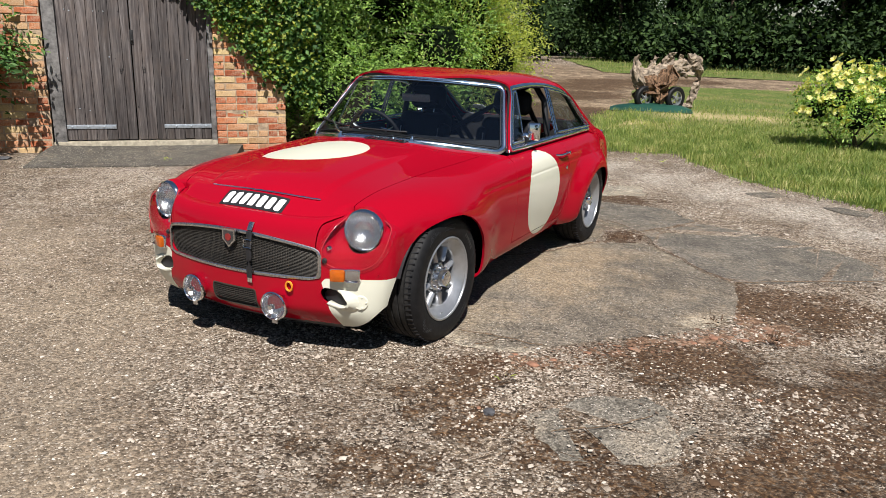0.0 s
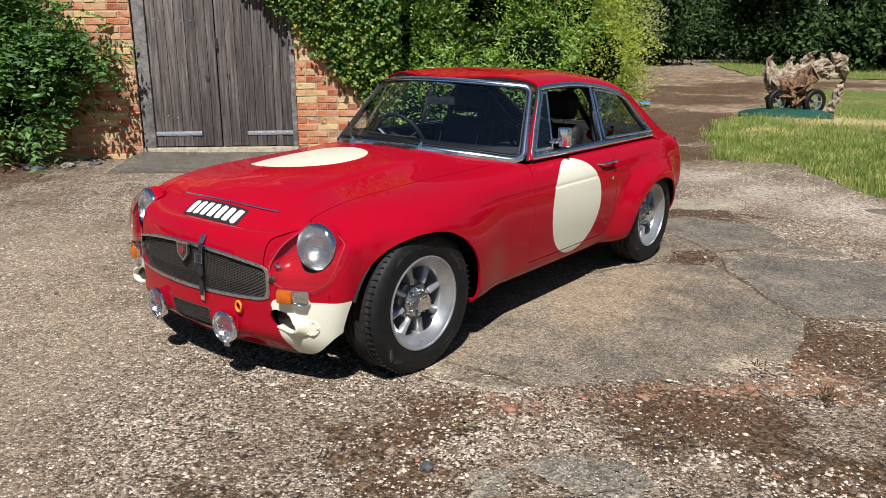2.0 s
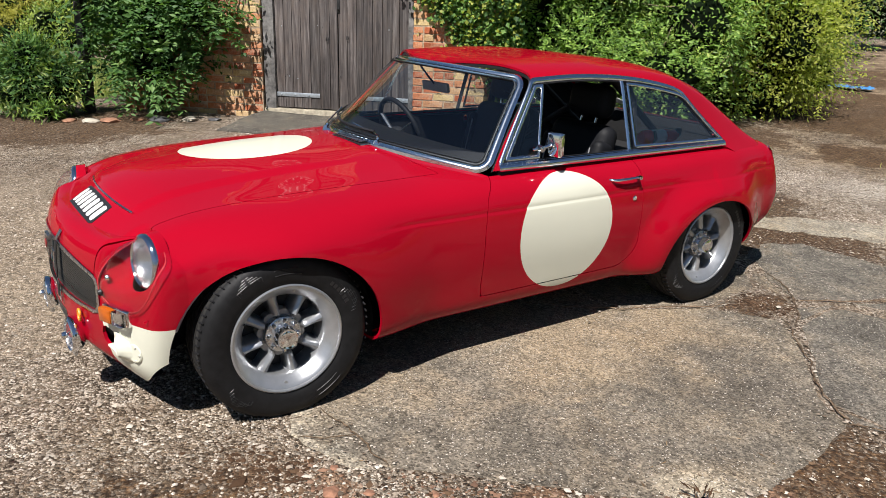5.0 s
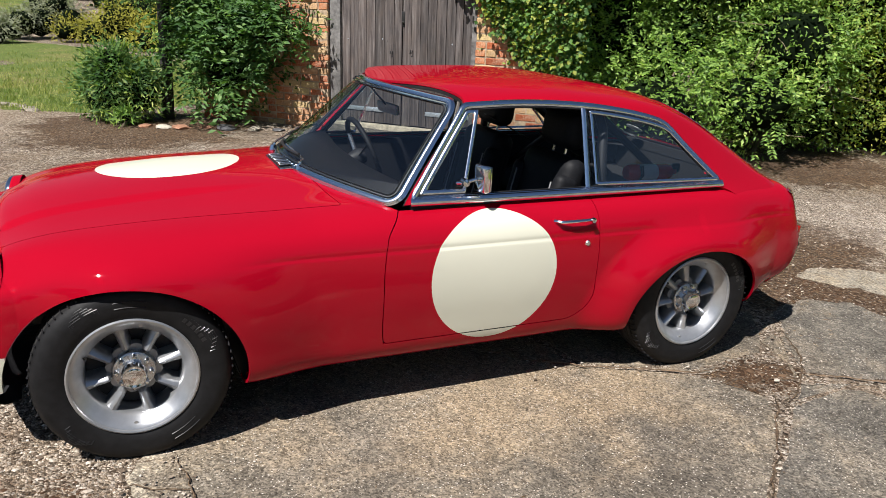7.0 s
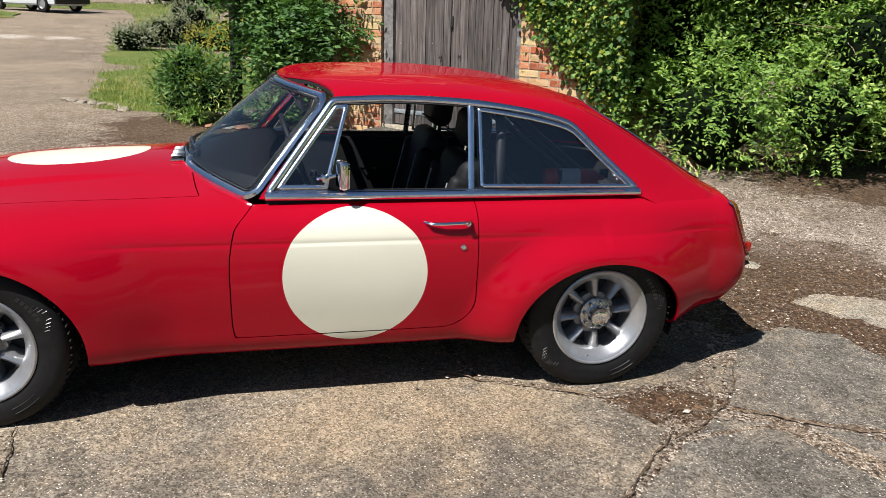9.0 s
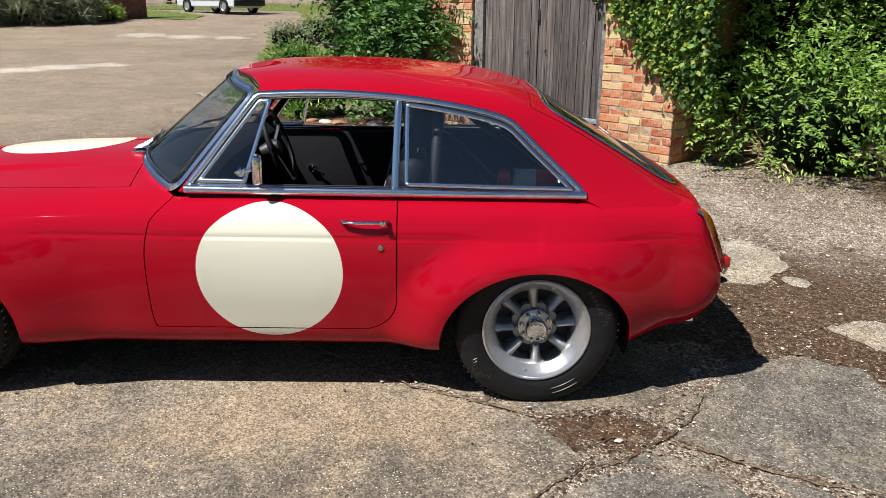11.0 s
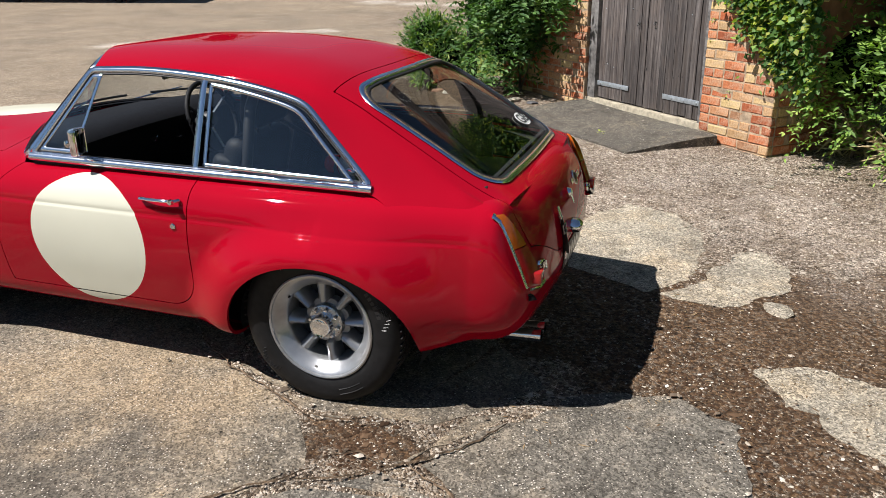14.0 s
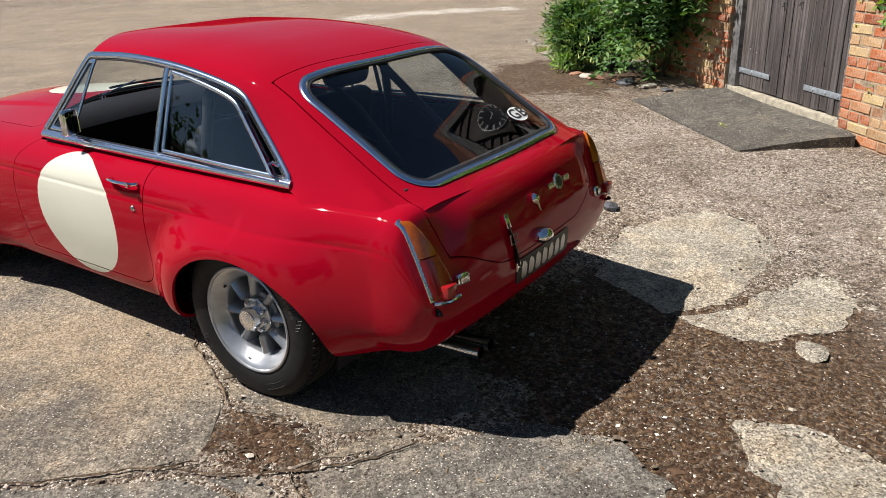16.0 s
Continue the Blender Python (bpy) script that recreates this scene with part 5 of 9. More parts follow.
def ground_material():
    m, t, b = node_mat("yard_gravel")
    v = coords(t)
    big, mid, fine = noise_t(t, v, .55, 5, .6), noise_t(t, v, 3.2, 6, .62), noise_t(t, v, 22, 5, .6)
    warp = t.nodes.new("ShaderNodeVectorMath")
    warp.operation = "MULTIPLY_ADD"
    nz = t.nodes.new("ShaderNodeTexNoise")
    nz.inputs["Scale"].default_value = 2.3
    nz.inputs["Detail"].default_value = 5
    t.links.new(v, nz.inputs["Vector"])
    t.links.new(nz.outputs["Color"], warp.inputs[0])
    warp.inputs[1].default_value = (.9, .9, .0)
    t.links.new(v, warp.inputs[2])
    shift = t.nodes.new("ShaderNodeVectorMath")
    shift.operation = "SUBTRACT"
    shift.inputs[1].default_value = (.45, .45, 0)
    t.links.new(warp.outputs[0], shift.inputs[0])
    wv = shift.outputs[0]
    # stones of two sizes, each with its own grey
    stone_a = voro(t, v, 84, "F1", 1)
    stone_b = voro(t, v, 175, "F1", 1)
    edge_a, edge_b = voro(t, v, 84, "F1", 0), voro(t, v, 175, "F1", 0)
    hue = t.nodes.new("ShaderNodeSeparateColor")
    t.links.new(stone_a, hue.inputs[0])
    hub = t.nodes.new("ShaderNodeSeparateColor")
    t.links.new(stone_b, hub.inputs[0])
    col_a = ramp(t, hue.outputs[0], [(0, (.024, .017, .012)), (.30, (.115, .086, .062)), (.58, (.31, .255, .20)), (.82, (.56, .49, .41)), (1, (.84, .79, .71))])
    col_b = ramp(t, hub.outputs[0], [(0, (.030, .021, .014)), (.42, (.19, .148, .11)), (.75, (.45, .385, .315)), (1, (.78, .73, .65))])
    pick = mathn(t, "GREATER_THAN", hue.outputs[1], .55)
    stones = mixc(t, pick, col_a, col_b)
    dirt = ramp(t, fine, [(.25, (.085, .058, .038)), (.5, (.19, .14, .095)), (.75, (.33, .26, .185))])
    packed = ramp(t, noise_t(t, v, 26, 8, .8), [(.30, (.16, .13, .10)), (.5, (.285, .238, .185)), (.62, (.37, .315, .25)), (.74, (.60, .54, .46))])
    col = mixc(t, mathn(t, "MULTIPLY", ramp(t, mid, [(.38, (0, 0, 0)), (.62, (1, 1, 1))]), .55), stones, dirt)
    dark = ramp(t, noise_t(t, v, 1.5, 6, .68, .4), [(.46, (0, 0, 0)), (.62, (1, 1, 1))])
    col = mixc(t, mathn(t, "MULTIPLY", dark, .6), col, ramp(t, fine, [(.3, (.06, .038, .025)), (.55, (.14, .098, .066)), (.8, (.30, .235, .175))]))
    # packed earth: the forecourt before the car, and the drive and track farther off
    pk = None
    for sx, sy, r, s in ((-2.45, 3.0, 1.35, .4), (-1.75, 1.9, .85, .35), (-2.7, 1.2, 1.7, .9), (-3.2, 4.6, 1.0, .5), (-14, -1, 9.5, 2.5), (-34, 2, 16, 5), (4.2, 26, 9.0, 3), (2.0, 17, 2.6, 1.2)):
        q = spot(t, wv, sx, sy, r, s)
        pk = q if pk is None else mathn(t, "MAXIMUM", pk, q)
    pk = mathn(t, "MULTIPLY", pk, mathn(t, "ADD", mathn(t, "MULTIPLY", fine, .6), .55), True)
    grit = mathn(t, "MULTIPLY", mathn(t, "GREATER_THAN", hub.outputs[1], .80), .75)
    ruts = ramp(t, noise_t(t, v, 1.7, 8, .72, .8), [(.34, (.66, .62, .57)), (.48, (.92, .91, .89)), (.60, (1.07, 1.06, 1.03)), (.72, (1.2, 1.17, 1.12))])
    col = mixc(t, pk, col, mixc(t, .8, mixc(t, .35, packed, dirt), mixc(t, 1, mixc(t, .35, packed, dirt), ruts, "MULTIPLY")))
    # grit pressed into it, pale and dark
    col = mixc(t, mathn(t, "MULTIPLY", pk, grit), col, col_b)
    track = None
    for sx, sy, r, s in ((4.2, 26, 9.0, 3), (2.0, 17, 2.6, 1.2), (1.9, 12.6, 1.2, .8), (1.6, 10.6, .8, .6)):
        q = spot(t, wv, sx, sy, r, s)
        track = q if track is None else mathn(t, "MAXIMUM", track, q)
    stretch = coords(t, "Object", (1.0, .55, 1.0))
    soil = ramp(t, noise_t(t, stretch, 2.4, 10, .72, .5), [(.32, (.065, .045, .032)), (.46, (.15, .105, .070)), (.56, (.29, .22, .15)), (.70, (.46, .37, .27))])
    col = mixc(t, mathn(t, "MULTIPLY", track, .8), col, mixc(t, .55, soil, mixc(t, 1, soil, ramp(t, fine, [(.3, (.45, .43, .4)), (.7, (1.5, 1.48, 1.42))]), "MULTIPLY")))
    # moss and leaf mould, red-brown; the spots on the track also paint mottled shadow
    moss = None
    for sx, sy, r, s in ((1.92, 4.08, .34, .15), (2.3, 3.9, .3, .2), (.92, 3.30, .26, .16), (1.3, 3.35, .25, .15), (.08, 2.9, .2, .15), (1.26, 2.42, .28, .2), (1.7, 2.5, .35, .2), (2.15, 2.95, .35, .2), (.55, 2.3, .2, .15), (1.55, 2.95, .25, .2), (-.2, 2.3, .2, .2), (.5, 1.7, .25, .25), (.2, 2.55, .15, .12), (1.9, 2.1, .4, .3), (2.7, 3.4, .4, .3), (.95, 7.25, .75, .3), (.55, 6.75, .5, .25), (1.55, 7.05, .4, .2), (.8, 8.1, .6, .3), (1.38, 5.68, .18, .06), (1.28, 5.58, .12, .05), (1.05, 6.95, .45, .12), (.75, 7.3, .5, .15), (.6, 7.75, .4, .15), (1.35, 7.15, .3, .1), (1.7, 7.15, .3, .12), (.3, 6.9, .3, .12), (3.2, 19.0, 1.2, .8), (5.2, 24.0, 1.8, 1.2), (1.6, 20.5, 1.0, .8), (7.5, 25.2, 1.4, 1.0), (1.9, 12.2, .7, .5), (2.6, 15.2, .8, .5), (1.6, 13.5, 1.8, .9), (1.9, 10.6, .6, .4), (1.2, 16.0, 1.0, .7), (2.4, 18.5, 1.2, .8), (3.5, 22.0, 1.6, 1.0), (-.2, 10.9, 1.2, .6), (-5.8, 6.9, 1.2, .5)):
        q = spot(t, wv, sx, sy, r, s)
        moss = q if moss is None else mathn(t, "MAXIMUM", moss, q)
    ragged = mathn(t, "ADD", mathn(t, "MULTIPLY", moss, .74), mathn(t, "MULTIPLY", mathn(t, "SUBTRACT", noise_t(t, v, 9, 12, .84), .5), 2.6))
    moss = ramp(t, ragged, [(.30, (0, 0, 0)), (.42, (1, 1, 1))])
    speck = ramp(t, noise_t(t, v, 38, 4, .7), [(.40, (0, 0, 0)), (.56, (1, 1, 1))])
    mossy = mathn(t, "MULTIPLY", moss, mathn(t, "ADD", mathn(t, "MULTIPLY", speck, .45), .55), True)
    mcol = ramp(t, noise_t(t, v, 55, 4), [(.3, (.018, .010, .006)), (.5, (.064, .035, .017)), (.64, (.135, .080, .041)), (.78, (.30, .22, .15))])
    col = mixc(t, mossy, col, mcol)
    # crumbled soft brick trodden in along the slab's edge
    brick = None
    for sx, sy, r, s in ((1.36, 3.64, .13, .08), (1.62, 3.78, .12, .08), (.42, 3.22, .12, .08), (1.0, 3.52, .10, .08), (.75, 3.42, .10, .08), (1.2, 3.55, .10, .07)):
        q = spot(t, wv, sx, sy, r, s)
        brick = q if brick is None else mathn(t, "MAXIMUM", brick, q)
    brick = ramp(t, mathn(t, "ADD", mathn(t, "MULTIPLY", brick, .62), mathn(t, "MULTIPLY", mathn(t, "SUBTRACT", noise_t(t, v, 13, 10, .8, .2), .5), 2.2)), [(.34, (0, 0, 0)), (.46, (1, 1, 1))])
    col = mixc(t, brick, col, ramp(t, fine, [(.3, (.12, .07, .045)), (.55, (.25, .155, .10)), (.75, (.42, .31, .22))]))
    # pale drifts of chippings on the drive
    pale = None
    for sx, sy, r, s in ((-15.0, 3.7, .55, .3), (-15.5, 4.6, .6, .3), (-15.8, 5.5, .45, .25), (-14.3, 2.7, .7, .35), (-13.4, 1.6, .6, .3), (-24.8, 7.5, .7, .35), (-23.9, 8.7, .6, .35), (-23.2, 10.0, .5, .3), (2.3, 8.3, .4, .4), (2.8, 7.6, .4, .4), (3.2, 6.8, .4, .4), (3.4, 6.0, .3, .3), (1.9, 9.0, .3, .3)):
        q = spot(t, wv, sx, sy, r, s)
        pale = q if pale is None else mathn(t, "MAXIMUM", pale, q)
    col = mixc(t, mathn(t, "MULTIPLY", pale, .75), col, ramp(t, hue.outputs[2], [(.0, (.25, .215, .18)), (.5, (.53, .48, .42)), (1, (.77, .73, .67))]))
    # dry pinkish chippings between the slabs and the barn
    dry = None
    for sx, sy, r, s in ((-1.45, 8.05, .65, .45), (-2.35, 8.15, .6, .45), (-.55, 8.45, .6, .45), (.3, 8.7, .5, .4), (1.2, 9.2, .6, .5), (-2.9, 7.6, .5, .4)):
        q = spot(t, wv, sx, sy, r, s)
        dry = q if dry is None else mathn(t, "MAXIMUM", dry, q)
    dry = mathn(t, "MULTIPLY", dry, ramp(t, noise_t(t, v, 5, 8, .75, .3), [(.38, (.04, .04, .04)), (.56, (.60, .60, .60))]))
    col = mixc(t, dry, col, ramp(t, hub.outputs[2], [(0, (.07, .05, .04)), (.35, (.28, .23, .195)), (.75, (.58, .51, .455)), (1, (.84, .79, .73))]))
    shade = ramp(t, big, [(.3, (.78, .78, .78)), (.7, (1.1, 1.08, 1.04))])
    col = mixc(t, 1.0, col, shade, "MULTIPLY")
    # dark humus settled between the stones
    humus = ramp(t, noise_t(t, v, 15, 12, .82, .2), [(.36, (.42, .38, .34)), (.48, (.95, .94, .93)), (.60, (1.18, 1.17, 1.16))])
    col = mixc(t, mathn(t, "SUBTRACT", 1.0, mathn(t, "MULTIPLY", pk, .75)), col, mixc(t, 1.0, col, humus, "MULTIPLY"))
    col = mixc(t, 1.0, col, ramp(t, hue.outputs[1], [(0, (.58, .57, .55)), (.5, (1, 1, 1)), (1, (1.45, 1.43, 1.40))]), "MULTIPLY")
    t.links.new(col, b.inputs["Base Color"])
    b.inputs["Roughness"].default_value = .92
    b.inputs["Specular IOR Level"].default_value = .25
    h = mathn(t, "ADD", mathn(t, "MULTIPLY", edge_a, -.55), mathn(t, "MULTIPLY", edge_b, -.35))
    h = mathn(t, "ADD", h, mathn(t, "MULTIPLY", fine, .5))
    h = mathn(t, "MULTIPLY", h, mathn(t, "SUBTRACT", 1.0, mathn(t, "MULTIPLY", mossy, .6)))
    h = mathn(t, "MULTIPLY", h, mathn(t, "SUBTRACT", 1.0, mathn(t, "MULTIPLY", pk, .72)))
    bump(t, b, h, 1.0, .017)
    return m


def axis_steps(lo, hi, a, b, fine, coarse):
    return np.unique(np.r_[np.arange(lo, a, coarse), np.arange(a, b, fine), np.arange(b, hi + coarse, coarse)])


GROUND = ground_material()
gx, gy = axis_steps(-130, 130, -9, 9, .2, 3.0), axis_steps(-110, 150, -3, 17, .2, 6.0)
X, Y = np.meshgrid(gx, gy, indexing="ij")
skin_ground = Skin.grid(np.stack([X, Y, gz(X, Y)], -1))
tagged(obj("ground", skin_ground.mesh("ground"), GROUND), "gravel and packed earth yard with moss", "ground", kind="structure")


# ---------- concrete slabs ----------
def concrete(name, a, b_, warm):
    """Old tamped concrete: stains, worn patches, showing aggregate, pits."""
    m, t, b = node_mat(name)
    v = coords(t)
    n1, n2, n3 = noise_t(t, v, 1.3, 9, .70, .6), noise_t(t, v, 7, 9, .72, .3), noise_t(t, v, 42, 6, .7)
    c = ramp(t, n1, [(.30, a), (.5, tuple((p + q) / 2 for p, q in zip(a, b_))), (.68, b_)])
    c = mixc(t, mathn(t, "MULTIPLY", ramp(t, noise_t(t, v, 2.1, 7, .68, .8), [(.48, (0, 0, 0)), (.66, (1, 1, 1))]), .65), c, warm)
    c = mixc(t, 1, c, ramp(t, n2, [(.28, (.55, .53, .50)), (.46, (.93, .93, .93)), (.56, (1.06, 1.05, 1.04)), (.74, (1.5, 1.47, 1.42))]), "MULTIPLY")
    c = mixc(t, 1, c, ramp(t, n3, [(.32, (.55, .54, .52)), (.5, (1, 1, 1)), (.68, (1.45, 1.43, 1.38))]), "MULTIPLY")
    # sandy clay stain beside the car
    clay = mathn(t, "MAXIMUM", spot(t, v, .62, 4.75, .50, .42), spot(t, v, 1.0, 5.15, .25, .25))
    clay = ramp(t, mathn(t, "ADD", mathn(t, "MULTIPLY", clay, .55), mathn(t, "MULTIPLY", mathn(t, "SUBTRACT", noise_t(t, v, 3.5, 9, .7), .5), 1.5)), [(.10, (0, 0, 0)), (.55, (1, 1, 1))])
    c = mixc(t, mathn(t, "MULTIPLY", clay, .55), c, (.35, .262, .165))
    # black grime trodden into the outer part, and a pale rubbed patch at the broken edge
    grime = mathn(t, "MAXIMUM", spot(t, v, 1.45, 4.45, .42, .40), spot(t, v, 1.05, 3.85, .25, .25))
    grime = ramp(t, mathn(t, "ADD", mathn(t, "MULTIPLY", grime, .5), mathn(t, "MULTIPLY", mathn(t, "SUBTRACT", noise_t(t, v, 4.5, 9, .72), .5), 1.6)), [(.05, (0, 0, 0)), (.5, (1, 1, 1))])
    c = mixc(t, mathn(t, "MULTIPLY", grime, .28), c, (.05, .045, .04))
    rub = ramp(t, mathn(t, "ADD", mathn(t, "MULTIPLY", spot(t, v, 1.40, 3.83, .15, .12), .6), mathn(t, "MULTIPLY", mathn(t, "SUBTRACT", noise_t(t, v, 12, 9, .75), .5), 1.6)), [(.25, (0, 0, 0)), (.6, (1, 1, 1))])
    c = mixc(t, mathn(t, "MULTIPLY", rub, .6), c, (.47, .41, .31))
    # grains of the aggregate, each with its own tone; some pale chips, some lost and dark
    sep = t.nodes.new("ShaderNodeSeparateColor")
    t.links.new(voro(t, v, 150, "F1", 1), sep.inputs[0])
    c = mixc(t, 1, c, ramp(t, sep.outputs[0], [(0, (.48, .46, .44)), (.5, (.98, .98, .98)), (1, (1.58, 1.56, 1.52))]), "MULTIPLY")
    chip = t.nodes.new("ShaderNodeSeparateColor")
    t.links.new(voro(t, v, 105, "F1", 1), chip.inputs[0])
    near = mathn(t, "LESS_THAN", voro(t, v, 105, "F1", 0), .30)
    c = mixc(t, mathn(t, "MULTIPLY", near, mathn(t, "GREATER_THAN", chip.outputs[1], .78)), c, ramp(t, chip.outputs[2], [(0, (.32, .28, .23)), (1, (.68, .63, .56))]))
    pits = mathn(t, "MULTIPLY", near, mathn(t, "LESS_THAN", chip.outputs[1], .13))
    c = mixc(t, mathn(t, "MULTIPLY", pits, .8), c, (.035, .028, .022))
    t.links.new(c, b.inputs["Base Color"])
    b.inputs["Roughness"].default_value = .9
    b.inputs["Specular IOR Level"].default_value = .25
    h = mathn(t, "ADD", mathn(t, "MULTIPLY", sep.outputs[0], .35), mathn(t, "ADD", n3, mathn(t, "MULTIPLY", n2, 1.2)))
    bump(t, b, mathn(t, "SUBTRACT", h, mathn(t, "MULTIPLY", pits, .8)), .9, .008)
    return m


CONC_A = concrete("concrete_brown", (.118, .102, .082), (.262, .228, .182), (.31, .245, .168))
CONC_B = concrete("concrete_grey", (.085, .078, .067), (.185, .168, .143), (.245, .210, .165))
CONC_E = concrete("concrete_worn", (.13, .118, .098), (.265, .24, .20), (.30, .25, .19))
CONC_C = concrete("concrete_pale", (.21, .188, .152), (.41, .37, .30), (.40, .32, .22))
CONC_D = concrete("concrete_dark", (.065, .060, .052), (.135, .125, .108), (.16, .14, .115))
DIRT = simple("crack_dirt", (.13, .090, .058), .95, 0, .75, 45, .9, 0, .2)


def seam(pts, w, seed, label="crack in the concrete filled with brown moss"):
    """Dirt and moss filling a crack: a ragged ribbon, thin at its ends."""
    rnd = random.Random(seed)
    P = []
    for i in range(len(pts) - 1):
        a, c = Vector(pts[i]), Vector(pts[i + 1])
        k = max(2, int((c - a).length / .012))
        P += [a.lerp(c, j / k) for j in range(k)]
    P.append(Vector(pts[-1]))
    bm = bmesh.new()
    rows = []
    n = len(P)
    for i, p in enumerate(P):
        d = (P[min(i + 1, n - 1)] - P[max(i - 1, 0)]).normalized()
        nrm = Vector((-d.y, d.x))
        p = p + nrm * (.016 * noise.noise(Vector((p.x * 11, p.y * 11, seed))) + .007 * noise.noise(Vector((p.x * 45, p.y * 45, seed))))
        fat = w * (.35 + 1.2 * abs(noise.noise(Vector((p.x * 7, p.y * 7, seed + 5))))) * (.25 + min(1, min(i, n - 1 - i) / 12))
        q = []
        for s in (-1, 0, 1):
            u = p + nrm * s * fat * rnd.uniform(.6, 1.3)
            q.append(bm.verts.new((u.x, u.y, float(gz(u.x, u.y)) + .0132 + (.0012 if s == 0 else -.003))))
        rows.append(q)
    for i in range(n - 1):
        for k in range(2):
            bm.faces.new((rows[i][k], rows[i][k + 1], rows[i + 1][k + 1], rows[i + 1][k]))
    tagged(part("crack_moss", bm, DIRT, None, "", False), label, "moss", "", "stuff")


SLAB_POLYS = []


def slab(pts, mat, lift, seed, label, name="concrete_slab", wob=.022, thick=.05):
    rnd = random.Random(seed)
    SLAB_POLYS.append(pts)
    out = []
    n = len(pts)
    for i in range(n):
        a, c = Vector(pts[i]), Vector(pts[(i + 1) % n])
        k = max(2, int((c - a).length / .035))
        nrm = Vector((-(c - a).y, (c - a).x)).normalized()
        for j in range(k):
            p = a.lerp(c, j / k)
            f = noise.noise(Vector((p.x * 5, p.y * 5, seed))) * wob * 1.5 + noise.noise(Vector((p.x * 19, p.y * 19, seed))) * wob * .7
            p = p + nrm * f
            out.append((p.x, p.y))
    bm = bmesh.new()
    top = [bm.verts.new((x, y, float(gz(x, y)) + (lift(x, y) if callable(lift) else lift) - .004 * rnd.random())) for x, y in out]
    f = bm.faces.new(top)
    r = bmesh.ops.inset_region(bm, faces=[f], thickness=.010, depth=.004)
    for v in top:
        v.co.z -= .003
    low = [bm.verts.new((v.co.x, v.co.y, v.co.z - thick)) for v in top]
    for i in range(len(top)):
        bm.faces.new((top[i], top[(i + 1) % len(top)], low[(i + 1) % len(top)], low[i]))
    bmesh.ops.triangulate(bm, faces=[f for f in bm.faces if len(f.verts) > 4])
    return tagged(part(name, bm, mat, None, "", False), label, "paving", "concrete slabs of the yard", "structure")


slab([(.06, 3.62), (.11, 3.43), (.49, 3.42), (.91, 3.58), (1.17, 3.67), (1.54, 3.84), (1.73, 4.28), (1.80, 4.56), (1.69, 4.74), (1.58, 5.29), (1.46, 5.50), (1.15, 5.47), (.73, 5.18), (.2, 5.35), (-.5, 5.5), (-.85, 4.7), (-.3, 3.9)], CONC_A, .007, 1, "large weathered concrete slab stained brown under the car", wob=.010)
slab([(1.84, 4.57), (2.81, 4.68), (3.01, 5.1), (2.66, 5.74), (2.12, 6.22), (1.76, 5.95), (1.53, 5.74), (1.61, 5.31), (1.72, 4.77)], CONC_B, .006, 2, "dark grey weathered concrete slab with pitted surface", wob=.012)
slab([(1.50, 5.86), (1.33, 6.16), (1.21, 6.46), (1.16, 6.70), (1.28, 6.88), (1.45, 7.0), (1.69, 6.90), (2.0, 6.75), (2.1, 6.3), (1.74, 6.0)], CONC_B, .008, 3, "grey weathered concrete slab with a ragged edge", wob=.035)
slab([(1.36, 5.98), (1.47, 5.83), (1.50, 5.80), (1.47, 5.86), (1.32, 6.13), (1.27, 6.22), (1.26, 6.08)], CONC_A, .007, 4, "small broken piece of concrete")
slab([(1.19, 5.54), (1.20, 5.74), (1.28, 5.93), (1.24, 6.1), (1.10, 6.4), (.7, 6.3), (.25, 6.0), (-.1, 5.75), (.25, 5.40), (.73, 5.22), (1.0, 5.42)], CONC_A, .006, 14, "broken concrete slab under the rear wheel", wob=.010)
slab([(1.09, 7.26), (1.15, 7.55), (1.30, 7.68), (1.63, 7.8), (2.02, 7.86), (1.92, 7.35), (1.55, 7.30), (1.42, 7.33), (1.36, 7.24)], CONC_C, .008, 5, "pale worn concrete slab with a ragged edge", wob=.035)
slab([(-.10, 6.85), (.28, 7.12), (.17, 7.42), (-.16, 7.64), (-.42, 7.76), (-.81, 7.79), (-1.08, 7.55), (-.79, 7.07)], CONC_C, .007, 6, "pale worn concrete slab sunk in gravel", wob=.035)
slab([(.32, 7.18), (.20, 7.48), (-.10, 7.80), (-.12, 7.96), (.14, 7.97), (.40, 7.85), (.52, 7.42)], CONC_C, .008, 7, "pale broken concrete slab sunk in gravel", wob=.03)
slab([(.31, 2.68), (.57, 2.89), (.86, 2.93), (1.0, 2.66), (.78, 2.36), (.43, 2.40)], CONC_E, .006, 8, "cracked grey concrete patch flush with the gravel", wob=.03)
slab([(-.02, 3.60), (.10, 3.40), (.34, 3.36), (.46, 3.39), (.10, 3.58)], CONC_C, .006, 9, "small pale concrete fragment beside the tyre")
slab([(.99, 2.57), (1.03, 2.86), (1.22, 2.93), (1.33, 2.72), (1.2, 2.52)], CONC_C, .003, 21, "pale crumbled concrete patch flush with the gravel", wob=.05)
slab([(1.25, 3.08), (1.35, 3.36), (1.7, 3.50), (2.1, 3.55), (2.25, 3.25), (1.8, 3.02)], CONC_E, .003, 22, "grey crumbled concrete patch flush with the gravel", wob=.07)
slab([(.95, 2.15), (1.05, 2.38), (1.45, 2.40), (1.6, 2.2), (1.3, 2.0)], CONC_C, .003, 23, "pale crumbled concrete patch flush with the gravel", wob=.07)
slab([(.62, 2.05), (.55, 2.32), (.85, 2.34), (.92, 2.2)], CONC_E, .003, 24, "grey crumbled concrete patch flush with the gravel", wob=.05)
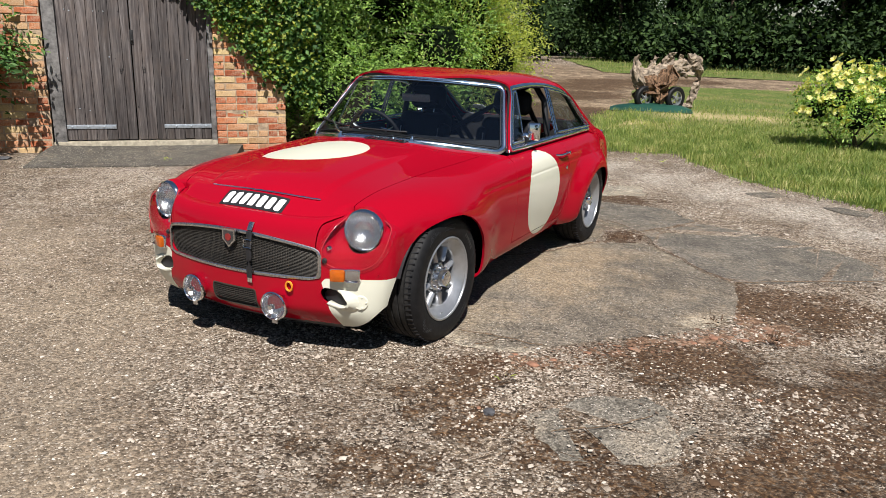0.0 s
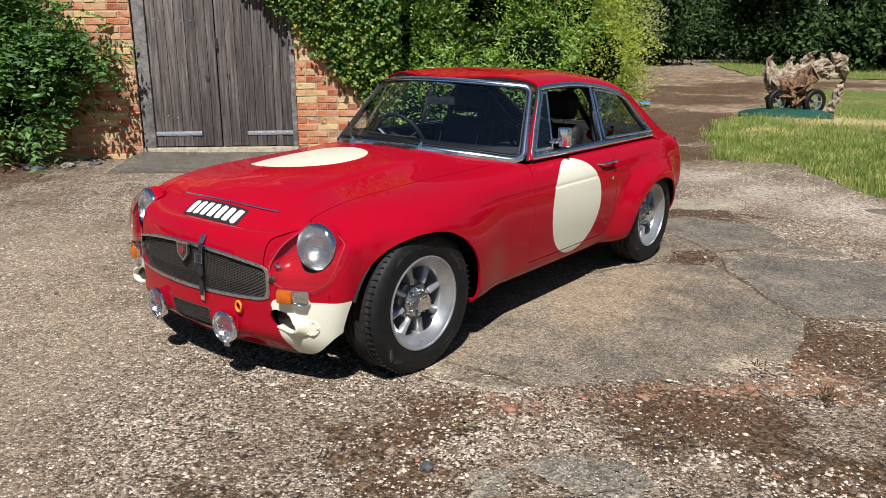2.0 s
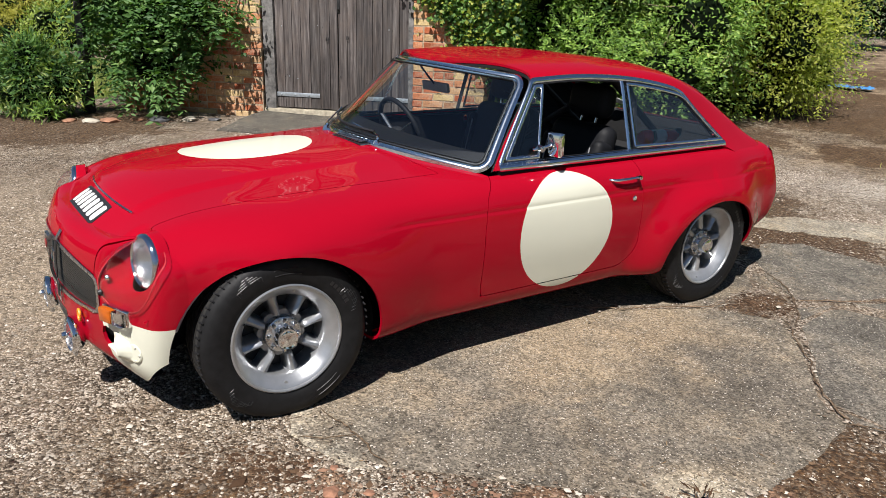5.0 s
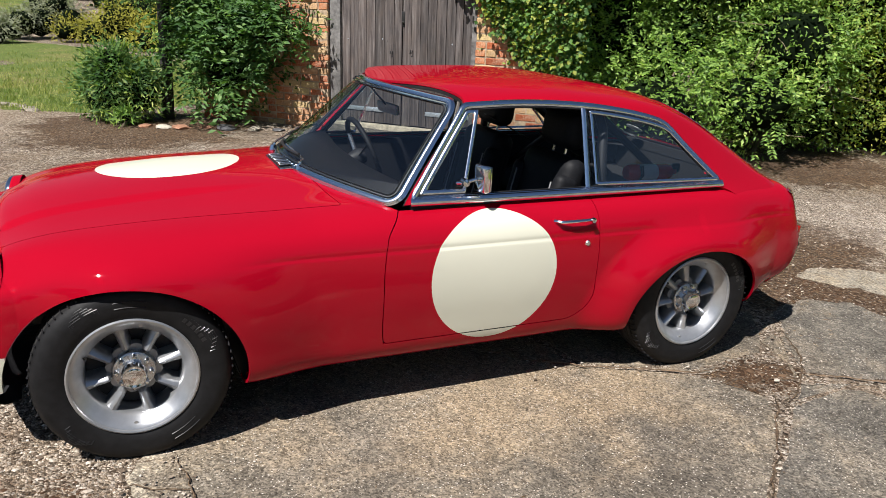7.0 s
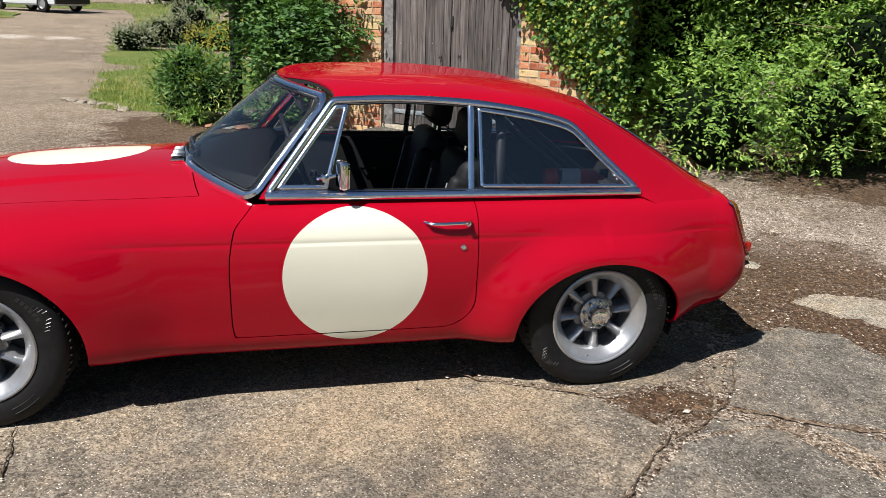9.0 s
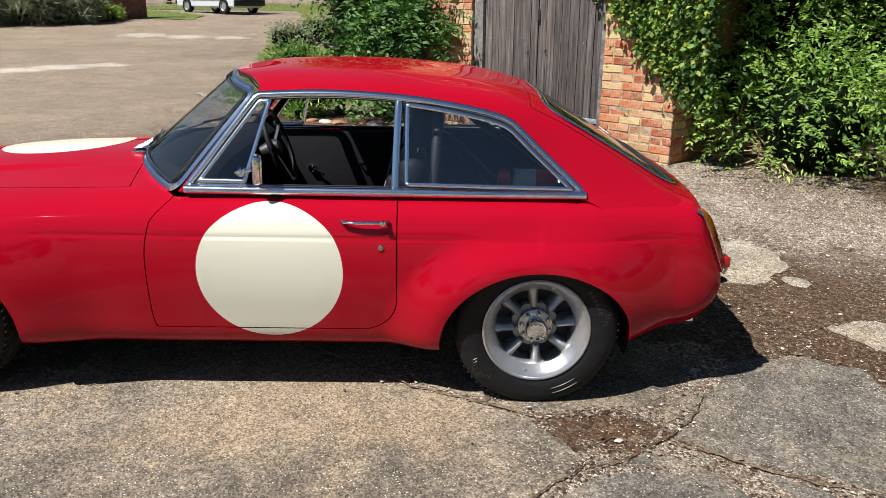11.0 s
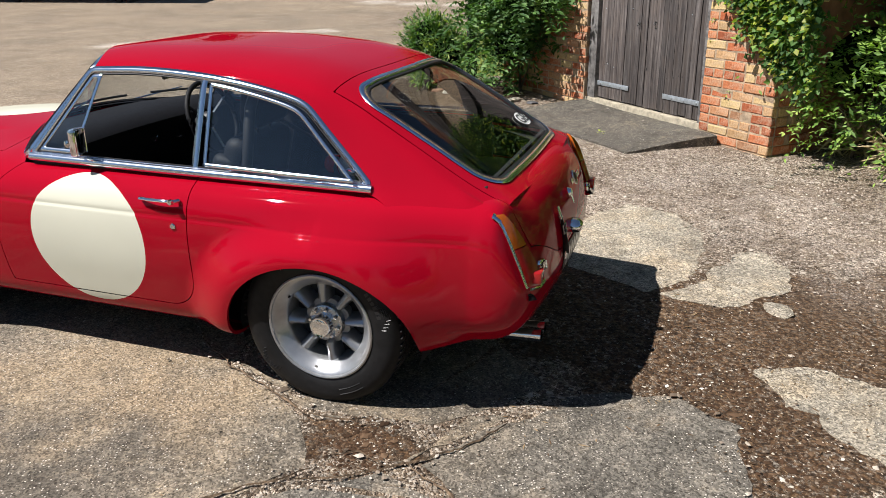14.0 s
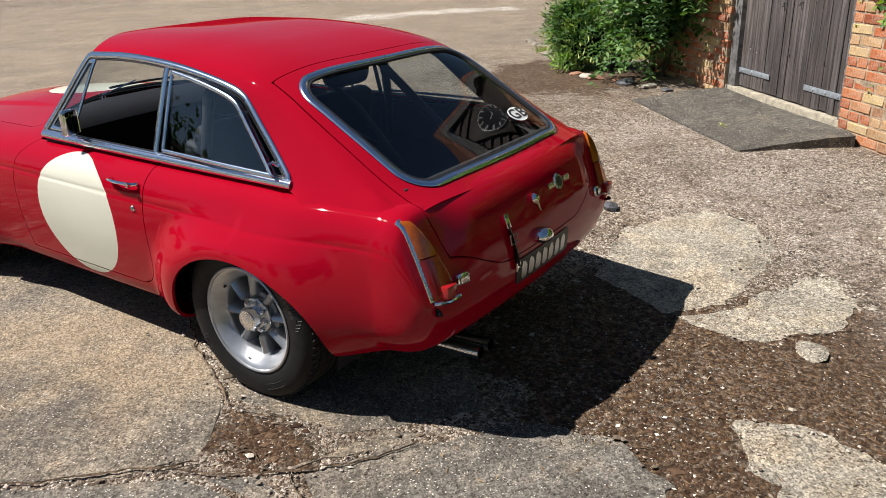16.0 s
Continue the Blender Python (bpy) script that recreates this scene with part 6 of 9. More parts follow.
slab([(3.50, 6.98), (3.68, 7.0), (3.80, 6.72), (3.70, 6.60), (3.55, 6.75)], CONC_B, .012, 11, "grey stone slab at the edge of the grass")
slab([(3.0, 7.6), (3.3, 7.7), (3.36, 7.5), (3.1, 7.4)], CONC_B, .010, 12, "grey stone slab at the edge of the grass")
slab([(-4.11, 7.43), (-3.2, 7.70), (-2.25, 8.00), (-2.31, 8.80), (-2.60, 8.80), (-4.22, 8.32)], CONC_D, lambda x, y: .012 + .075 * float(smooth01(-1.1, -.05, (x + 4.177) * -.289 + (y - 8.342) * .957)), 10, "dark concrete apron before the barn doors", "door_apron", .006, .14)

SEAMS = [[(.09, 3.60), (.30, 3.52), (.50, 3.42)], [(.30, 3.52), (.22, 3.44), (.15, 3.40)], [(1.86, 4.50), (1.70, 4.77), (1.62, 5.12), (1.56, 5.30), (1.49, 5.52)], [(.2, 4.95), (.52, 5.05), (.77, 5.19), (.96, 5.34), (1.17, 5.50)], [(1.54, 5.45), (1.55, 5.60), (1.52, 5.76), (1.46, 6.0), (1.33, 6.2)], [(1.50, 5.80), (1.62, 5.90), (1.76, 5.97), (1.94, 6.1), (2.1, 6.26)], [(1.44, 5.56), (1.42, 5.66), (1.52, 5.76)], [(1.80, 4.55), (2.2, 4.62), (2.8, 4.68)], [(1.17, 5.5), (1.22, 5.62), (1.24, 5.75)], [(.55, 2.62), (.72, 2.66), (.84, 2.74)], [(.42, 2.58), (.55, 2.62), (.60, 2.52)]]
for i, pts in enumerate(SEAMS):
    seam(pts, .0028 if max(p[1] for p in pts) < 3 else .004 if len(pts) < 4 else .0055, i + 1)

# ---------- loose stones ----------
def in_poly(px, py, pts):
    inside = np.zeros(px.shape, bool)
    n = len(pts)
    for i in range(n):
        ax, ay = pts[i]
        bx, by = pts[(i + 1) % n]
        inside ^= ((ay > py) != (by > py)) & (px < (bx - ax) * (py - ay) / ((by - ay) or 1e-9) + ax)
    return inside


def on_slabs(px, py):
    return np.any([in_poly(px, py, pts) for pts in SLAB_POLYS], axis=0)


def islands(name, base, faces, pos, scale, spin, mat, tilt=None, sharp=True):
    """One mesh of many small copies of a shape, each with its own place, size and turn."""
    rng = np.random.default_rng(3)
    base = np.array(base, float)
    n, k = len(pos), len(base)
    c, s = np.cos(spin), np.sin(spin)
    P = base[None] * scale[:, None, :]
    P = P * (1 + rng.uniform(-.25, .25, (n, k, 1)))
    if tilt is not None:
        ct, st_ = np.cos(tilt)[:, None], np.sin(tilt)[:, None]
        y, z = P[..., 1] * ct - P[..., 2] * st_, P[..., 1] * st_ + P[..., 2] * ct
        P = np.stack([P[..., 0], y, z], -1)
    x = P[..., 0] * c[:, None] - P[..., 1] * s[:, None]
    y = P[..., 0] * s[:, None] + P[..., 1] * c[:, None]
    V = np.stack([x, y, P[..., 2]], -1) + pos[:, None, :]
    F = (np.array(faces)[None] + (np.arange(n) * k)[:, None, None]).reshape(-1, len(faces[0]))
    me = bpy.data.meshes.new(name)
    me.from_pydata(V.reshape(-1, 3).tolist(), [], F.tolist())
    return obj(name, me, mat)


def rand_mat(name, stops, rough=.85, translucent=0.0, spec=.35, bumpy=0.0, clumps=False):
    """A colour of its own for each small piece of a mesh."""
    m, t, b = node_mat(name)
    g = t.nodes.new("ShaderNodeNewGeometry")
    v = coords(t)
    n = noise_t(t, v, 1.1, 3)
    mix = mathn(t, "ADD", mathn(t, "MULTIPLY", g.outputs["Random Per Island"], .72), mathn(t, "MULTIPLY", n, .42))
    mix = mathn(t, "SUBTRACT", mix, .07, True)
    if clumps or translucent:
        # noise patches in the colour stand for sunlit clumps and shaded gaps
        n = noise_t(t, v, 2.6, 5, .62)
        mix = mathn(t, "ADD", mathn(t, "MULTIPLY", g.outputs["Random Per Island"], .5), mathn(t, "MULTIPLY", n, 1.3))
        mix = mathn(t, "SUBTRACT", mix, .31, True)
    c = ramp(t, mix, stops)
    t.links.new(c, b.inputs["Base Color"])
    b.inputs["Roughness"].default_value = rough
    b.inputs["Specular IOR Level"].default_value = spec
    if bumpy:
        bump(t, b, noise_t(t, v, 120, 3), bumpy, .004)
    if translucent:
        tr = t.nodes.new("ShaderNodeBsdfTranslucent")
        t.links.new(mixc(t, 1, c, (1.5, 1.7, .6), "MULTIPLY"), tr.inputs[0])
        mx = t.nodes.new("ShaderNodeMixShader")
        mx.inputs[0].default_value = translucent
        t.links.new(b.outputs[0], mx.inputs[1])
        t.links.new(tr.outputs[0], mx.inputs[2])
        t.links.new(mx.outputs[0], t.nodes["Material Output"].inputs[0])
    return m


OCTA = [(1, 0, 0), (-1, 0, 0), (0, 1, 0), (0, -1, 0), (0, 0, .7), (0, 0, -.5), (.6, .6, .3), (-.6, .5, .35)]
OCTF = [(6, 4, 0), (2, 6, 0), (2, 4, 6), (2, 7, 4), (7, 1, 4), (2, 1, 7), (1, 3, 4), (3, 0, 4)]
STONE = rand_mat("loose_stone", [(0, (.035, .025, .018)), (.32, (.15, .112, .08)), (.6, (.35, .29, .23)), (.85, (.58, .51, .43)), (1, (.82, .77, .69))], .85, 0, .3, .2)
rng = np.random.default_rng(11)
n = 110000
px, py = rng.uniform(-4.2, 4.0, n), rng.uniform(.6, 9.0, n)
dens = np.array([.5 + .9 * noise.noise(Vector((a * .8, b * .8, 3))) for a, b in zip(px, py)])
dens *= 1 - .78 * smooth01(-.75, -1.25, px) * smooth01(4.6, 3.9, py)
keep = rng.uniform(0, 1, n) < np.clip(dens, .06, 1)
on_slab = on_slabs(px, py)
keep &= ~on_slab | (rng.uniform(0, 1, n) < .11)
for sx, sy, r in ((1.92, 4.08, .35), (.92, 3.30, .28), (1.3, 3.35, .26), (1.26, 2.42, .3), (1.7, 2.5, .4), (2.15, 2.95, .4), (1.7, 3.25, .4), (1.15, 2.7, .2), (.65, 2.62, .3), (.95, 7.25, .8), (.55, 6.75, .6), (1.55, 7.05, .45), (.8, 8.1, .6), (1.38, 5.68, .22)):
    keep &= (np.hypot(px - sx, py - sy) > r) | (rng.uniform(0, 1, n) < (.42 if sy < 3.6 else .16))
wl = (px + 4.177) * -.289 + (py - 8.342) * .957
keep &= wl < -.12
px, py, on_slab = px[keep], py[keep], on_slab[keep]
sz = rng.lognormal(-5.35, .42, len(px)) * np.where(on_slab, .62, 1)
sc = np.stack([sz * rng.uniform(.8, 1.5, len(px)), sz, sz * rng.uniform(.5, .9, len(px))], 1)
# crumbs along the cracks and broken edges
ex_, ey_ = [], []
for pts in SEAMS + [[(.11, 3.43), (.49, 3.42), (.91, 3.58), (1.17, 3.67), (1.54, 3.84), (1.73, 4.28), (1.80, 4.56)], [(1.16, 6.70), (1.28, 6.88), (1.45, 7.0), (1.69, 6.90), (2.0, 6.75), (2.1, 6.3)], [(1.09, 7.26), (1.15, 7.55), (1.63, 7.8), (1.92, 7.35), (1.36, 7.24), (1.09, 7.26)], [(.13, 7.22), (-.38, 7.74), (-.81, 7.79), (-1.08, 7.55), (-.79, 7.07), (-.15, 6.88), (.13, 7.22)], [(.28, 7.22), (-.12, 7.96), (.40, 7.85), (.52, 7.42), (.28, 7.22)], [(2.81, 4.68), (3.01, 5.1), (2.66, 5.74), (2.12, 6.22)], [(.33, 2.64), (.95, 2.85), (1.0, 2.6), (.56, 2.39), (.33, 2.64)]]:
    for (ax_, ay_), (bx_, by_) in zip(pts[:-1], pts[1:]):
        k = int(95 * math.hypot(bx_ - ax_, by_ - ay_))
        f = rng.uniform(0, 1, k)
        ex_.append(ax_ + (bx_ - ax_) * f + rng.normal(0, .03, k))
        ey_.append(ay_ + (by_ - ay_) * f + rng.normal(0, .03, k))
ex_, ey_ = np.concatenate(ex_), np.concatenate(ey_)
px, py, on_slab = np.r_[px, ex_], np.r_[py, ey_], np.r_[on_slab, np.ones(len(ex_), bool)]
esz = rng.lognormal(-5.6, .45, len(ex_))
sz = np.r_[sz, esz]
sc = np.concatenate([sc, np.stack([esz * rng.uniform(.8, 1.6, len(esz)), esz, esz * .6], 1)])
tagged(islands("loose_gravel", OCTA, OCTF, np.stack([px, py, gz(px, py) + np.where(on_slab, .008, 0) + sz * .2], 1), sc, rng.uniform(0, 6.28, len(px)), STONE), "loose pale and brown gravel stones", "gravel", kind="stuff")

# finer chips between the stones where the gravel lies open
PYRA = [(1, .2, -.2), (-.3, 1, -.2), (-1, -.3, -.2), (.3, -1, -.2), (.1, .1, .75)]
PYRF = [(0, 1, 4), (1, 2, 4), (2, 3, 4), (3, 0, 4)]
n = 105000
fx_, fy_ = rng.uniform(-2.6, 3.3, n), rng.uniform(.7, 4.3, n)
far_ = rng.uniform(0, 1, n) < .42
fx_[far_], fy_[far_] = rng.uniform(-3.6, 3.2, far_.sum()), rng.uniform(6.5, 9.6, far_.sum())
patchy = np.array([.62 + 1.1 * noise.noise(Vector((a * 1.3, b * 1.3, 8))) for a, b in zip(fx_, fy_)])
patchy *= 1 - .85 * smooth01(-.75, -1.35, fx_) * smooth01(4.6, 3.9, fy_)
for sx, sy, r in ((.92, 3.30, .28), (1.3, 3.35, .26), (1.92, 4.08, .35), (.95, 7.25, .8), (.55, 6.75, .6), (1.55, 7.05, .45), (.8, 8.1, .6)):
    patchy[np.hypot(fx_ - sx, fy_ - sy) < r] *= .25
keep = (rng.uniform(0, 1, n) < np.clip(patchy, .05, 1)) & ~on_slabs(fx_, fy_) & ((fx_ + 4.177) * -.289 + (fy_ - 8.342) * .957 < -.1)
fx_, fy_ = fx_[keep], fy_[keep]
fsz = rng.lognormal(-5.5, .42, len(fx_))
tagged(islands("fine_gravel", PYRA, PYRF, np.stack([fx_, fy_, gz(fx_, fy_) + fsz * .15], 1), np.stack([fsz * rng.uniform(.8, 1.4, len(fsz)), fsz, fsz * rng.uniform(.6, 1.0, len(fsz))], 1), rng.uniform(0, 6.28, len(fsz)), STONE), "fine pale and brown gravel chips", "gravel", kind="stuff")

# crumbled brick along the slab's edge, and crumbs of dry moss on the bare patches
BRICK_CRUMB = rand_mat("brick_crumb", [(0, (.09, .055, .038)), (.4, (.20, .115, .075)), (.7, (.27, .155, .10)), (.88, (.30, .22, .16)), (1, (.46, .40, .32))], .92, 0, .2, .2)
MOSS_CRUMB = rand_mat("dry_moss_crumb", [(0, (.022, .013, .008)), (.5, (.075, .042, .024)), (.85, (.15, .095, .058)), (1, (.27, .21, .15))], .95, 0, .15, .2)
def crumbs(name, mat, centres, count, size, label, cat, flat):
    gen = np.random.default_rng(len(name))
    at = np.array(centres)[gen.integers(0, len(centres), count)]
    x, y = at[:, 0] + gen.normal(0, 1, count) * at[:, 2], at[:, 1] + gen.normal(0, 1, count) * at[:, 3]
    ok = ~on_slabs(x, y)
    x, y = x[ok], y[ok]
    w = gen.lognormal(math.log(size), .5, len(x))
    box_ = np.stack([w * gen.uniform(.9, 1.7, len(x)), w, w * gen.uniform(.35, .6, len(x)) * flat], 1)
    tagged(islands(name, OCTA, OCTF, np.stack([x, y, gz(x, y) + w * .12], 1), box_, gen.uniform(0, 6.28, len(x)), mat), label, cat, kind="stuff")


crumbs("brick_crumbs", BRICK_CRUMB, [(1.36, 3.63, .09, .05), (1.55, 3.70, .09, .05), (.42, 3.24, .10, .05), (.95, 3.48, .14, .04), (.75, 3.40, .12, .03), (1.2, 3.55, .1, .04), (1.7, 3.75, .07, .06)], 650, .0050, "crumbled orange-red brick pieces along the slab", "rubble", .9)
crumbs("moss_crumbs", MOSS_CRUMB, [(.92, 3.30, .20, .09), (1.3, 3.35, .18, .10), (1.92, 4.08, .22, .18), (1.26, 2.42, .2, .14), (1.7, 2.5, .25, .2), (1.7, 3.25, .25, .18), (.2, 3.2, .12, .06), (1.38, 5.68, .09, .06), (.95, 7.2, .4, .25), (1.05, 6.95, .3, .15), (1.55, 7.08, .25, .12)], 11000, .0036, "dark brown crumbs of dry moss on gravel", "moss", 1)


def rubble(name, x, y, size, mat, seed, label, cat, z=None, squash=.6):
    rnd = random.Random(seed)
    bm = bmesh.new()
    bmesh.ops.create_icosphere(bm, subdivisions=1 if size < .06 else 2, radius=1)
    off = Vector((seed * 3.1, seed * 1.7, 0))
    for v in bm.verts:
        k = 1 + .38 * noise.noise(v.co * 1.1 + off) + .15 * noise.noise(v.co * 3 + off)
        v.co = Vector((v.co.x * size * 1.25 * k, v.co.y * size * k, max(v.co.z, -.45) * size * squash * k))
    bmesh.ops.rotate(bm, cent=(0, 0, 0), matrix=Matrix.Rotation(rnd.uniform(0, 6), 3, "Z"), verts=bm.verts)
    o = part(name, bm, mat, None, "", size > .06)
    o.location = (x, y, (float(gz(x, y)) if z is None else z) + size * squash * .28)
    return tagged(o, label, cat)


TERRA = simple("terracotta", (.27, .135, .082), .9, 0, .5, 30, .5)
FLINT = simple("flint", (.07, .07, .075), .5, 0, .5, 40, .2)
PALE = simple("pale_stone", (.42, .38, .31), .85, 0, .25, 40, .25)
for i, (x, y, s) in enumerate(((-.36, 2.07, .030), (1.33, 2.93, .032), (.16, 2.78, .030), (1.37, 3.62, .075), (1.52, 3.60, .06), (1.25, 3.55, .05), (.42, 3.22, .085), (.52, 3.28, .05), (.35, 3.33, .045), (.46, 4.27, .012), (.92, 3.45, .04), (.70, 3.38, .035))):
    rubble("brick_fragment", x, y, s * .36, TERRA, i + 1, "broken orange-red brick fragment on gravel", "rubble", None, .30)
for i, (x, y, s) in enumerate(((-2.12, 2.0, .035), (-.5, 2.03, .02), (-1.1, 7.0, .055), (-2.95, 4.2, .05), (-1.6, 2.4, .02), (.2, 2.74, .025), (-.55, 1.95, .022))):
    rubble("dark_stone", x, y, s, FLINT, i + 31, "dark grey stone lying on gravel", "stone")
for i, (x, y, s) in enumerate(((.585, 7.66, .085), (-2.6, 7.0, .03), (-1.15, 8.6, .05), (-.7, 8.8, .04), (2.6, 7.2, .05), (1.0, 6.3, .03), (-3.6, 5.6, .05))):
    rubble("pale_stone", x, y, s * .75, CONC_C, i + 61, "pale stone half sunk in the yard", "stone", None, .22)

CHIP = rand_mat("pale_chip", [(0, (.34, .29, .22)), (.5, (.55, .50, .42)), (1, (.80, .76, .69))], .85, 0, .25, .1)
crumbs("pale_chips", CHIP, [(.95, 7.2, .5, .35), (1.05, 6.95, .4, .2), (1.55, 7.08, .3, .15), (1.92, 4.08, .25, .2), (.92, 3.30, .25, .12), (1.3, 3.35, .25, .12), (1.3, 2.5, .4, .3), (1.4, 5.7, .15, .08), (.8, 7.9, .6, .3)], 1700, .0023, "small pale stone chips scattered over brown earth", "gravel", 1.3)

# ---------- brick barn with double doors ----------
WALL_M = Matrix.Translation((-4.177, 8.342, 0)) @ Matrix.Rotation(math.atan2(.289, .957), 4, "Z")


def brick_mat():
    m, t, b = node_mat("old_brick")
    oi = t.nodes.new("ShaderNodeObjectInfo")
    v = coords(t)
    g = t.nodes.new("ShaderNodeNewGeometry")
    rnd = mathn(t, "FRACT", mathn(t, "ADD", oi.outputs["Random"], mathn(t, "MULTIPLY", g.outputs["Random Per Island"], 1.0)))
    c = ramp(t, rnd, [(0, (.28, .085, .042)), (.22, (.43, .125, .055)), (.45, (.50, .185, .085)), (.64, (.47, .25, .13)), (.80, (.55, .39, .20)), (.92, (.58, .44, .20)), (1, (.30, .14, .085))])
    n1, n2 = noise_t(t, v, 16, 6, .7), noise_t(t, v, 70, 5, .65)
    c = mixc(t, mathn(t, "MULTIPLY", ramp(t, n1, [(.48, (0, 0, 0)), (.72, (1, 1, 1))]), .6), c, (.54, .43, .31))
    c = mixc(t, .6, c, mixc(t, 1, c, ramp(t, n2, [(.3, (.45, .42, .4)), (.6, (1.1, 1.1, 1.1))]), "MULTIPLY"))
    t.links.new(c, b.inputs["Base Color"])
    b.inputs["Roughness"].default_value = .9
    b.inputs["Specular IOR Level"].default_value = .2
    bump(t, b, mathn(t, "ADD", n2, mathn(t, "MULTIPLY", n1, .8)), .6, .006)
    return m


BRICK = brick_mat()
MORTAR = simple("lime_mortar", (.37, .275, .185), .95, 0, .45, 25, .9)


def plank_mat():
    m, t, b = node_mat("weathered_plank")
    oi = t.nodes.new("ShaderNodeObjectInfo")
    tc = t.nodes.new("ShaderNodeTexCoord")
    add = t.nodes.new("ShaderNodeVectorMath")
    add.operation = "ADD"
    sh = t.nodes.new("ShaderNodeCombineXYZ")
    t.links.new(mathn(t, "MULTIPLY", oi.outputs["Random"], 37), sh.inputs[0])
    t.links.new(mathn(t, "MULTIPLY", oi.outputs["Random"], 19), sh.inputs[2])
    t.links.new(tc.outputs["Object"], add.inputs[0])
    t.links.new(sh.outputs[0], add.inputs[1])
    mp = t.nodes.new("ShaderNodeMapping")
    mp.inputs["Scale"].default_value = (34, 10, 1.6)
    t.links.new(add.outputs[0], mp.inputs[0])
    grain = noise_t(t, mp.outputs[0], 1.0, 7, .7, .6)
    mp2 = t.nodes.new("ShaderNodeMapping")
    mp2.inputs["Scale"].default_value = (9, 3, 4)
    t.links.new(add.outputs[0], mp2.inputs[0])
    blot = noise_t(t, mp2.outputs[0], 1.0, 4, .6)
    c = ramp(t, grain, [(.28, (.018, .016, .017)), (.48, (.085, .076, .074)), (.60, (.15, .137, .132)), (.76, (.30, .28, .27))])
    c = mixc(t, mathn(t, "MULTIPLY", ramp(t, blot, [(.45, (0, 0, 0)), (.75, (1, 1, 1))]), .5), c, (.15, .118, .098))
    c = mixc(t, 1, c, ramp(t, oi.outputs["Random"], [(0, (.75, .74, .74)), (1, (1.25, 1.2, 1.18))]), "MULTIPLY")
    kn = voro(t, mp2.outputs[0], .8, "F1", 0)
    c = mixc(t, .8, c, mixc(t, 1, c, ramp(t, kn, [(.04, (.18, .15, .13)), (.12, (1, 1, 1))]), "MULTIPLY"))
    t.links.new(c, b.inputs["Base Color"])
    b.inputs["Roughness"].default_value = .8
    b.inputs["Specular IOR Level"].default_value = .25
    bump(t, b, grain, .5, .006)
    return m


PLANK = plank_mat()
POST = simple("silvered_post", (.165, .158, .152), .85, 0, .6, 16, .8)
SILL = simple("worn_sill", (.34, .30, .225), .85, 0, .4, 20, .4)
GALV = simple("galvanised_steel", (.42, .46, .50), .42, .6, .25, 25, .1)
IRON = simple("black_iron", (.03, .03, .03), .55, .6, .3)
OPEN_L, OPEN_R, WALL_L, WALL_R, WALL_H, BASE = -.05, 1.645, -1.75, 2.41, 3.1, .02
wall = empty("wall_north", WALL_M, "old red brick barn wall in lime mortar", "wall", "", "structure")
for x0, x1 in ((WALL_L, OPEN_L), (OPEN_R, WALL_R)):
    box("mortar_core", (x1 - x0 - .012, .345, WALL_H - BASE), ((x0 + x1) / 2, .1125, (WALL_H + BASE) / 2), MORTAR, wall, None, .0)
box("mortar_core", (OPEN_R - OPEN_L, .30, .55), ((OPEN_L + OPEN_R) / 2, .13, 2.82), MORTAR, wall, None, 0)
# the barn behind: closes the place
shell = bmesh.new()
box_bm(shell, (WALL_R - WALL_L, .02, WALL_H), ((WALL_L + WALL_R) / 2, 4.4, WALL_H / 2))
box_bm(shell, (.30, 4.1, WALL_H), (WALL_R - .16, 2.34, WALL_H / 2))
box_bm(shell, (.30, 4.1, WALL_H), (WALL_L + .16, 2.34, WALL_H / 2))
part("barn_shell", shell, simple("barn_brick", (.26, .11, .06), .9, 0, .3, 8, .3), wall)
ROOFT = simple("clay_tile", (.30, .12, .07), .85, 0, .35, 9, .3)
TARRED = simple("tarred_weatherboard", (.060, .043, .034), .7, 0, .5, 9, .4)
APEX, EAVE_L, EAVE_R = (.32, 4.75), (WALL_L - .15, WALL_H - .05), (WALL_R + .15, WALL_H - .35)
def verge_z(x):
    return float(np.interp(x, [EAVE_L[0], APEX[0], 1.20, EAVE_R[0]], [EAVE_L[1], APEX[1], 3.42, EAVE_R[1]]))
# lapped boards of the gable, cut to the slope of the roof
zb = WALL_H - .02
while zb < APEX[1] - .08:
    zt = zb + .15
    xs_ = [q for q in np.linspace(WALL_L, WALL_R, 200) if verge_z(q) > zt - .02]
    if len(xs_) < 3:
        break
    bm = bmesh.new()
    vs = [bm.verts.new(p) for p in ((xs_[0], -.085, zb), (xs_[-1], -.085, zb), (xs_[-1], -.060, zt), (xs_[0], -.060, zt), (xs_[0], -.055, zb), (xs_[-1], -.055, zb), (xs_[-1], -.045, zt), (xs_[0], -.045, zt))]
    for q in ((0, 1, 2, 3), (5, 4, 7, 6), (0, 4, 5, 1), (3, 2, 6, 7), (0, 3, 7, 4), (1, 5, 6, 2)):
        bm.faces.new([vs[k] for k in q])
    part("weatherboard", bm, TARRED, wall, "", False)
    zb += .132
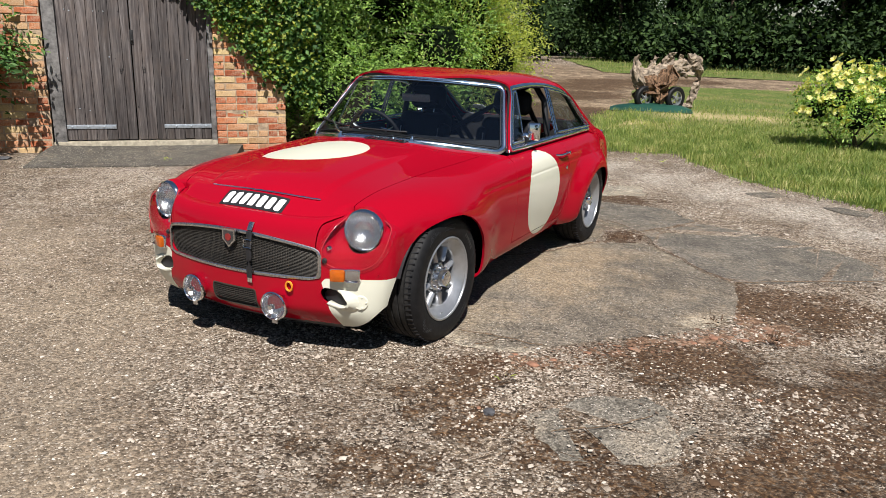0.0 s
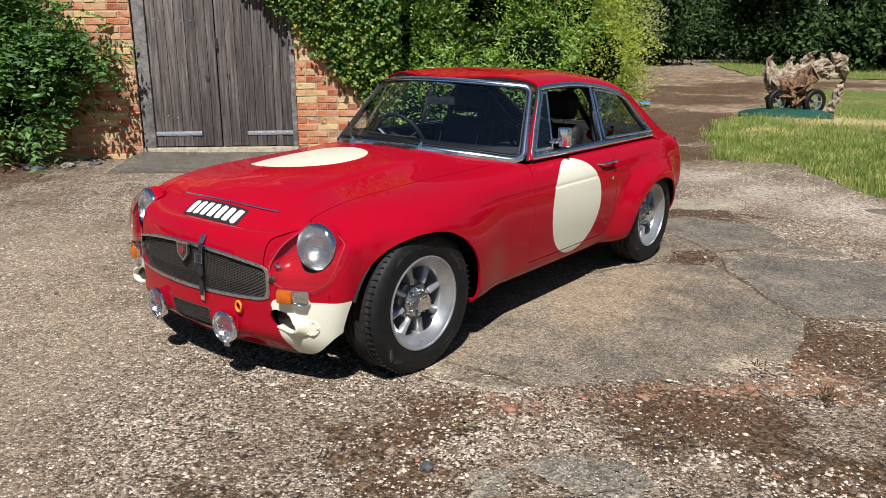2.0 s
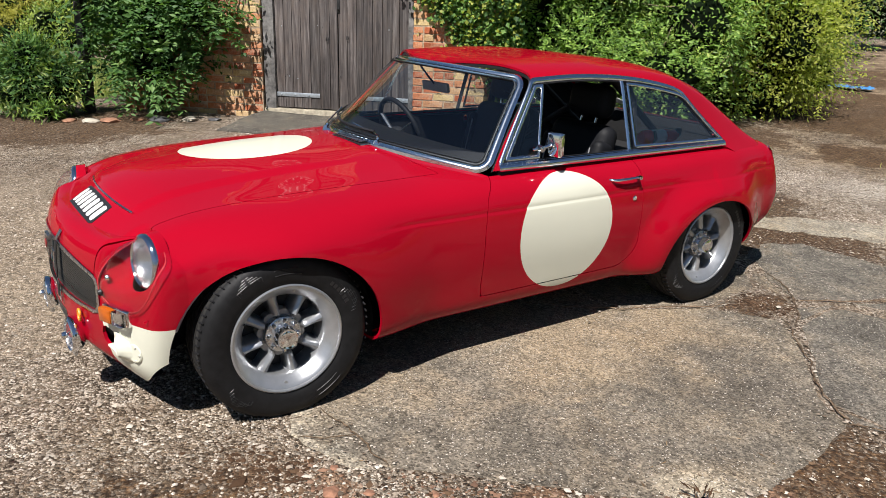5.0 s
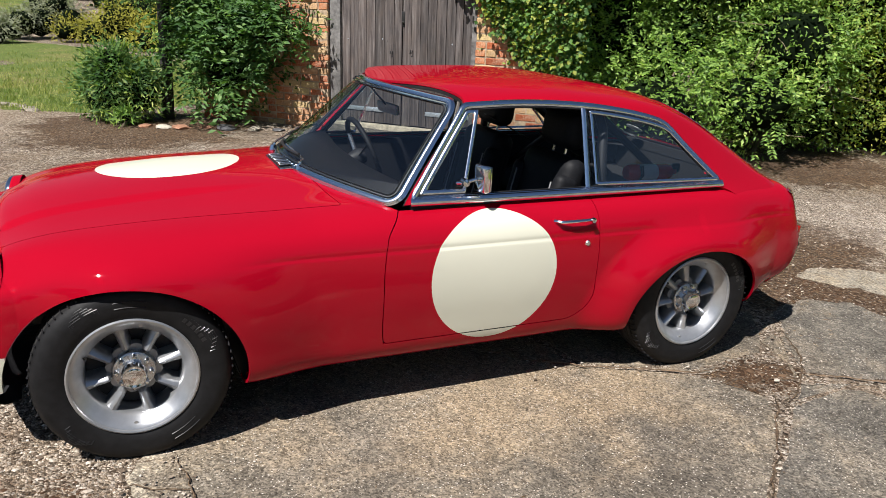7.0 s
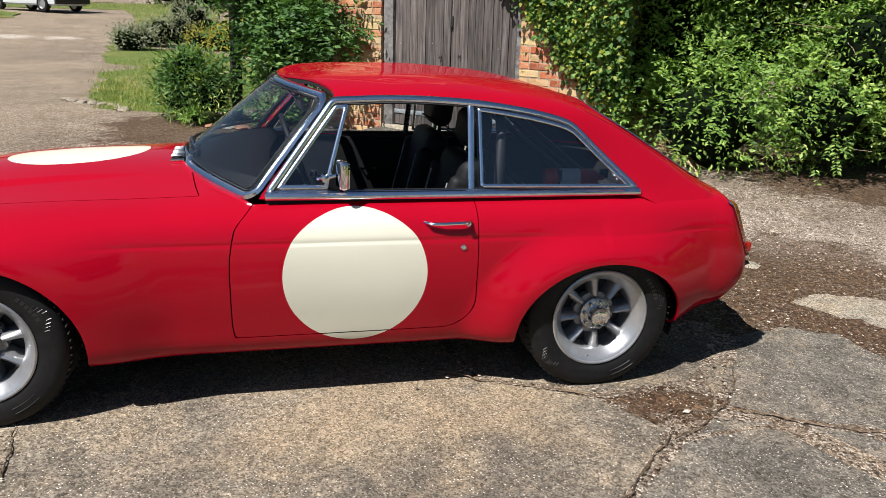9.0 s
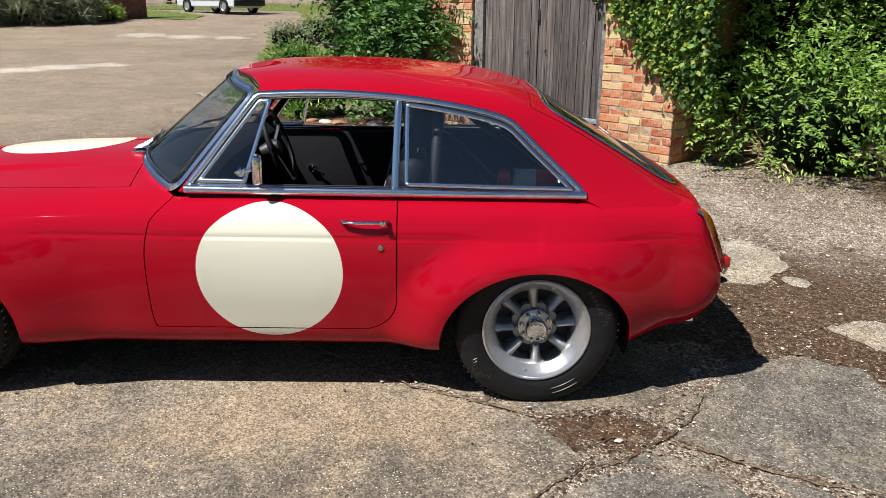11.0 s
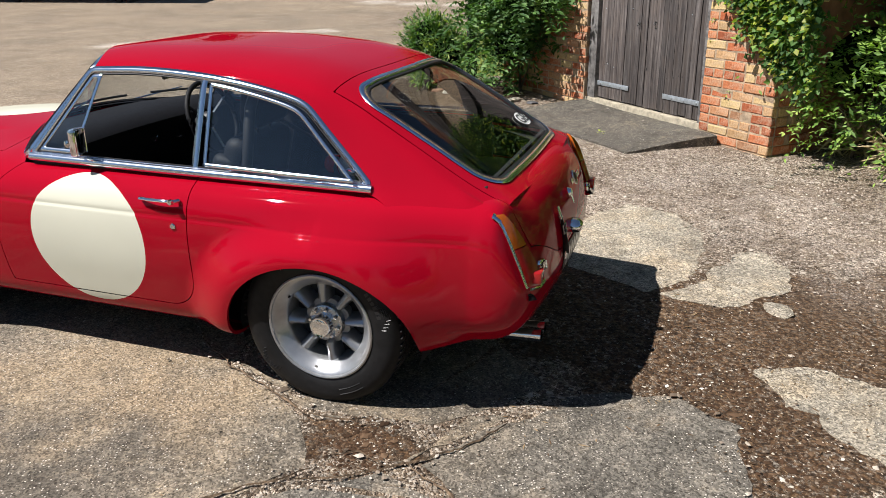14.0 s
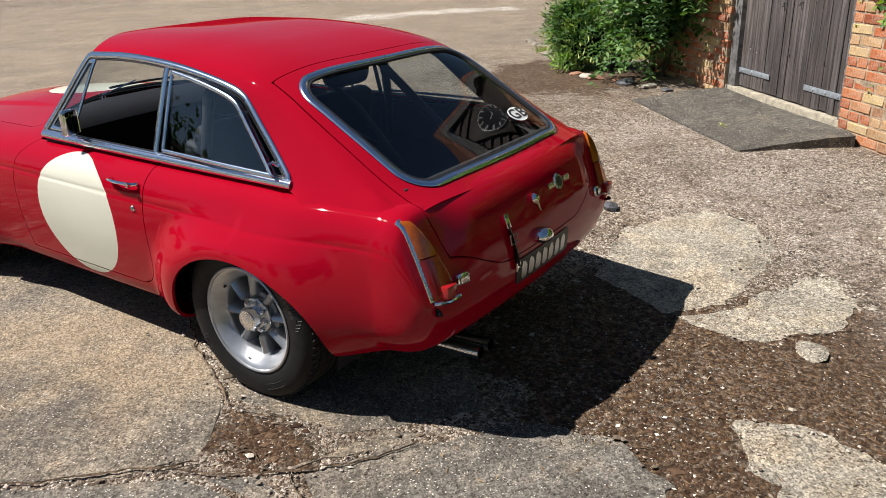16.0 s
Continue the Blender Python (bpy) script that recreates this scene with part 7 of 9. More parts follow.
# roof slopes and the verge boards that edge them
for k, ((xa, za), (xb, zb)) in enumerate(((EAVE_L, APEX), (APEX, (1.20, 3.42)), ((1.20, 3.42), EAVE_R))):
    for nm, y0, y1, up, thick, mt in (("barn_roof", -.12, 4.7, .03, .09, ROOFT), ("verge_board", -.125, -.09, -.17, .17, POST)):
        bm = bmesh.new()
        vs = [bm.verts.new((xx, yy, zz + up + dz)) for dz in (0, thick) for yy in (y0, y1) for xx, zz in ((xa, za), (xb, zb))]
        for q in ((0, 1, 3, 2), (4, 6, 7, 5), (0, 4, 5, 1), (2, 3, 7, 6), (0, 2, 6, 4), (1, 5, 7, 3)):
            bm.faces.new([vs[j] for j in q])
        part(nm, bm, mt, wall, "", False)
box("gable_backing", (2.0, .02, 1.3), (.10, .0, 3.55), MORTAR, wall, None, 0)
# clock on the gable
clock = empty("wall_clock", WALL_M @ pose(.30, -.10, 3.78), "square black clock with pale numerals on the gable", "clock")
box("clock_board", (.66, .05, .66), (0, 0, 0), TARRED, clock, None, .008, "dark square board")
part("dial", lathe_bm(bmesh.new(), [(.001, -.034), (.27, -.034), (.285, -.040), (.295, -.034), (.295, -.02)], 48, "Y"), BLACK, clock, "black round dial")
for k in range(12):
    mk = box("numeral_bar", (.030, .006, .062), (0, -.037, 0), WHITE, clock, None, .002)
    mk.matrix_basis = Matrix.Rotation(k * math.pi / 6, 4, "Y") @ Matrix.Translation((0, 0, .225))
part("dial_ring", lathe_bm(bmesh.new(), [(.262, -.036), (.272, -.041), (.280, -.036)], 48, "Y", True), WHITE, clock)
for nm, ln, an in (("hour_hand", .12, 1.15), ("minute_hand", .19, -1.3)):
    hd = box(nm, (.014, .005, ln), (0, -.045, ln / 2 - .02), WHITE, clock, None, .001)
    hd.matrix_basis = Matrix.Rotation(an, 4, "Y")
rnd = random.Random(5)
brick_me = {}


def brick_mesh(width):
    k = rnd.randrange(4)
    L = (width, k)
    if L not in brick_me:
        bm = bmesh.new()
        box_bm(bm, (width, .05, .065), (0, 0, 0), None, .006, 1)
        for q in bm.verts:
            q.co += Vector((noise.noise(q.co * 60 + Vector((k * 7, 0, 0))) * .007, noise.noise(q.co * 45 + Vector((0, k * 5, 0))) * .007, noise.noise(q.co * 60 + Vector((0, 0, k * 9))) * .008))
        me = bpy.data.meshes.new("brick")
        bm.to_mesh(me)
        bm.free()
        me.materials.append(BRICK)
        brick_me[L] = me
    return brick_me[L]


rest_bm = []
for x0, x1 in ((WALL_L, OPEN_L), (OPEN_R, WALL_R)):
    for row in range(40):
        z = BASE + .04 + row * .0755
        if z > WALL_H - .04:
            break
        x = x0 + (0 if row % 2 else -.112)
        heads = row % 5 == 3
        while x < x1 - .02:
            L = .103 if heads else .215
            a, c = max(x, x0), min(x + L, x1)
            if c - a > .03:
                wdt = round(c - a, 3)
                near = z < 2.05 and (x0 > 0 or x > -1.15)
                place = ((a + c) / 2 + rnd.uniform(-.002, .002), -.0395 + rnd.uniform(-.004, .004), z + rnd.uniform(-.002, .002))
                if near:
                    ob = new("brick", brick_mesh(wdt))
                    ob.parent = wall
                    ob.location = place
                    ob.rotation_euler = (rnd.uniform(-.012, .012), rnd.uniform(-.01, .01), rnd.uniform(-.008, .008))
                else:
                    rest_bm.append((place, wdt))
            x += L + .0105
bm = bmesh.new()
cube_v = [(sx, sy, sz) for sx in (-.5, .5) for sy in (-.5, .5) for sz in (-.5, .5)]
cube_f = [(0, 1, 3, 2), (4, 6, 7, 5), (0, 4, 5, 1), (2, 3, 7, 6), (0, 2, 6, 4), (1, 5, 7, 3)]
V, F = [], []
for (p, L) in rest_bm:
    o = len(V)
    V += [(p[0] + a * L, p[1] + b * .05, p[2] + c * .065) for a, b, c in cube_v]
    F += [tuple(o + k for k in f) for f in cube_f]
bm.free()
me = bpy.data.meshes.new("upper_bricks")
me.from_pydata(V, [], F)
tagged(obj("upper_bricks", me, BRICK, wall), kind="stuff")
# returning end bricks at the corner
for row in range(26):
    z = BASE + .04 + row * .0755
    for k, L in enumerate((.215, .103) if row % 2 else (.103, .215)):
        ob = new("brick", brick_mesh(L))
        ob.parent = wall
        ob.matrix_basis = pose(WALL_R - .020, .03 + (0 if k == 0 else .16) + L / 2 - .03, z, 0, 0, 90)

# doors
door = empty("door_1", WALL_M, "weathered grey double plank doors with strap hinges", "door", "", "structure")
DB, DT = .225, 2.55
box("door_post", (.125, .12, DT - .17), (OPEN_L + .070, .03, (DT + .17) / 2 + .01), POST, door, None, .006)
box("door_post", (.058, .12, DT - .17), (OPEN_R - .032, .03, (DT + .17) / 2 + .01), POST, door, None, .006)
box("lintel", (OPEN_R - OPEN_L, .14, .14), ((OPEN_L + OPEN_R) / 2, .04, DT + .06), PLANK, door, None, .006)
box("threshold", (OPEN_R - OPEN_L, .16, .16), ((OPEN_L + OPEN_R) / 2, .03, .140), SILL, door, None, .008)
left, right = OPEN_L + .132, OPEN_R - .065
mid = .80
for l0, l1, n in ((left, mid - .004, 7), (mid + .004, right, 8)):
    leaf = group("door_leaf", door, "grey weathered plank leaf")
    cuts = [l0 + (l1 - l0) * (k + (0 if k in (0, n) else rnd.uniform(-.12, .12))) / n for k in range(n + 1)]
    for k in range(n):
        w = cuts[k + 1] - cuts[k] - .004
        pl = box("plank", (w, .024, DT - DB - rnd.uniform(0, .012)), (0, 0, 0), PLANK, leaf, None, .003)
        pl.location = ((cuts[k] + cuts[k + 1]) / 2, .022 + rnd.uniform(-.003, .003), (DB + DT) / 2 + rnd.uniform(0, .006))
    box("ledge", (l1 - l0 - .08, .03, .12), ((l0 + l1) / 2, .052, .55), PLANK, leaf, None, .003)
    box("backing", (l1 - l0 - .01, .006, DT - DB - .02), ((l0 + l1) / 2, .042, (DB + DT) / 2), IRON, leaf, None, 0)
for x0, x1, s in ((left - .035, left + .50, 1), (right + .035, right - .50, -1)):
    hg = box("strap_hinge", (abs(x1 - x0), .008, .045), ((x0 + x1) / 2, .004, .375), GALV, door, None, .003, "galvanised strap hinge")
    box("hinge_plate", (.045, .03, .16), (x0, -.010, .36), GALV, hg, None, .004)
    part("hinge_pin", lathe_bm(bmesh.new(), [(.001, .06), (.012, .055), (.012, -.055), (.001, -.06)], 12, "Z"), GALV, hg).location = (x0 + s * .02, -.012, .375)
    for k in range(3):
        part("bolt", lathe_bm(bmesh.new(), [(.001, -.008), (.011, -.005), (.013, 0)], 10, "Y"), GALV, hg).location = (x0 + s * (.09 + .16 * k), 0.0, .375)
box("lock_plate", (.035, .006, .15), (mid + .01, .006, 1.33), IRON, door, None, .002)
part("key_knob", lathe_bm(bmesh.new(), [(.001, -.02), (.012, -.016), (.009, 0)], 12, "Y"), IRON, door).location = (mid + .012, .004, 1.30)
for k, (xx, zz) in enumerate(((mid - .12, .98), (mid + .11, 1.0))):
    tube("staple", [(xx - .012, .006, zz + .02), (xx - .01, -.012, zz - .01), (xx + .01, -.012, zz - .01), (xx + .012, .006, zz + .02)], .004, IRON, door, 6)
rn = random.Random(8)
for k in range(26):
    part("nail", lathe_bm(bmesh.new(), [(.001, -.003), (.006, -.001), (.006, .002)], 6, "Y"), GALV if k % 3 == 0 else IRON, door).location = (rn.uniform(left + .05, right - .05), .008, rn.choice((.55, .58, 1.1, 1.6)) + rn.uniform(-.02, .02))

# ---------- plants ----------
LEAF_DARK = rand_mat("leaf_dark", [(0, (0.012, 0.032, 0.010)), (.4, (0.042, 0.098, 0.026)), (.75, (0.105, 0.205, 0.050)), (1, (0.23, 0.35, 0.10))], .56, .28, .28)
LEAF_MID = rand_mat("leaf_mid", [(0, (0.022, 0.050, 0.010)), (.4, (0.095, 0.155, 0.030)), (.75, (0.27, 0.35, 0.070)), (1, (0.52, 0.57, 0.15))], .45, .30, .45)
LEAF_GREEN = rand_mat("leaf_green", [(0, (0.016, 0.040, 0.009)), (.35, (0.085, 0.170, 0.036)), (.7, (0.23, 0.37, 0.076)), (1, (0.46, 0.58, 0.16))], .5, .32, .35)
LEAF_PIN = rand_mat("leaf_pinnate", [(0, (0.014, 0.038, 0.012)), (.4, (0.043, 0.105, 0.028)), (.75, (0.095, 0.19, 0.048)), (1, (0.21, 0.33, 0.10))], .55, .25, .3)
LEAF_LIME = rand_mat("leaf_lime", [(0, (0.075, 0.125, 0.016)), (.45, (0.24, 0.30, 0.05)), (1, (0.56, 0.55, 0.13))], .5, .5, .4)
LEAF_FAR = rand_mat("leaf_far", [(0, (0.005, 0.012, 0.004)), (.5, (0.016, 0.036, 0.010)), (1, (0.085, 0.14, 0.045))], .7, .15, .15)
LEAF_GREY = rand_mat("leaf_grey", [(0, (.10, .12, .075)), (.5, (.19, .21, .14)), (1, (.30, .31, .22))], .7, .2, .3)
LEAF_YELLOW = rand_mat("leaf_yellow", [(0, (.14, .14, .02)), (.5, (.26, .25, .035)), (1, (.38, .35, .06))], .6, .2, .3)
# near-black colour stands for the shade deep between the leaves
CORE = simple("foliage_gap_shade", (.004, .008, .003), .95, 0, .5, 6, 0, 0, .05)
TWIG = simple("dry_twig", (.30, .23, .16), .9, 0, .3, 20)
BARK = simple("bark", (.10, .075, .05), .9, 0, .4, 20, .5)
PETAL = rand_mat("petal", [(0, (.70, .58, .16)), (.5, (.80, .72, .32)), (1, (.85, .82, .58))], .6, .3, .3)


def leaf_mesh(name, pos, out, size, mat, parent, rng, aspect=.45, droop=.2, label=""):
    """Many folded leaves: two triangles each, tip pointing mostly outward."""
    n = len(pos)
    d = out + rng.normal(0, .75, (n, 3))
    d[:, 2] -= droop
    d /= np.linalg.norm(d, axis=1, keepdims=True)
    up = rng.normal(0, .5, (n, 3)) + np.array([.05, -.55, .85]) + out * .5
    side = np.cross(d, up)
    side /= np.maximum(np.linalg.norm(side, axis=1, keepdims=True), 1e-6)
    nor = np.cross(side, d)
    L = size * rng.uniform(.6, 1.35, (n, 1))
    w = L * aspect * rng.uniform(.8, 1.2, (n, 1))
    base, tip = pos, pos + d * L
    a = pos + d * L * .45 + side * w * .5 + nor * w * .22
    b = pos + d * L * .45 - side * w * .5 + nor * w * .22
    V = np.stack([base, a, tip, b], 1).reshape(-1, 3)
    i = np.arange(n) * 4
    F = np.concatenate([np.stack([i, i + 1, i + 2], 1), np.stack([i, i + 2, i + 3], 1)])
    me = bpy.data.meshes.new(name)
    me.vertices.add(len(V))
    me.vertices.foreach_set("co", V.ravel())
    me.loops.add(len(F) * 3)
    me.loops.foreach_set("vertex_index", F.ravel().astype(np.int32))
    me.polygons.add(len(F))
    me.polygons.foreach_set("loop_start", np.arange(len(F), dtype=np.int32) * 3)
    me.update(calc_edges=True)
    me.validate()
    return obj(name, me, mat, parent, label)


def sprays(lobes, count, rng, clump=14, spread=.11):
    """Points in clumps on the outside of the lobes (x, y, z, rx, ry, rz), thinner inside."""
    w = np.array([l[3] * l[4] + l[4] * l[5] + l[3] * l[5] for l in lobes])
    k = rng.choice(len(lobes), count // clump, p=w / w.sum())
    L = np.array(lobes)[k]
    d = rng.normal(0, 1, (len(k), 3))
    d[:, 2] = np.abs(d[:, 2]) * np.where(rng.uniform(0, 1, len(k)) < .72, 1, -1)
    d /= np.linalg.norm(d, axis=1, keepdims=True)
    r = 1 - .48 * rng.uniform(0, 1, (len(k), 1)) ** 1.7 + .14 * rng.normal(0, 1, (len(k), 1)) * (rng.uniform(0, 1, (len(k), 1)) < .35)
    c = L[:, :3] + d * L[:, 3:] * r
    out = np.repeat(d, clump, 0)
    pos = np.repeat(c, clump, 0) + rng.normal(0, spread, (len(k) * clump, 3))
    return pos, out


def shrub(name, x, y, lobes, count, size, mat, label, category="shrub", clump=14, spread=.11, stems=5, seed=1, aspect=.45, extra=None, group_name="", core=.72):
    rng = np.random.default_rng(seed)
    z0 = float(gz(x, y))
    root = empty(name, pose(x, y, z0), label, category, group_name)
    pos, out = sprays(lobes, count, rng, clump, spread)
    ok = pos[:, 2] > .03
    leaf_mesh("crown", pos[ok], out[ok], size, mat, root, rng, aspect)
    if extra:
        emat, frac, esize = extra
        pos, out = sprays(lobes, int(count * frac), rng, clump, spread * .8)
        ok = (pos[:, 2] > .08)
        leaf_mesh("fresh_growth", pos[ok] + out[ok] * .05, out[ok], esize, emat, root, rng, aspect, 0)
    rn = random.Random(seed)
    # solid cores block the view through and paint the dark gaps
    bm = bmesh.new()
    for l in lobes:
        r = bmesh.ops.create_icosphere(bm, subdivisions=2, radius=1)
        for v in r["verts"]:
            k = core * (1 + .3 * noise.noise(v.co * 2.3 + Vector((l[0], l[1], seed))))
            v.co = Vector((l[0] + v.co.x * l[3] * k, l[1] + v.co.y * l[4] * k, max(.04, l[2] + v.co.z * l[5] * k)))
    part("gap_shade_core", bm, CORE, root)
    for k in range(stems):
        l = lobes[k % len(lobes)]
        a = Vector((rn.uniform(-.15, .15), rn.uniform(-.15, .15), -.05))
        b = Vector((l[0] + rn.uniform(-.3, .3) * l[3], l[1] + rn.uniform(-.3, .3) * l[4], l[2] + rn.uniform(0, .5) * l[5]))
        m1 = a.lerp(b, .5) + Vector((rn.uniform(-.1, .1), rn.uniform(-.1, .1), .08))
        tube("stem", [a, a.lerp(m1, .5), m1, m1.lerp(b, .6), b], .028 if l[5] > .5 else .014, BARK, root, 6, False, 1, "", .008)
    return root


def pinnate_leaves(lobes, n, mat, parent, seed, length=.082, clump=4):
    """Leaflets in pairs along drooping stalks."""
    rng = np.random.default_rng(seed)
    pos, out = sprays(lobes, n, rng, clump, .10)
    d = out + rng.normal(0, .6, out.shape)
    d /= np.linalg.norm(d, axis=1, keepdims=True)
    sd = np.cross(d, [0, 0, 1.0]) + 1e-3
    sd /= np.linalg.norm(sd, axis=1, keepdims=True)
    lp, ld = [], []
    for k in range(6):
        f = .05 + length * .55 * k
        for s in (-1, 1):
            lp.append(pos + d * f + np.array([0, 0, -1.0]) * f * f * 1.6)
            ld.append(sd * s * 1.5 + d * .9 + np.array([0, 0, -.25]))
    lp, ld = np.concatenate(lp), np.concatenate(ld)
    ok = lp[:, 2] > .03
    leaf_mesh("pinnate_leaves", lp[ok], ld[ok] * 1.8, length, mat, parent, rng, .40, .1)


def lobes_for(rn, n, r, h, low=.35):
    out = []
    for k in range(n):
        a = rn.uniform(0, 6.28)
        q = r * rn.uniform(.15, .75)
        zz = h * (low + (1 - low) * k / max(1, n - 1)) * rn.uniform(.75, .95)
        s = r * rn.uniform(.45, .72)
        out.append((q * math.cos(a), q * math.sin(a), min(zz, h - s * .6), s, s, s * rn.uniform(.75, 1.05)))
    return out


# the shrub bank beside the track
BANK = [(-1.75, 10.35, 1.15, 3.1, LEAF_GREEN), (-.55, 11.2, 1.1, 3.0, LEAF_GREEN), (.05, 12.7, 1.15, 3.3, LEAF_LIME), (.05, 14.7, 1.25, 3.4, LEAF_MID), (-.1, 17.0, 1.4, 3.6, LEAF_MID), (-.3, 20.2, 1.8, 4.0, LEAF_MID), (.0, 24.5, 2.1, 4.4, LEAF_DARK), (.2, 30.0, 2.4, 4.8, LEAF_GREY)]
for i, (x, y, r, h, mt) in enumerate(BANK):
    rn = random.Random(20 + i)
    near = i < 4
    lb = lobes_for(rn, 10 if near else 8, r, h, .14)
    bank = shrub("bank_shrub", x, y, lb, (12000, 16000, 28000, 26000)[i] if near else 11000, .052 if near else .095, mt, ("dense mixed green shrub at the edge of the yard", "tall leafy shrub beside the earth track")[i > 3], "shrub", 12, .13 if near else .2, 7, 40 + i, .42, ((LEAF_GREEN, LEAF_MID, LEAF_LIME, LEAF_LIME)[i], (.3, .4, .55, .55)[i], .050) if near else (LEAF_LIME, .3, .09), "shrub bank", .56)
    if i < 3:
        pinnate_leaves(lb, (2600, 2000, 700)[i], (LEAF_GREEN, LEAF_GREEN, LEAF_LIME)[i], bank, 60 + i, .047)
    if 0 < i < 4:
        # bare twigs among the leaves
        bm = bmesh.new()
        for k in range(70):
            l = rn.choice(lb)
            a = Vector((rn.gauss(0, 1), rn.gauss(-.6, .6), rn.gauss(.1, .7))).normalized()
            p = Vector((l[0] + a.x * l[3] * .9, l[1] + a.y * l[4] * .9, max(.1, l[2] + a.z * l[5] * .9)))
            d = (a + Vector((rn.gauss(0, .7), rn.gauss(0, .5), rn.gauss(.1, .6)))).normalized() * rn.uniform(.15, .4)
            tube_bm(bm, [p, p + d * .5 + Vector((0, 0, rn.uniform(-.03, .03))), p + d], .004, 4, False, 1, .0015)
        tagged(part("twig_tangle", bm, TWIG, bank), kind="stuff")
# a low second line behind and the ivy trees above the wall end
for i, (x, y, r, h) in enumerate(((-2.3, 11.6, 1.3, 4.0), (-1.6, 13.6, 1.6, 4.6), (-1.9, 16.5, 1.9, 5.0))):
    shrub("bank_tree", x, y, lobes_for(random.Random(70 + i), 9, r, h, .25), 9000, .10, LEAF_DARK, "dark tall shrub behind the bank", "shrub", 12, .18, 4, 80 + i, .45, (LEAF_MID, .35, .09), "shrub bank", .58)

# ivy over the end of the wall
rng = np.random.default_rng(17)
n = 27000
ax, az = rng.uniform(.75, 2.8, n), rng.uniform(.45, 3.75, n)
edge = np.interp(ax, [.75, 1.25, 1.60, 1.85, 2.15, 2.38, 2.8], [2.45, 1.98, 1.62, 1.33, 1.0, .80, .60])
keep = (az > edge + rng.normal(0, .07, n)) & (az < 2.6 + .75 * (ax - .75) + rng.normal(0, .12, n))
ax, az = ax[keep], az[keep]
depth = -.06 - np.abs(rng.normal(0, .05, len(ax))) - .16 * smooth01(0, 1.0, az - np.interp(ax, [.75, 1.25, 1.60, 1.85, 2.15, 2.38, 2.8], [2.45, 1.98, 1.62, 1.33, 1.0, .80, .60])) * rng.uniform(0, 1, len(ax))
P3 = np.stack([ax, depth, az], 1)
ivy = empty("ivy", WALL_M, "dark glossy ivy hanging over the brick wall", "ivy")
leaf_mesh("leaves", P3, np.tile([0, -1, -.25], (len(P3), 1)), .050, LEAF_DARK, ivy, rng, .85, .35)
k2 = rng.uniform(0, 1, len(P3)) < .22
leaf_mesh("fresh_growth", P3[k2] + [0, -.03, 0], np.tile([0, -1, -.1], (int(k2.sum()), 1)), .045, LEAF_LIME, ivy, rng, .8, .3)
bm = bmesh.new()
for sx, sz, tx, tz in ((2.32, .85, 2.1, 2.2), (2.36, .8, 2.3, 2.6), (2.38, .75, 1.9, 2.5), (2.2, 1.1, 1.5, 2.4)):
    tube("ivy_stem", [Vector((sx, -.075, sz)).lerp(Vector((tx, -.075, tz)), f) + Vector((.05 * math.sin(7 * f + sx), 0, 0)) for f in np.linspace(0, 1, 9)], .014, BARK, ivy, 6, False, 1, "", .006)
bm.free()

# dark pinnate shrub before the wall's other end, with its prop post
lbL = [(.0, .0, 1.0, .58, .52, .45), (.36, .1, 1.10, .46, .42, .36), (-.3, -.15, 1.5, .55, .5, .45), (.05, -.1, .55, .52, .46, .42), (.62, .12, 1.0, .28, .26, .24), (-.55, -.05, 2.15, .6, .55, .5), (-.35, 0, 2.6, .55, .5, .4), (-.65, -.3, 1.95, .5, .45, .35), (-.95, -.45, 2.05, .4, .35, .25)]
wist = shrub("wisteria_shrub", -5.35, 7.85, lbL, 8500, .066, LEAF_DARK, "dark glossy pinnate shrub against the brick wall", "shrub", 16, .10, 7, 91, .36, None, "", .5)
pinnate_leaves(lbL, 1900, LEAF_PIN, wist, 92)
box("prop_post", (.10, .10, 2.5), (-5.98, 7.42, 1.27), simple("black_timber", (.035, .033, .033), .85, 0, .4, 20, .4), None, pose(0, 0, 0, 0, 2, 10), .008)
tagged(bpy.data.objects["prop_post"], "black weathered timber post beside the shrub", "post")
lbB = [(.12, .05, .40, .36, .34, .38), (.32, .14, .36, .28, .28, .32), (-.10, -.02, .32, .28, .28, .30), (.14, -.06, .6, .24, .22, .26)]
shrub("low_bush", -6.42, 6.95, lbB, 7000, .075, LEAF_PIN, "low dense feathery green bush", "bush", 12, .07, 6, 93, .24, (LEAF_MID, .3, .07))
STRAW = rand_mat("straw", [(0, (.22, .16, .08)), (.5, (.42, .33, .18)), (1, (.62, .52, .32))], .8)
for k, (x, y, r) in enumerate(((-2.38, 9.55, .20), (-2.15, 9.85, .22), (-1.75, 9.7, .16), (-1.3, 9.75, .14))):
    shrub("dry_grass", x, y, [(0, 0, .10, r, r, .14)], 330, .22, STRAW, "tuft of dry straw-coloured grass at the wall's foot", "grass", 8, .05, 1, 180 + k, .06, None, "dry grass", .2)
shrub("strap_plant", -5.95, 6.85, [(0, 0, .09, .11, .11, .09)], 200, .10, LEAF_GREEN, "small tuft of strap leaves", "plant", 10, .04, 2, 94, .16, None, "", .4)

# lawns
GRASS = rand_mat("grass_blade", [(0, (0.045, 0.095, 0.016)), (.4, (0.15, 0.215, 0.050)), (.75, (0.31, 0.34, 0.105)), (1, (0.58, 0.50, 0.26))], .6, .3, .3)


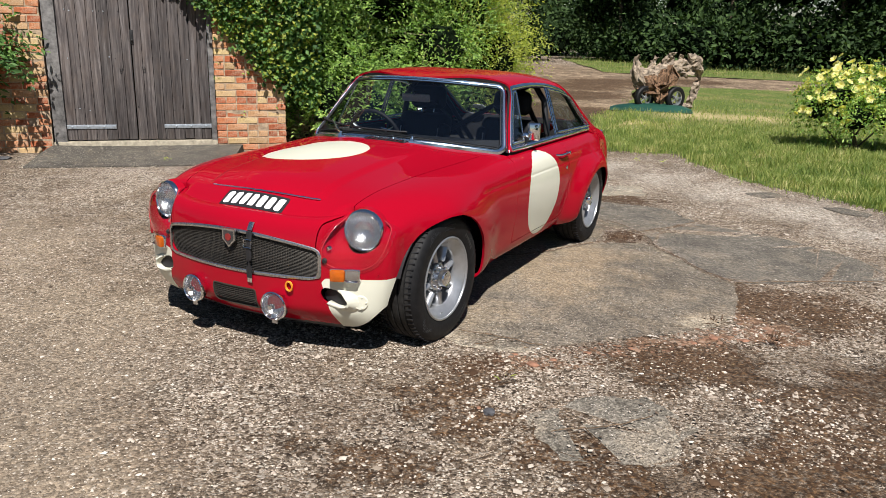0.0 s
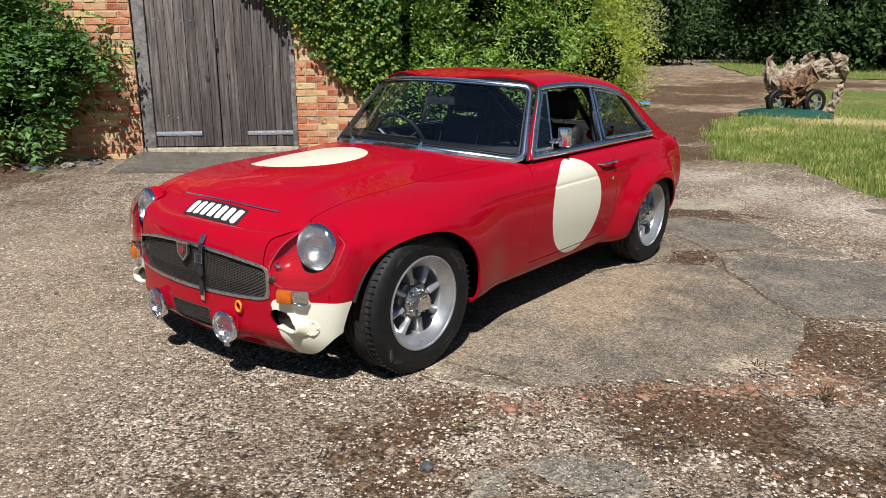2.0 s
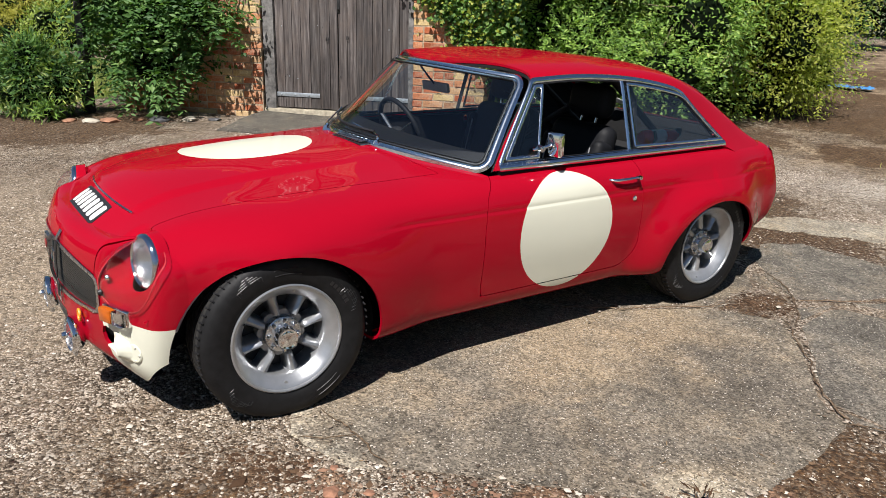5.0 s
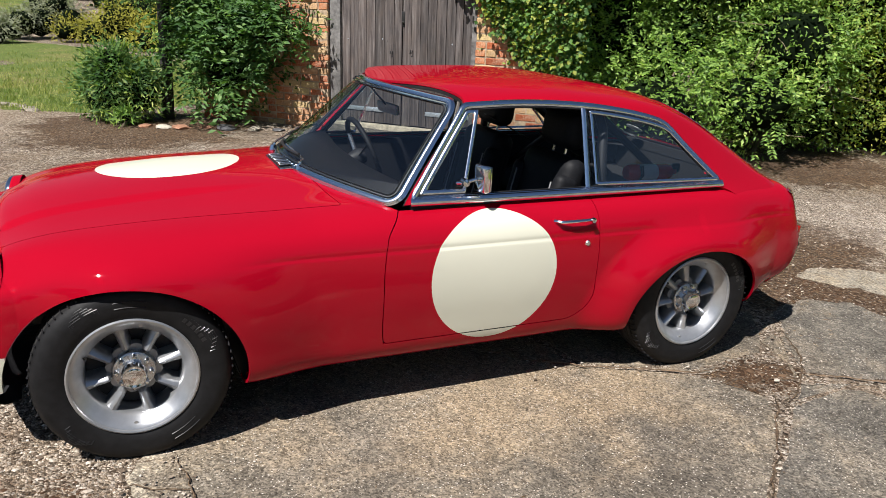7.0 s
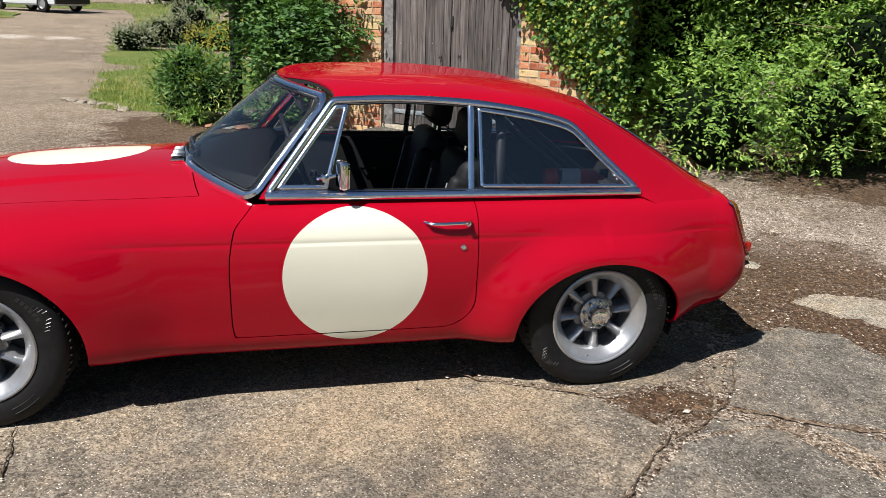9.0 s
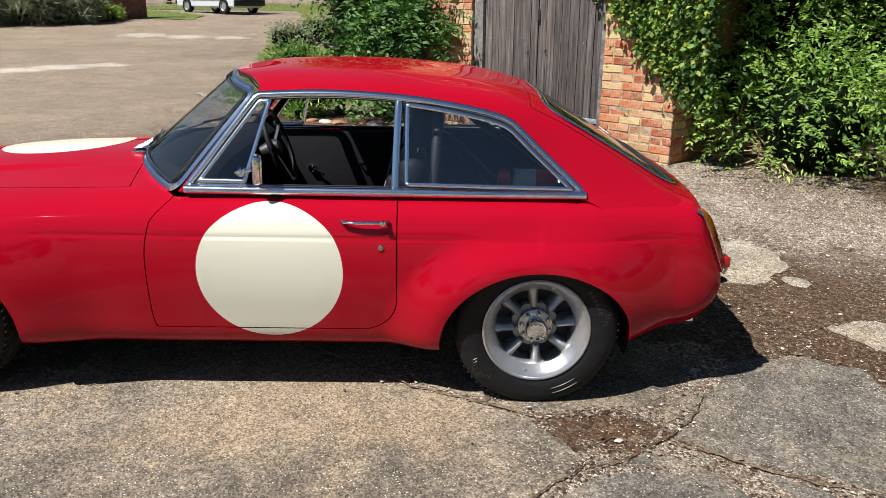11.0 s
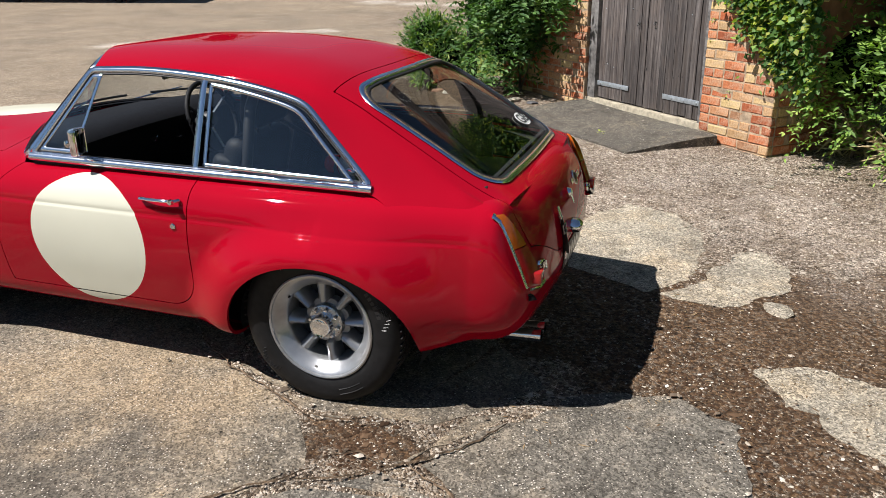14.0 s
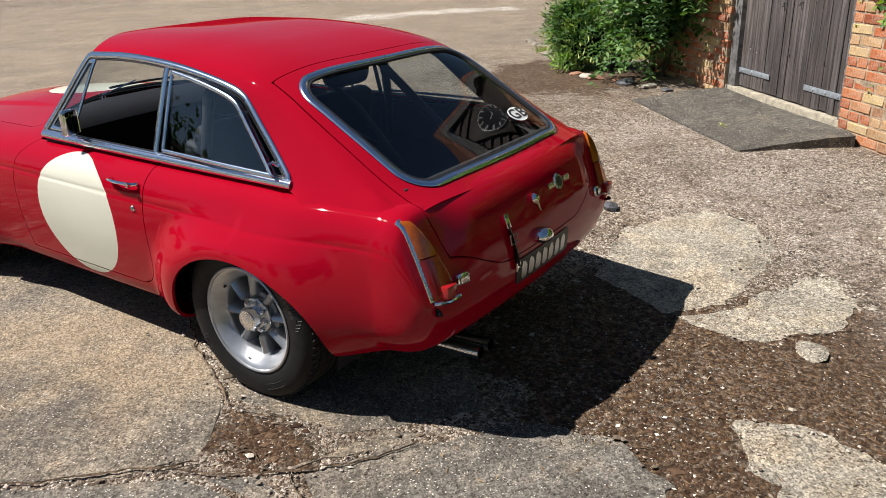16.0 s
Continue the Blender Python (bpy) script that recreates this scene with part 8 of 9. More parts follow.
def turf_mat():
    m, t, b = node_mat("turf")
    v = coords(t)
    n1, n2 = noise_t(t, v, .8, 5, .6), noise_t(t, v, 14, 5, .65)
    c = ramp(t, n2, [(.25, (.04, .072, .014)), (.55, (.12, .16, .042)), (.8, (.25, .26, .085))])
    dry = ramp(t, n1, [(.48, (0, 0, 0)), (.68, (1, 1, 1))])
    c = mixc(t, mathn(t, "MULTIPLY", dry, .6), c, ramp(t, n2, [(.3, (.16, .12, .05)), (.7, (.36, .29, .13))]))
    straw = None
    for sx, sy, r, q in ((4.6, 14.6, .7, .5), (5.6, 14.2, .7, .5), (3.3, 13.0, .5, .4)):
        p = spot(t, v, sx, sy, r, q)
        straw = p if straw is None else mathn(t, "MAXIMUM", straw, p)
    c = mixc(t, mathn(t, "MULTIPLY", straw, mathn(t, "ADD", n2, .35), True), c, (.46, .37, .19))
    t.links.new(c, b.inputs["Base Color"])
    b.inputs["Roughness"].default_value = .95
    b.inputs["Specular IOR Level"].default_value = .15
    bump(t, b, noise_t(t, v, 60, 4), .8, .02)
    return m


TURF = turf_mat()


def lawn(name, pts, blades, hgt, label, seed, lift=.012, near=None):
    rng = np.random.default_rng(seed)
    out = [tuple(p) for p in pts]
    P0 = np.array(pts, float)
    (x0, y0), (x1, y1) = P0.min(0) - .5, P0.max(0) + .5
    step = .2 if near is not None else .8
    gx_, gy_ = np.meshgrid(np.arange(x0, x1, step), np.arange(y0, y1, step), indexing="ij")
    sheet = Skin.grid(np.stack([gx_, gy_, gz(gx_, gy_) + lift + (0 if near is not None else .025)], -1))
    if near is not None:
        far = np.hypot(sheet.V[:, 0] - near[0], sheet.V[:, 1] - near[1])
        sheet.V[:, 2] += .045 * smooth01(6, 14, far)
    sx, sy, _ = sheet.xyz()
    d = poly_sdf(sx, sy, pts) + np.array([.26 * noise.noise(Vector((a * 1.4, b * 1.4, seed))) + .06 * noise.noise(Vector((a * 5, b * 5, seed))) for a, b in zip(sx, sy)])
    sheet.V[:, 2] -= (lift + (0 if near is not None else .025)) * .85 * smooth01(-.35, 0, d)
    tagged(obj(name, sheet.cut(d).mesh(name), TURF), label, "lawn", "", "structure")
    P = np.array(out)
    lo, hi = P.min(0), P.max(0)
    px, py = [], []
    tot = 0
    while tot < blades:
        q = rng.uniform(lo, hi, (blades * 2, 2))
        if near is not None:
            d = np.hypot(q[:, 0] - near[0], q[:, 1] - near[1])
            q = q[rng.uniform(0, 1, len(q)) < np.clip((near[2] / np.maximum(d, .1)) ** 2, .02, 1)]
        q = q[in_poly(q[:, 0], q[:, 1], out)]
        px.append(q)
        tot += len(q)
    q = np.concatenate(px)[:blades]
    bare = np.array([.45 * noise.noise(Vector((a * 1.4, b * 1.4, seed))) + .25 * noise.noise(Vector((a * 5, b * 5, seed))) for a, b in q])
    worn = np.exp(-((q[:, 0] - 4.9) / 1.0) ** 2 - ((q[:, 1] - 14.3) / .6) ** 2)
    q = q[(poly_sdf(q[:, 0], q[:, 1], pts) + bare < .02) & (rng.uniform(0, 1, len(q)) > worn * .9)]
    q = q + rng.normal(0, .10, q.shape)
    clump = np.array([noise.noise(Vector((a * 2.2, b * 2.2, seed))) for a, b in q])
    h = hgt * rng.uniform(.5, 1.5, len(q)) * (1 + .8 * clump)
    h = np.maximum(h, .015)
    an = rng.uniform(0, 6.28, len(q))
    lean = rng.normal(0, .35, (len(q), 2)) * h[:, None]
    wv = np.stack([np.cos(an), np.sin(an), 0 * an], 1) * (.0026 + .0028 * rng.uniform(0, 1, len(q)))[:, None] * (1 + hgt * 4)
    base = np.stack([q[:, 0], q[:, 1], gz(q[:, 0], q[:, 1])], 1)
    tip = base + np.stack([lean[:, 0], lean[:, 1], h], 1)
    mid = base + np.stack([lean[:, 0] * .3, lean[:, 1] * .3, h * .6], 1)
    V = np.stack([base - wv, base + wv, mid + wv * .7, mid - wv * .7, tip], 1).reshape(-1, 3)
    i = np.arange(len(q)) * 5
    F = np.concatenate([np.stack([i, i + 1, i + 2], 1), np.stack([i, i + 2, i + 3], 1), np.stack([i + 3, i + 2, i + 4], 1)])
    me = bpy.data.meshes.new(name + "_grass")
    me.from_pydata(V.tolist(), [], F.tolist())
    tagged(obj(name + "_grass", me, GRASS), "rough sunlit grass with dry patches", "grass", "", "stuff")


lawn("lawn_east", [(2.2, 10.2), (2.98, 9.9), (3.28, 8.4), (3.63, 7.5), (4.0, 6.8), (6, 5.4), (16, 3.0), (16, 19.5), (9.3, 21.3), (5.5, 22.3), (3.66, 15.9), (2.77, 14.5), (2.25, 11.8)], 85000, .070, "rough grass with dry straw patches", 201, .014, (2.8, 8.5, 2.6))
lawn("verge_north", [(5.9, 29.5), (6.1, 44), (20, 46), (30, 27), (17, 25.8), (10, 27.6)], 14000, .16, "sunlit grass verge before the trees", 202)
lawn("lawn_west", [(-7.1, 7.1), (-8.1, 6.5), (-9.4, 6.8), (-12.5, 7.8), (-16, 8.9), (-21, 10.8), (-17, 12.2), (-9, 11.8), (-7.2, 9.4)], 22000, .05, "mown lawn with dry patches", 203, .012, (-7.6, 7.4, 2.5))
# tufts in the yard
for i, (x, y) in enumerate(((.28, 3.0), (1.75, 2.5), (2.3, 9.3), (-2.9, 8.0), (-.9, 9.4), (2.6, 9.2))):
    shrub("weed_tuft", x, y, [(0, 0, .018, .03, .03, .025)], 42, .035, LEAF_LIME, "small green weed in the gravel", "weed", 6, .015, 0, 300 + i, .2, None, "weeds of the yard", .2)

for i, (x, y) in enumerate(((1.43, 3.75), (1.64, 3.52))):
    shrub("dead_tuft", x, y, [(0, 0, .02, .035, .035, .03)], 60, .045, MOSS_CRUMB, "dry dark tuft of dead grass on the slab's edge", "grass", 6, .012, 0, 330 + i, .16, None, "dry grass", .2)

# rose with pale yellow blooms
rose = shrub("rose_bush", 5.55, 10.6, [(-.35, 0, .72, .42, .42, .30), (.15, .1, .80, .5, .5, .32), (.55, 0, .70, .45, .45, .30), (-.15, -.25, .48, .42, .4, .28), (.4, -.3, .45, .4, .4, .25), (-.62, -.1, .55, .25, .25, .22)], 6500, .05, LEAF_GREEN, "rose bush covered in pale yellow blooms", "rose", 12, .08, 7, 95, .5, (LEAF_LIME, .25, .045), "", .55)
rng = np.random.default_rng(5)
pos, out = sprays([(-.35, 0, .72, .46, .46, .34), (.15, .1, .82, .54, .54, .34), (.55, 0, .72, .48, .48, .33), (-.62, -.1, .55, .28, .28, .25)], 300, rng, 3, .08)
for j, (p, o) in enumerate(zip(pos, out)):
    if j % 1 == 0 and p[2] > .3 and j < 280:
        if j == 0:
            bm = bmesh.new()
            for ring, (nn, rr, tl) in enumerate(((6, .034, .5), (5, .022, .9), (3, .012, 1.3))):
                for k in range(nn):
                    a = 2 * math.pi * k / nn + ring * .5
                    d = Vector((math.cos(a), math.sin(a), 0))
                    s2 = Vector((-d.y, d.x, 0))
                    vs = [bm.verts.new(v) for v in ((0, 0, 0), d * rr * .6 + s2 * rr * .45 + Vector((0, 0, rr * tl * .35)), d * rr + Vector((0, 0, rr * tl)), d * rr * .6 - s2 * rr * .45 + Vector((0, 0, rr * tl * .35)))]
                    bm.faces.new(vs)
            bloom0 = part("bloom", bm, PETAL, rose)
            bl = bloom0
        else:
            bl = new("bloom", bloom0.data)
            bl.parent = rose
        bl.location = Vector(p) + Vector(o) * .05
        bl.rotation_euler = Vector(o).to_track_quat("Z", "Y").to_euler()
        bl.scale = (1.25 + .7 * ((j * 37) % 10) / 10,) * 3

# trees that close the view
def tree(x, y, r, h, mat, seed, count=5200, size=.24, low=.10, label="tall dense broadleaf tree, dark in the distance"):
    rn = random.Random(seed)
    lb = []
    for k in range(10):
        a, q = rn.uniform(0, 6.28), r * rn.uniform(.2, .75)
        s = r * rn.uniform(.42, .66)
        zz = h * rn.uniform(.10, .85) if k % 3 or low > .05 else s * .55
        lb.append((q * math.cos(a), q * math.sin(a), zz, s, s, s * .8))
    t = shrub("tree", x, y, lb, count, size, mat, label, "tree", 12, .40, 4, seed, .55, None, "trees round the yard", .52)
    tube("trunk", [(0, 0, -.1), (.05, 0, h * .25), (-.05, .08, h * .5), (0, 0, h * .75)], .05 * h * .5, BARK, t, 10, False, 1, "", .05)
    return t


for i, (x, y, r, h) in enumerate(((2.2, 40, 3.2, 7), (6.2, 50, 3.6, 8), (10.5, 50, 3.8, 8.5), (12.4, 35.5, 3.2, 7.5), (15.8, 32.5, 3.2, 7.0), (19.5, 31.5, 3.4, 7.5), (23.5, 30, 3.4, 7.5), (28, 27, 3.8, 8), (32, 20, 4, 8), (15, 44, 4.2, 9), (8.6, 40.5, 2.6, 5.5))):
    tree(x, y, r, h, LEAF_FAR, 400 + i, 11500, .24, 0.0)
for i, (x, y, r, h) in enumerate(((20, -12, 3.6, 7), (22, -4, 3.6, 6.5), (21, 5, 3.4, 6.5), (25, 12, 3.6, 7), (14, -18, 3.8, 7.5), (4, -24, 4, 7), (-8, -26, 4, 7.5))):
    tree(x, y, r, h, LEAF_FAR, 500 + i, 2600, .34, .1, "distant broadleaf tree behind the yard")
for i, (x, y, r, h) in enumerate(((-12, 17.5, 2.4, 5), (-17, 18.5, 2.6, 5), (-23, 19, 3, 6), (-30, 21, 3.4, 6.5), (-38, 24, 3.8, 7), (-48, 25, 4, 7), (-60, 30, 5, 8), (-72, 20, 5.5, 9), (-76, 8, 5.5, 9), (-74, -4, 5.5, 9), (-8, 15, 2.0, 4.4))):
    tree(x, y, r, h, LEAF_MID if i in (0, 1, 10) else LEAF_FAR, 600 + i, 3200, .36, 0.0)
# border at the far side of the lawn
for i, (x, y, r, h, mt, lab) in enumerate(((-16.9, 13.0, .75, .9, LEAF_YELLOW, "rounded yellow-green shrub in the border"), (-15.4, 13.1, .7, .85, LEAF_YELLOW, "rounded yellow-green shrub in the border"), (-13.9, 12.9, .7, .8, LEAF_MID, "low green border shrub"), (-18.6, 12.8, .7, .55, LEAF_YELLOW, "low yellow-green border shrub by the lawn"), (-20.4, 11.9, .8, .7, LEAF_GREY, "grey-green lavender clump by the lawn"), (-18.9, 10.6, .6, .55, LEAF_GREY, "grey-green lavender clump by the lawn"), (-12.0, 12.7, .8, 1.1, LEAF_MID, "low green border shrub"), (-10.2, 12.6, .9, 1.3, LEAF_MID, "low green border shrub"), (-21.8, 13.4, .9, 1.1, LEAF_GREY, "tall pale grasses in the border"), (-19.2, 14.8, 1.1, 1.2, LEAF_MID, "leafy green shrub in the border"))):
    shrub("border_shrub", x, y, lobes_for(random.Random(700 + i), 5, r, h, .4), 2400, .09, mt, lab, "shrub", 10, .10, 3, 700 + i, .35, None, "garden border")

# ---------- things farther off ----------
WOODP = simple("bleached_wood", (.27, .215, .16), .9, 0, .7, 14, 1.0)
WOODD = simple("rotten_wood", (.15, .085, .046), .95, 0, .85, 30, 1.0)
GREENT = simple("green_sheet", (.012, .06, .042), .45, 0, .25, 3, .2)
BLUET = simple("blue_sheet", (.06, .22, .50), .4, 0, .25, 4, .2)


def knotty(name, pts, r0, r1, mat, parent, seed, amp=.35, seg=12, label=""):
    """A gnarled limb: a tube whose skin is pushed in and out."""
    bm = tube_bm(bmesh.new(), pts, r0, seg, False, 1, r1)
    bmesh.ops.subdivide_edges(bm, edges=bm.edges[:], cuts=3, use_grid_fill=True)
    bmesh.ops.triangulate(bm, faces=bm.faces[:])
    for v in bm.verts:
        o = Vector((seed * 3.3, seed, 0))
        w = Vector([noise.noise(v.co * f + o + Vector((7 * a, 3 * a, a))) for a, f in ((0, 5), (1, 5), (2, 5))])
        w2 = Vector([noise.noise(v.co * f + o + Vector((5 * a, 9 * a, a))) for a, f in ((0, 15), (1, 15), (2, 15))])
        w3 = Vector([noise.noise(v.co * f + o + Vector((2 * a, 4 * a, a))) for a, f in ((0, 38), (1, 38), (2, 38))])
        v.co += (w * .9 + w2 * .65 + w3 * .3) * amp * r0
    return part(name, bm, mat, parent, label, False)


STUMP = pose(4.15, 15.62, float(gz(4.15, 15.6)) + .03, 0, 0, 8)
stump = empty("stump_sculpture", STUMP, "gnarled bleached tree stump on small cart wheels", "stump")
knotty("trunk", [(-.40, 0, .50), (-.15, .02, .60), (.15, 0, .70), (.45, .02, .78), (.74, 0, .80)], .17, .13, WOODP, stump, 1, .65)
knotty("rotten_heart", [(-.20, -.12, .26), (-.05, -.13, .46), (.12, -.12, .74)], .20, .17, WOODD, stump, 2, 1.1, 18, "rotten brown heartwood")
knotty("root_end", [(.72, 0, .90), (.84, -.02, .70), (.80, 0, .46), (.74, .0, .24), (.66, 0, .03)], .12, .05, WOODP, stump, 3, .6)
knotty("root_knuckle", [(.58, 0, .96), (.72, 0, .98), (.86, 0, .92)], .09, .06, WOODP, stump, 8, .6)
knotty("burr", [(-.36, 0, .40), (-.46, 0, .66), (-.47, .02, .98)], .13, .06, WOODP, stump, 4, .6)
knotty("burr", [(-.22, 0, .6), (-.17, 0, .80), (-.06, .02, .98)], .10, .05, WOODP, stump, 5, .7)
knotty("burr", [(.12, 0, .72), (.18, 0, .92), (.24, .02, 1.06)], .12, .05, WOODP, stump, 6, .7)
knotty("burr", [(.34, 0, .75), (.40, 0, .88), (.44, .02, .99)], .09, .04, WOODP, stump, 7, .7)
knotty("fallen_chunk", [(.28, -.25, .06), (.48, -.22, .07), (.66, -.20, .05)], .07, .04, WOODP, stump, 9, .6)
for k, (xx, yy) in enumerate(((-.36, -.28), (.26, -.30))):
    wq = group("cart_wheel", stump, "small black wheel with pale spokes")
    part("tyre", lathe_bm(bmesh.new(), [(.12, -.045), (.17, -.05), (.19, -.03), (.19, .03), (.17, .05), (.12, .045)], 28, "Y"), RUBBER, wq)
    part("rim", lathe_bm(bmesh.new(), [(.12, -.035), (.105, -.03), (.105, .03), (.12, .035)], 28, "Y"), ALLOY, wq)
    bm = bmesh.new()
    for q in range(5):
        a = q * 2 * math.pi / 5
        tube_bm(bm, [(0, -.02, 0), (.11 * math.cos(a), -.02, .11 * math.sin(a))], .012, 5)
    part("spokes_star", bm, ALLOY, wq)
    part("hub", lathe_bm(bmesh.new(), [(.001, -.05), (.03, -.045), (.03, .03), (.001, .03)], 14, "Y"), ALLOY, wq)
    wq.matrix_basis = pose(xx, yy, .215, 0, 0, 20 if k < 2 else 0) @ Matrix.Diagonal((1.18, 1.1, 1.18, 1))
for xx in (-.36, .26):
    tube("axle", [(xx, -.28, .225), (xx, .10, .225)], .018, IRON, stump, 8)
tube("frame_bar", [(-.36, -.20, .225), (.26, -.22, .225)], .016, IRON, stump, 8)
# green sheet heaped under it
bm = bmesh.new()
rows = []
for i in range(15):
    row = []
    for j in range(11):
        u, v = i / 14 * 2 - 1, j / 10 * 2 - 1
        h = .20 * max(0, 1 - u * u * .9 - v * v) ** .6 * (1 + .3 * noise.noise(Vector((u * 2, v * 2, 4))))
        row.append(bm.verts.new((u * .62, v * .40, h + .01)))
    rows.append(row)
for i in range(14):
    for j in range(10):
        bm.faces.new((rows[i][j], rows[i + 1][j], rows[i + 1][j + 1], rows[i][j + 1]))
gs = part("green_tarpaulin", bm, GREENT)
gs.matrix_basis = pose(3.98, 15.30, float(gz(3.98, 15.30)) + .012, 0, 0, -12) @ Matrix.Diagonal((1.25, 1, .62, 1))
tagged(gs, "dark green tarpaulin heaped on the grass", "tarpaulin")
# blue sheet and a cut block beside the bank
bm = bmesh.new()
rows = []
for i in range(17):
    row = []
    for j in range(9):
        u, v = i / 16 * 2 - 1, j / 8 * 2 - 1
        row.append(bm.verts.new((u * .42 + .05 * noise.noise(Vector((u * 3, v * 3, 1))), v * .20 + .08 * noise.noise(Vector((u * 3, v, 7))), .05 + .06 * abs(noise.noise(Vector((u * 4, v * 4, 2)))) + .03 * noise.noise(Vector((u * 9, v * 9, 3))))))
    rows.append(row)
for i in range(16):
    for j in range(8):
        bm.faces.new((rows[i][j], rows[i + 1][j], rows[i + 1][j + 1], rows[i][j + 1]))
bs = part("blue_tarpaulin", bm, BLUET)
bs.matrix_basis = pose(1.32, 17.0, float(gz(1.3, 17)), 0, 0, -15)
tagged(bs, "crumpled bright blue plastic sheet on the ground", "tarpaulin")
blk = knotty("cut_log", [(.98, 17.25, float(gz(1, 17.2)) - .02), (.98, 17.25, float(gz(1, 17.2)) + .17), (.99, 17.25, float(gz(1, 17.2)) + .34)], .13, .12, WOODP, None, 9, .15)
tagged(blk, "short pale sawn log standing on end", "log")
# rubbish at the foot of the shrub
for i, (x, y, s, mt, lab, nm) in enumerate(((-5.35, 7.15, .09, TERRA, "broken red roof tile by the shrub", "broken_tile"), (-5.15, 7.35, .07, TERRA, "broken red roof tile by the shrub", "broken_tile"), (-4.95, 7.45, .10, FLINT, "dark slate lying by the shrub", "slate"), (-5.55, 7.05, .08, PALE, "pale stone lying by the shrub", "pale_stone"), (-4.7, 7.65, .08, PALE, "pale stone lying by the shrub", "pale_stone"), (-5.75, 6.95, .07, TERRA, "broken red roof tile by the shrub", "broken_tile"), (-4.5, 7.8, .06, FLINT, "dark slate lying by the shrub", "slate"))):
    rubble(nm, x, y, s, mt, 120 + i, lab, "rubble", None, .35)
# pale kerb stones at the lawn's edge
for i in range(9):
    f = i / 8
    rubble("edging_stone", -7.75 - 1.6 * f, 6.62 + .12 * math.sin(f * 5) - .15 * f, .075, CONC_C, 150 + i, "pale edging stone along the lawn", "stone", None, .45)
# twigs and leaf litter behind the car
rng = np.random.default_rng(23)
n = 900
tx, ty = rng.normal(1.0, .55, n), rng.normal(7.2, .6, n)
tx[:350], ty[:350] = rng.normal(-.3, 1.0, 350), rng.normal(10.0, .5, 350)
tx[350:520], ty[350:520] = rng.normal(1.8, .5, 170), rng.normal(3.6, .5, 170)
sc = np.stack([rng.uniform(.006, .02, n), rng.uniform(.0015, .004, n), rng.uniform(.001, .003, n)], 1)
LITTER = rand_mat("leaf_litter", [(0, (.05, .028, .014)), (.5, (.15, .09, .045)), (1, (.38, .28, .16))], .9)
tagged(islands("leaf_litter", OCTA, OCTF, np.stack([tx, ty, gz(tx, ty) + .005], 1), sc, rng.uniform(0, 6.28, n), LITTER), "dry twigs and leaf litter", "litter", kind="stuff")

# low brick garden wall, tall grass and a silver estate van at the end of the drive
gw = empty("garden_wall", pose(-32.0, 8.6, float(gz(-32, 8.6)) - .05, 0, 0, 111.5), "low dark red brick garden wall", "wall", "", "structure")
box("brick_face", (7.5, .30, 2.3), (-3.75, 0, 1.15), simple("dark_brick", (.17, .075, .05), .9, 0, .4, 9, .4), gw, None, .02)
box("coping", (7.7, .40, .10), (-3.75, 0, 2.35), simple("coping_stone", (.30, .26, .21), .9, 0, .2, 9, .3), gw, None, .02)
for i, (x, y, r, h) in enumerate(((-29.3, 2.4, 1.2, 1.5), (-29.6, 4.3, 1.1, 1.4), (-30.0, 5.9, .8, 1.2))):
    shrub("tall_grass", x, y, [(0, 0, h * .45, r, r * .8, h * .55)], 4200, .42, LEAF_GREY, "clump of tall pale grass by the drive", "grass", 10, .15, 1, 800 + i, .07, None, "tall grass", .55)
shrub("border_shrub", -30.7, 7.2, [(0, 0, .22, .45, .4, .30)], 1500, .16, LEAF_MID, "small leafy plant at the foot of the wall", "shrub", 10, .08, 2, 820, .2, None, "garden border")
lawn("verge_west", [(-31.4, 8.7), (-30.4, 10.1), (-33.3, 11.3), (-39, 9.9), (-45, 7.5), (-42, 3), (-36, 4)], 2500, .12, "sunlit grass verge beside the drive", 205)
lawn("verge_far", [(-38.5, 17), (-33, 15.6), (-26, 13.4), (-30, 18), (-45, 26), (-60, 30), (-66, 19), (-56, 10), (-47, 9), (-42, 12.5)], 5000, .18, "bright grass bank behind the parked van", 206)


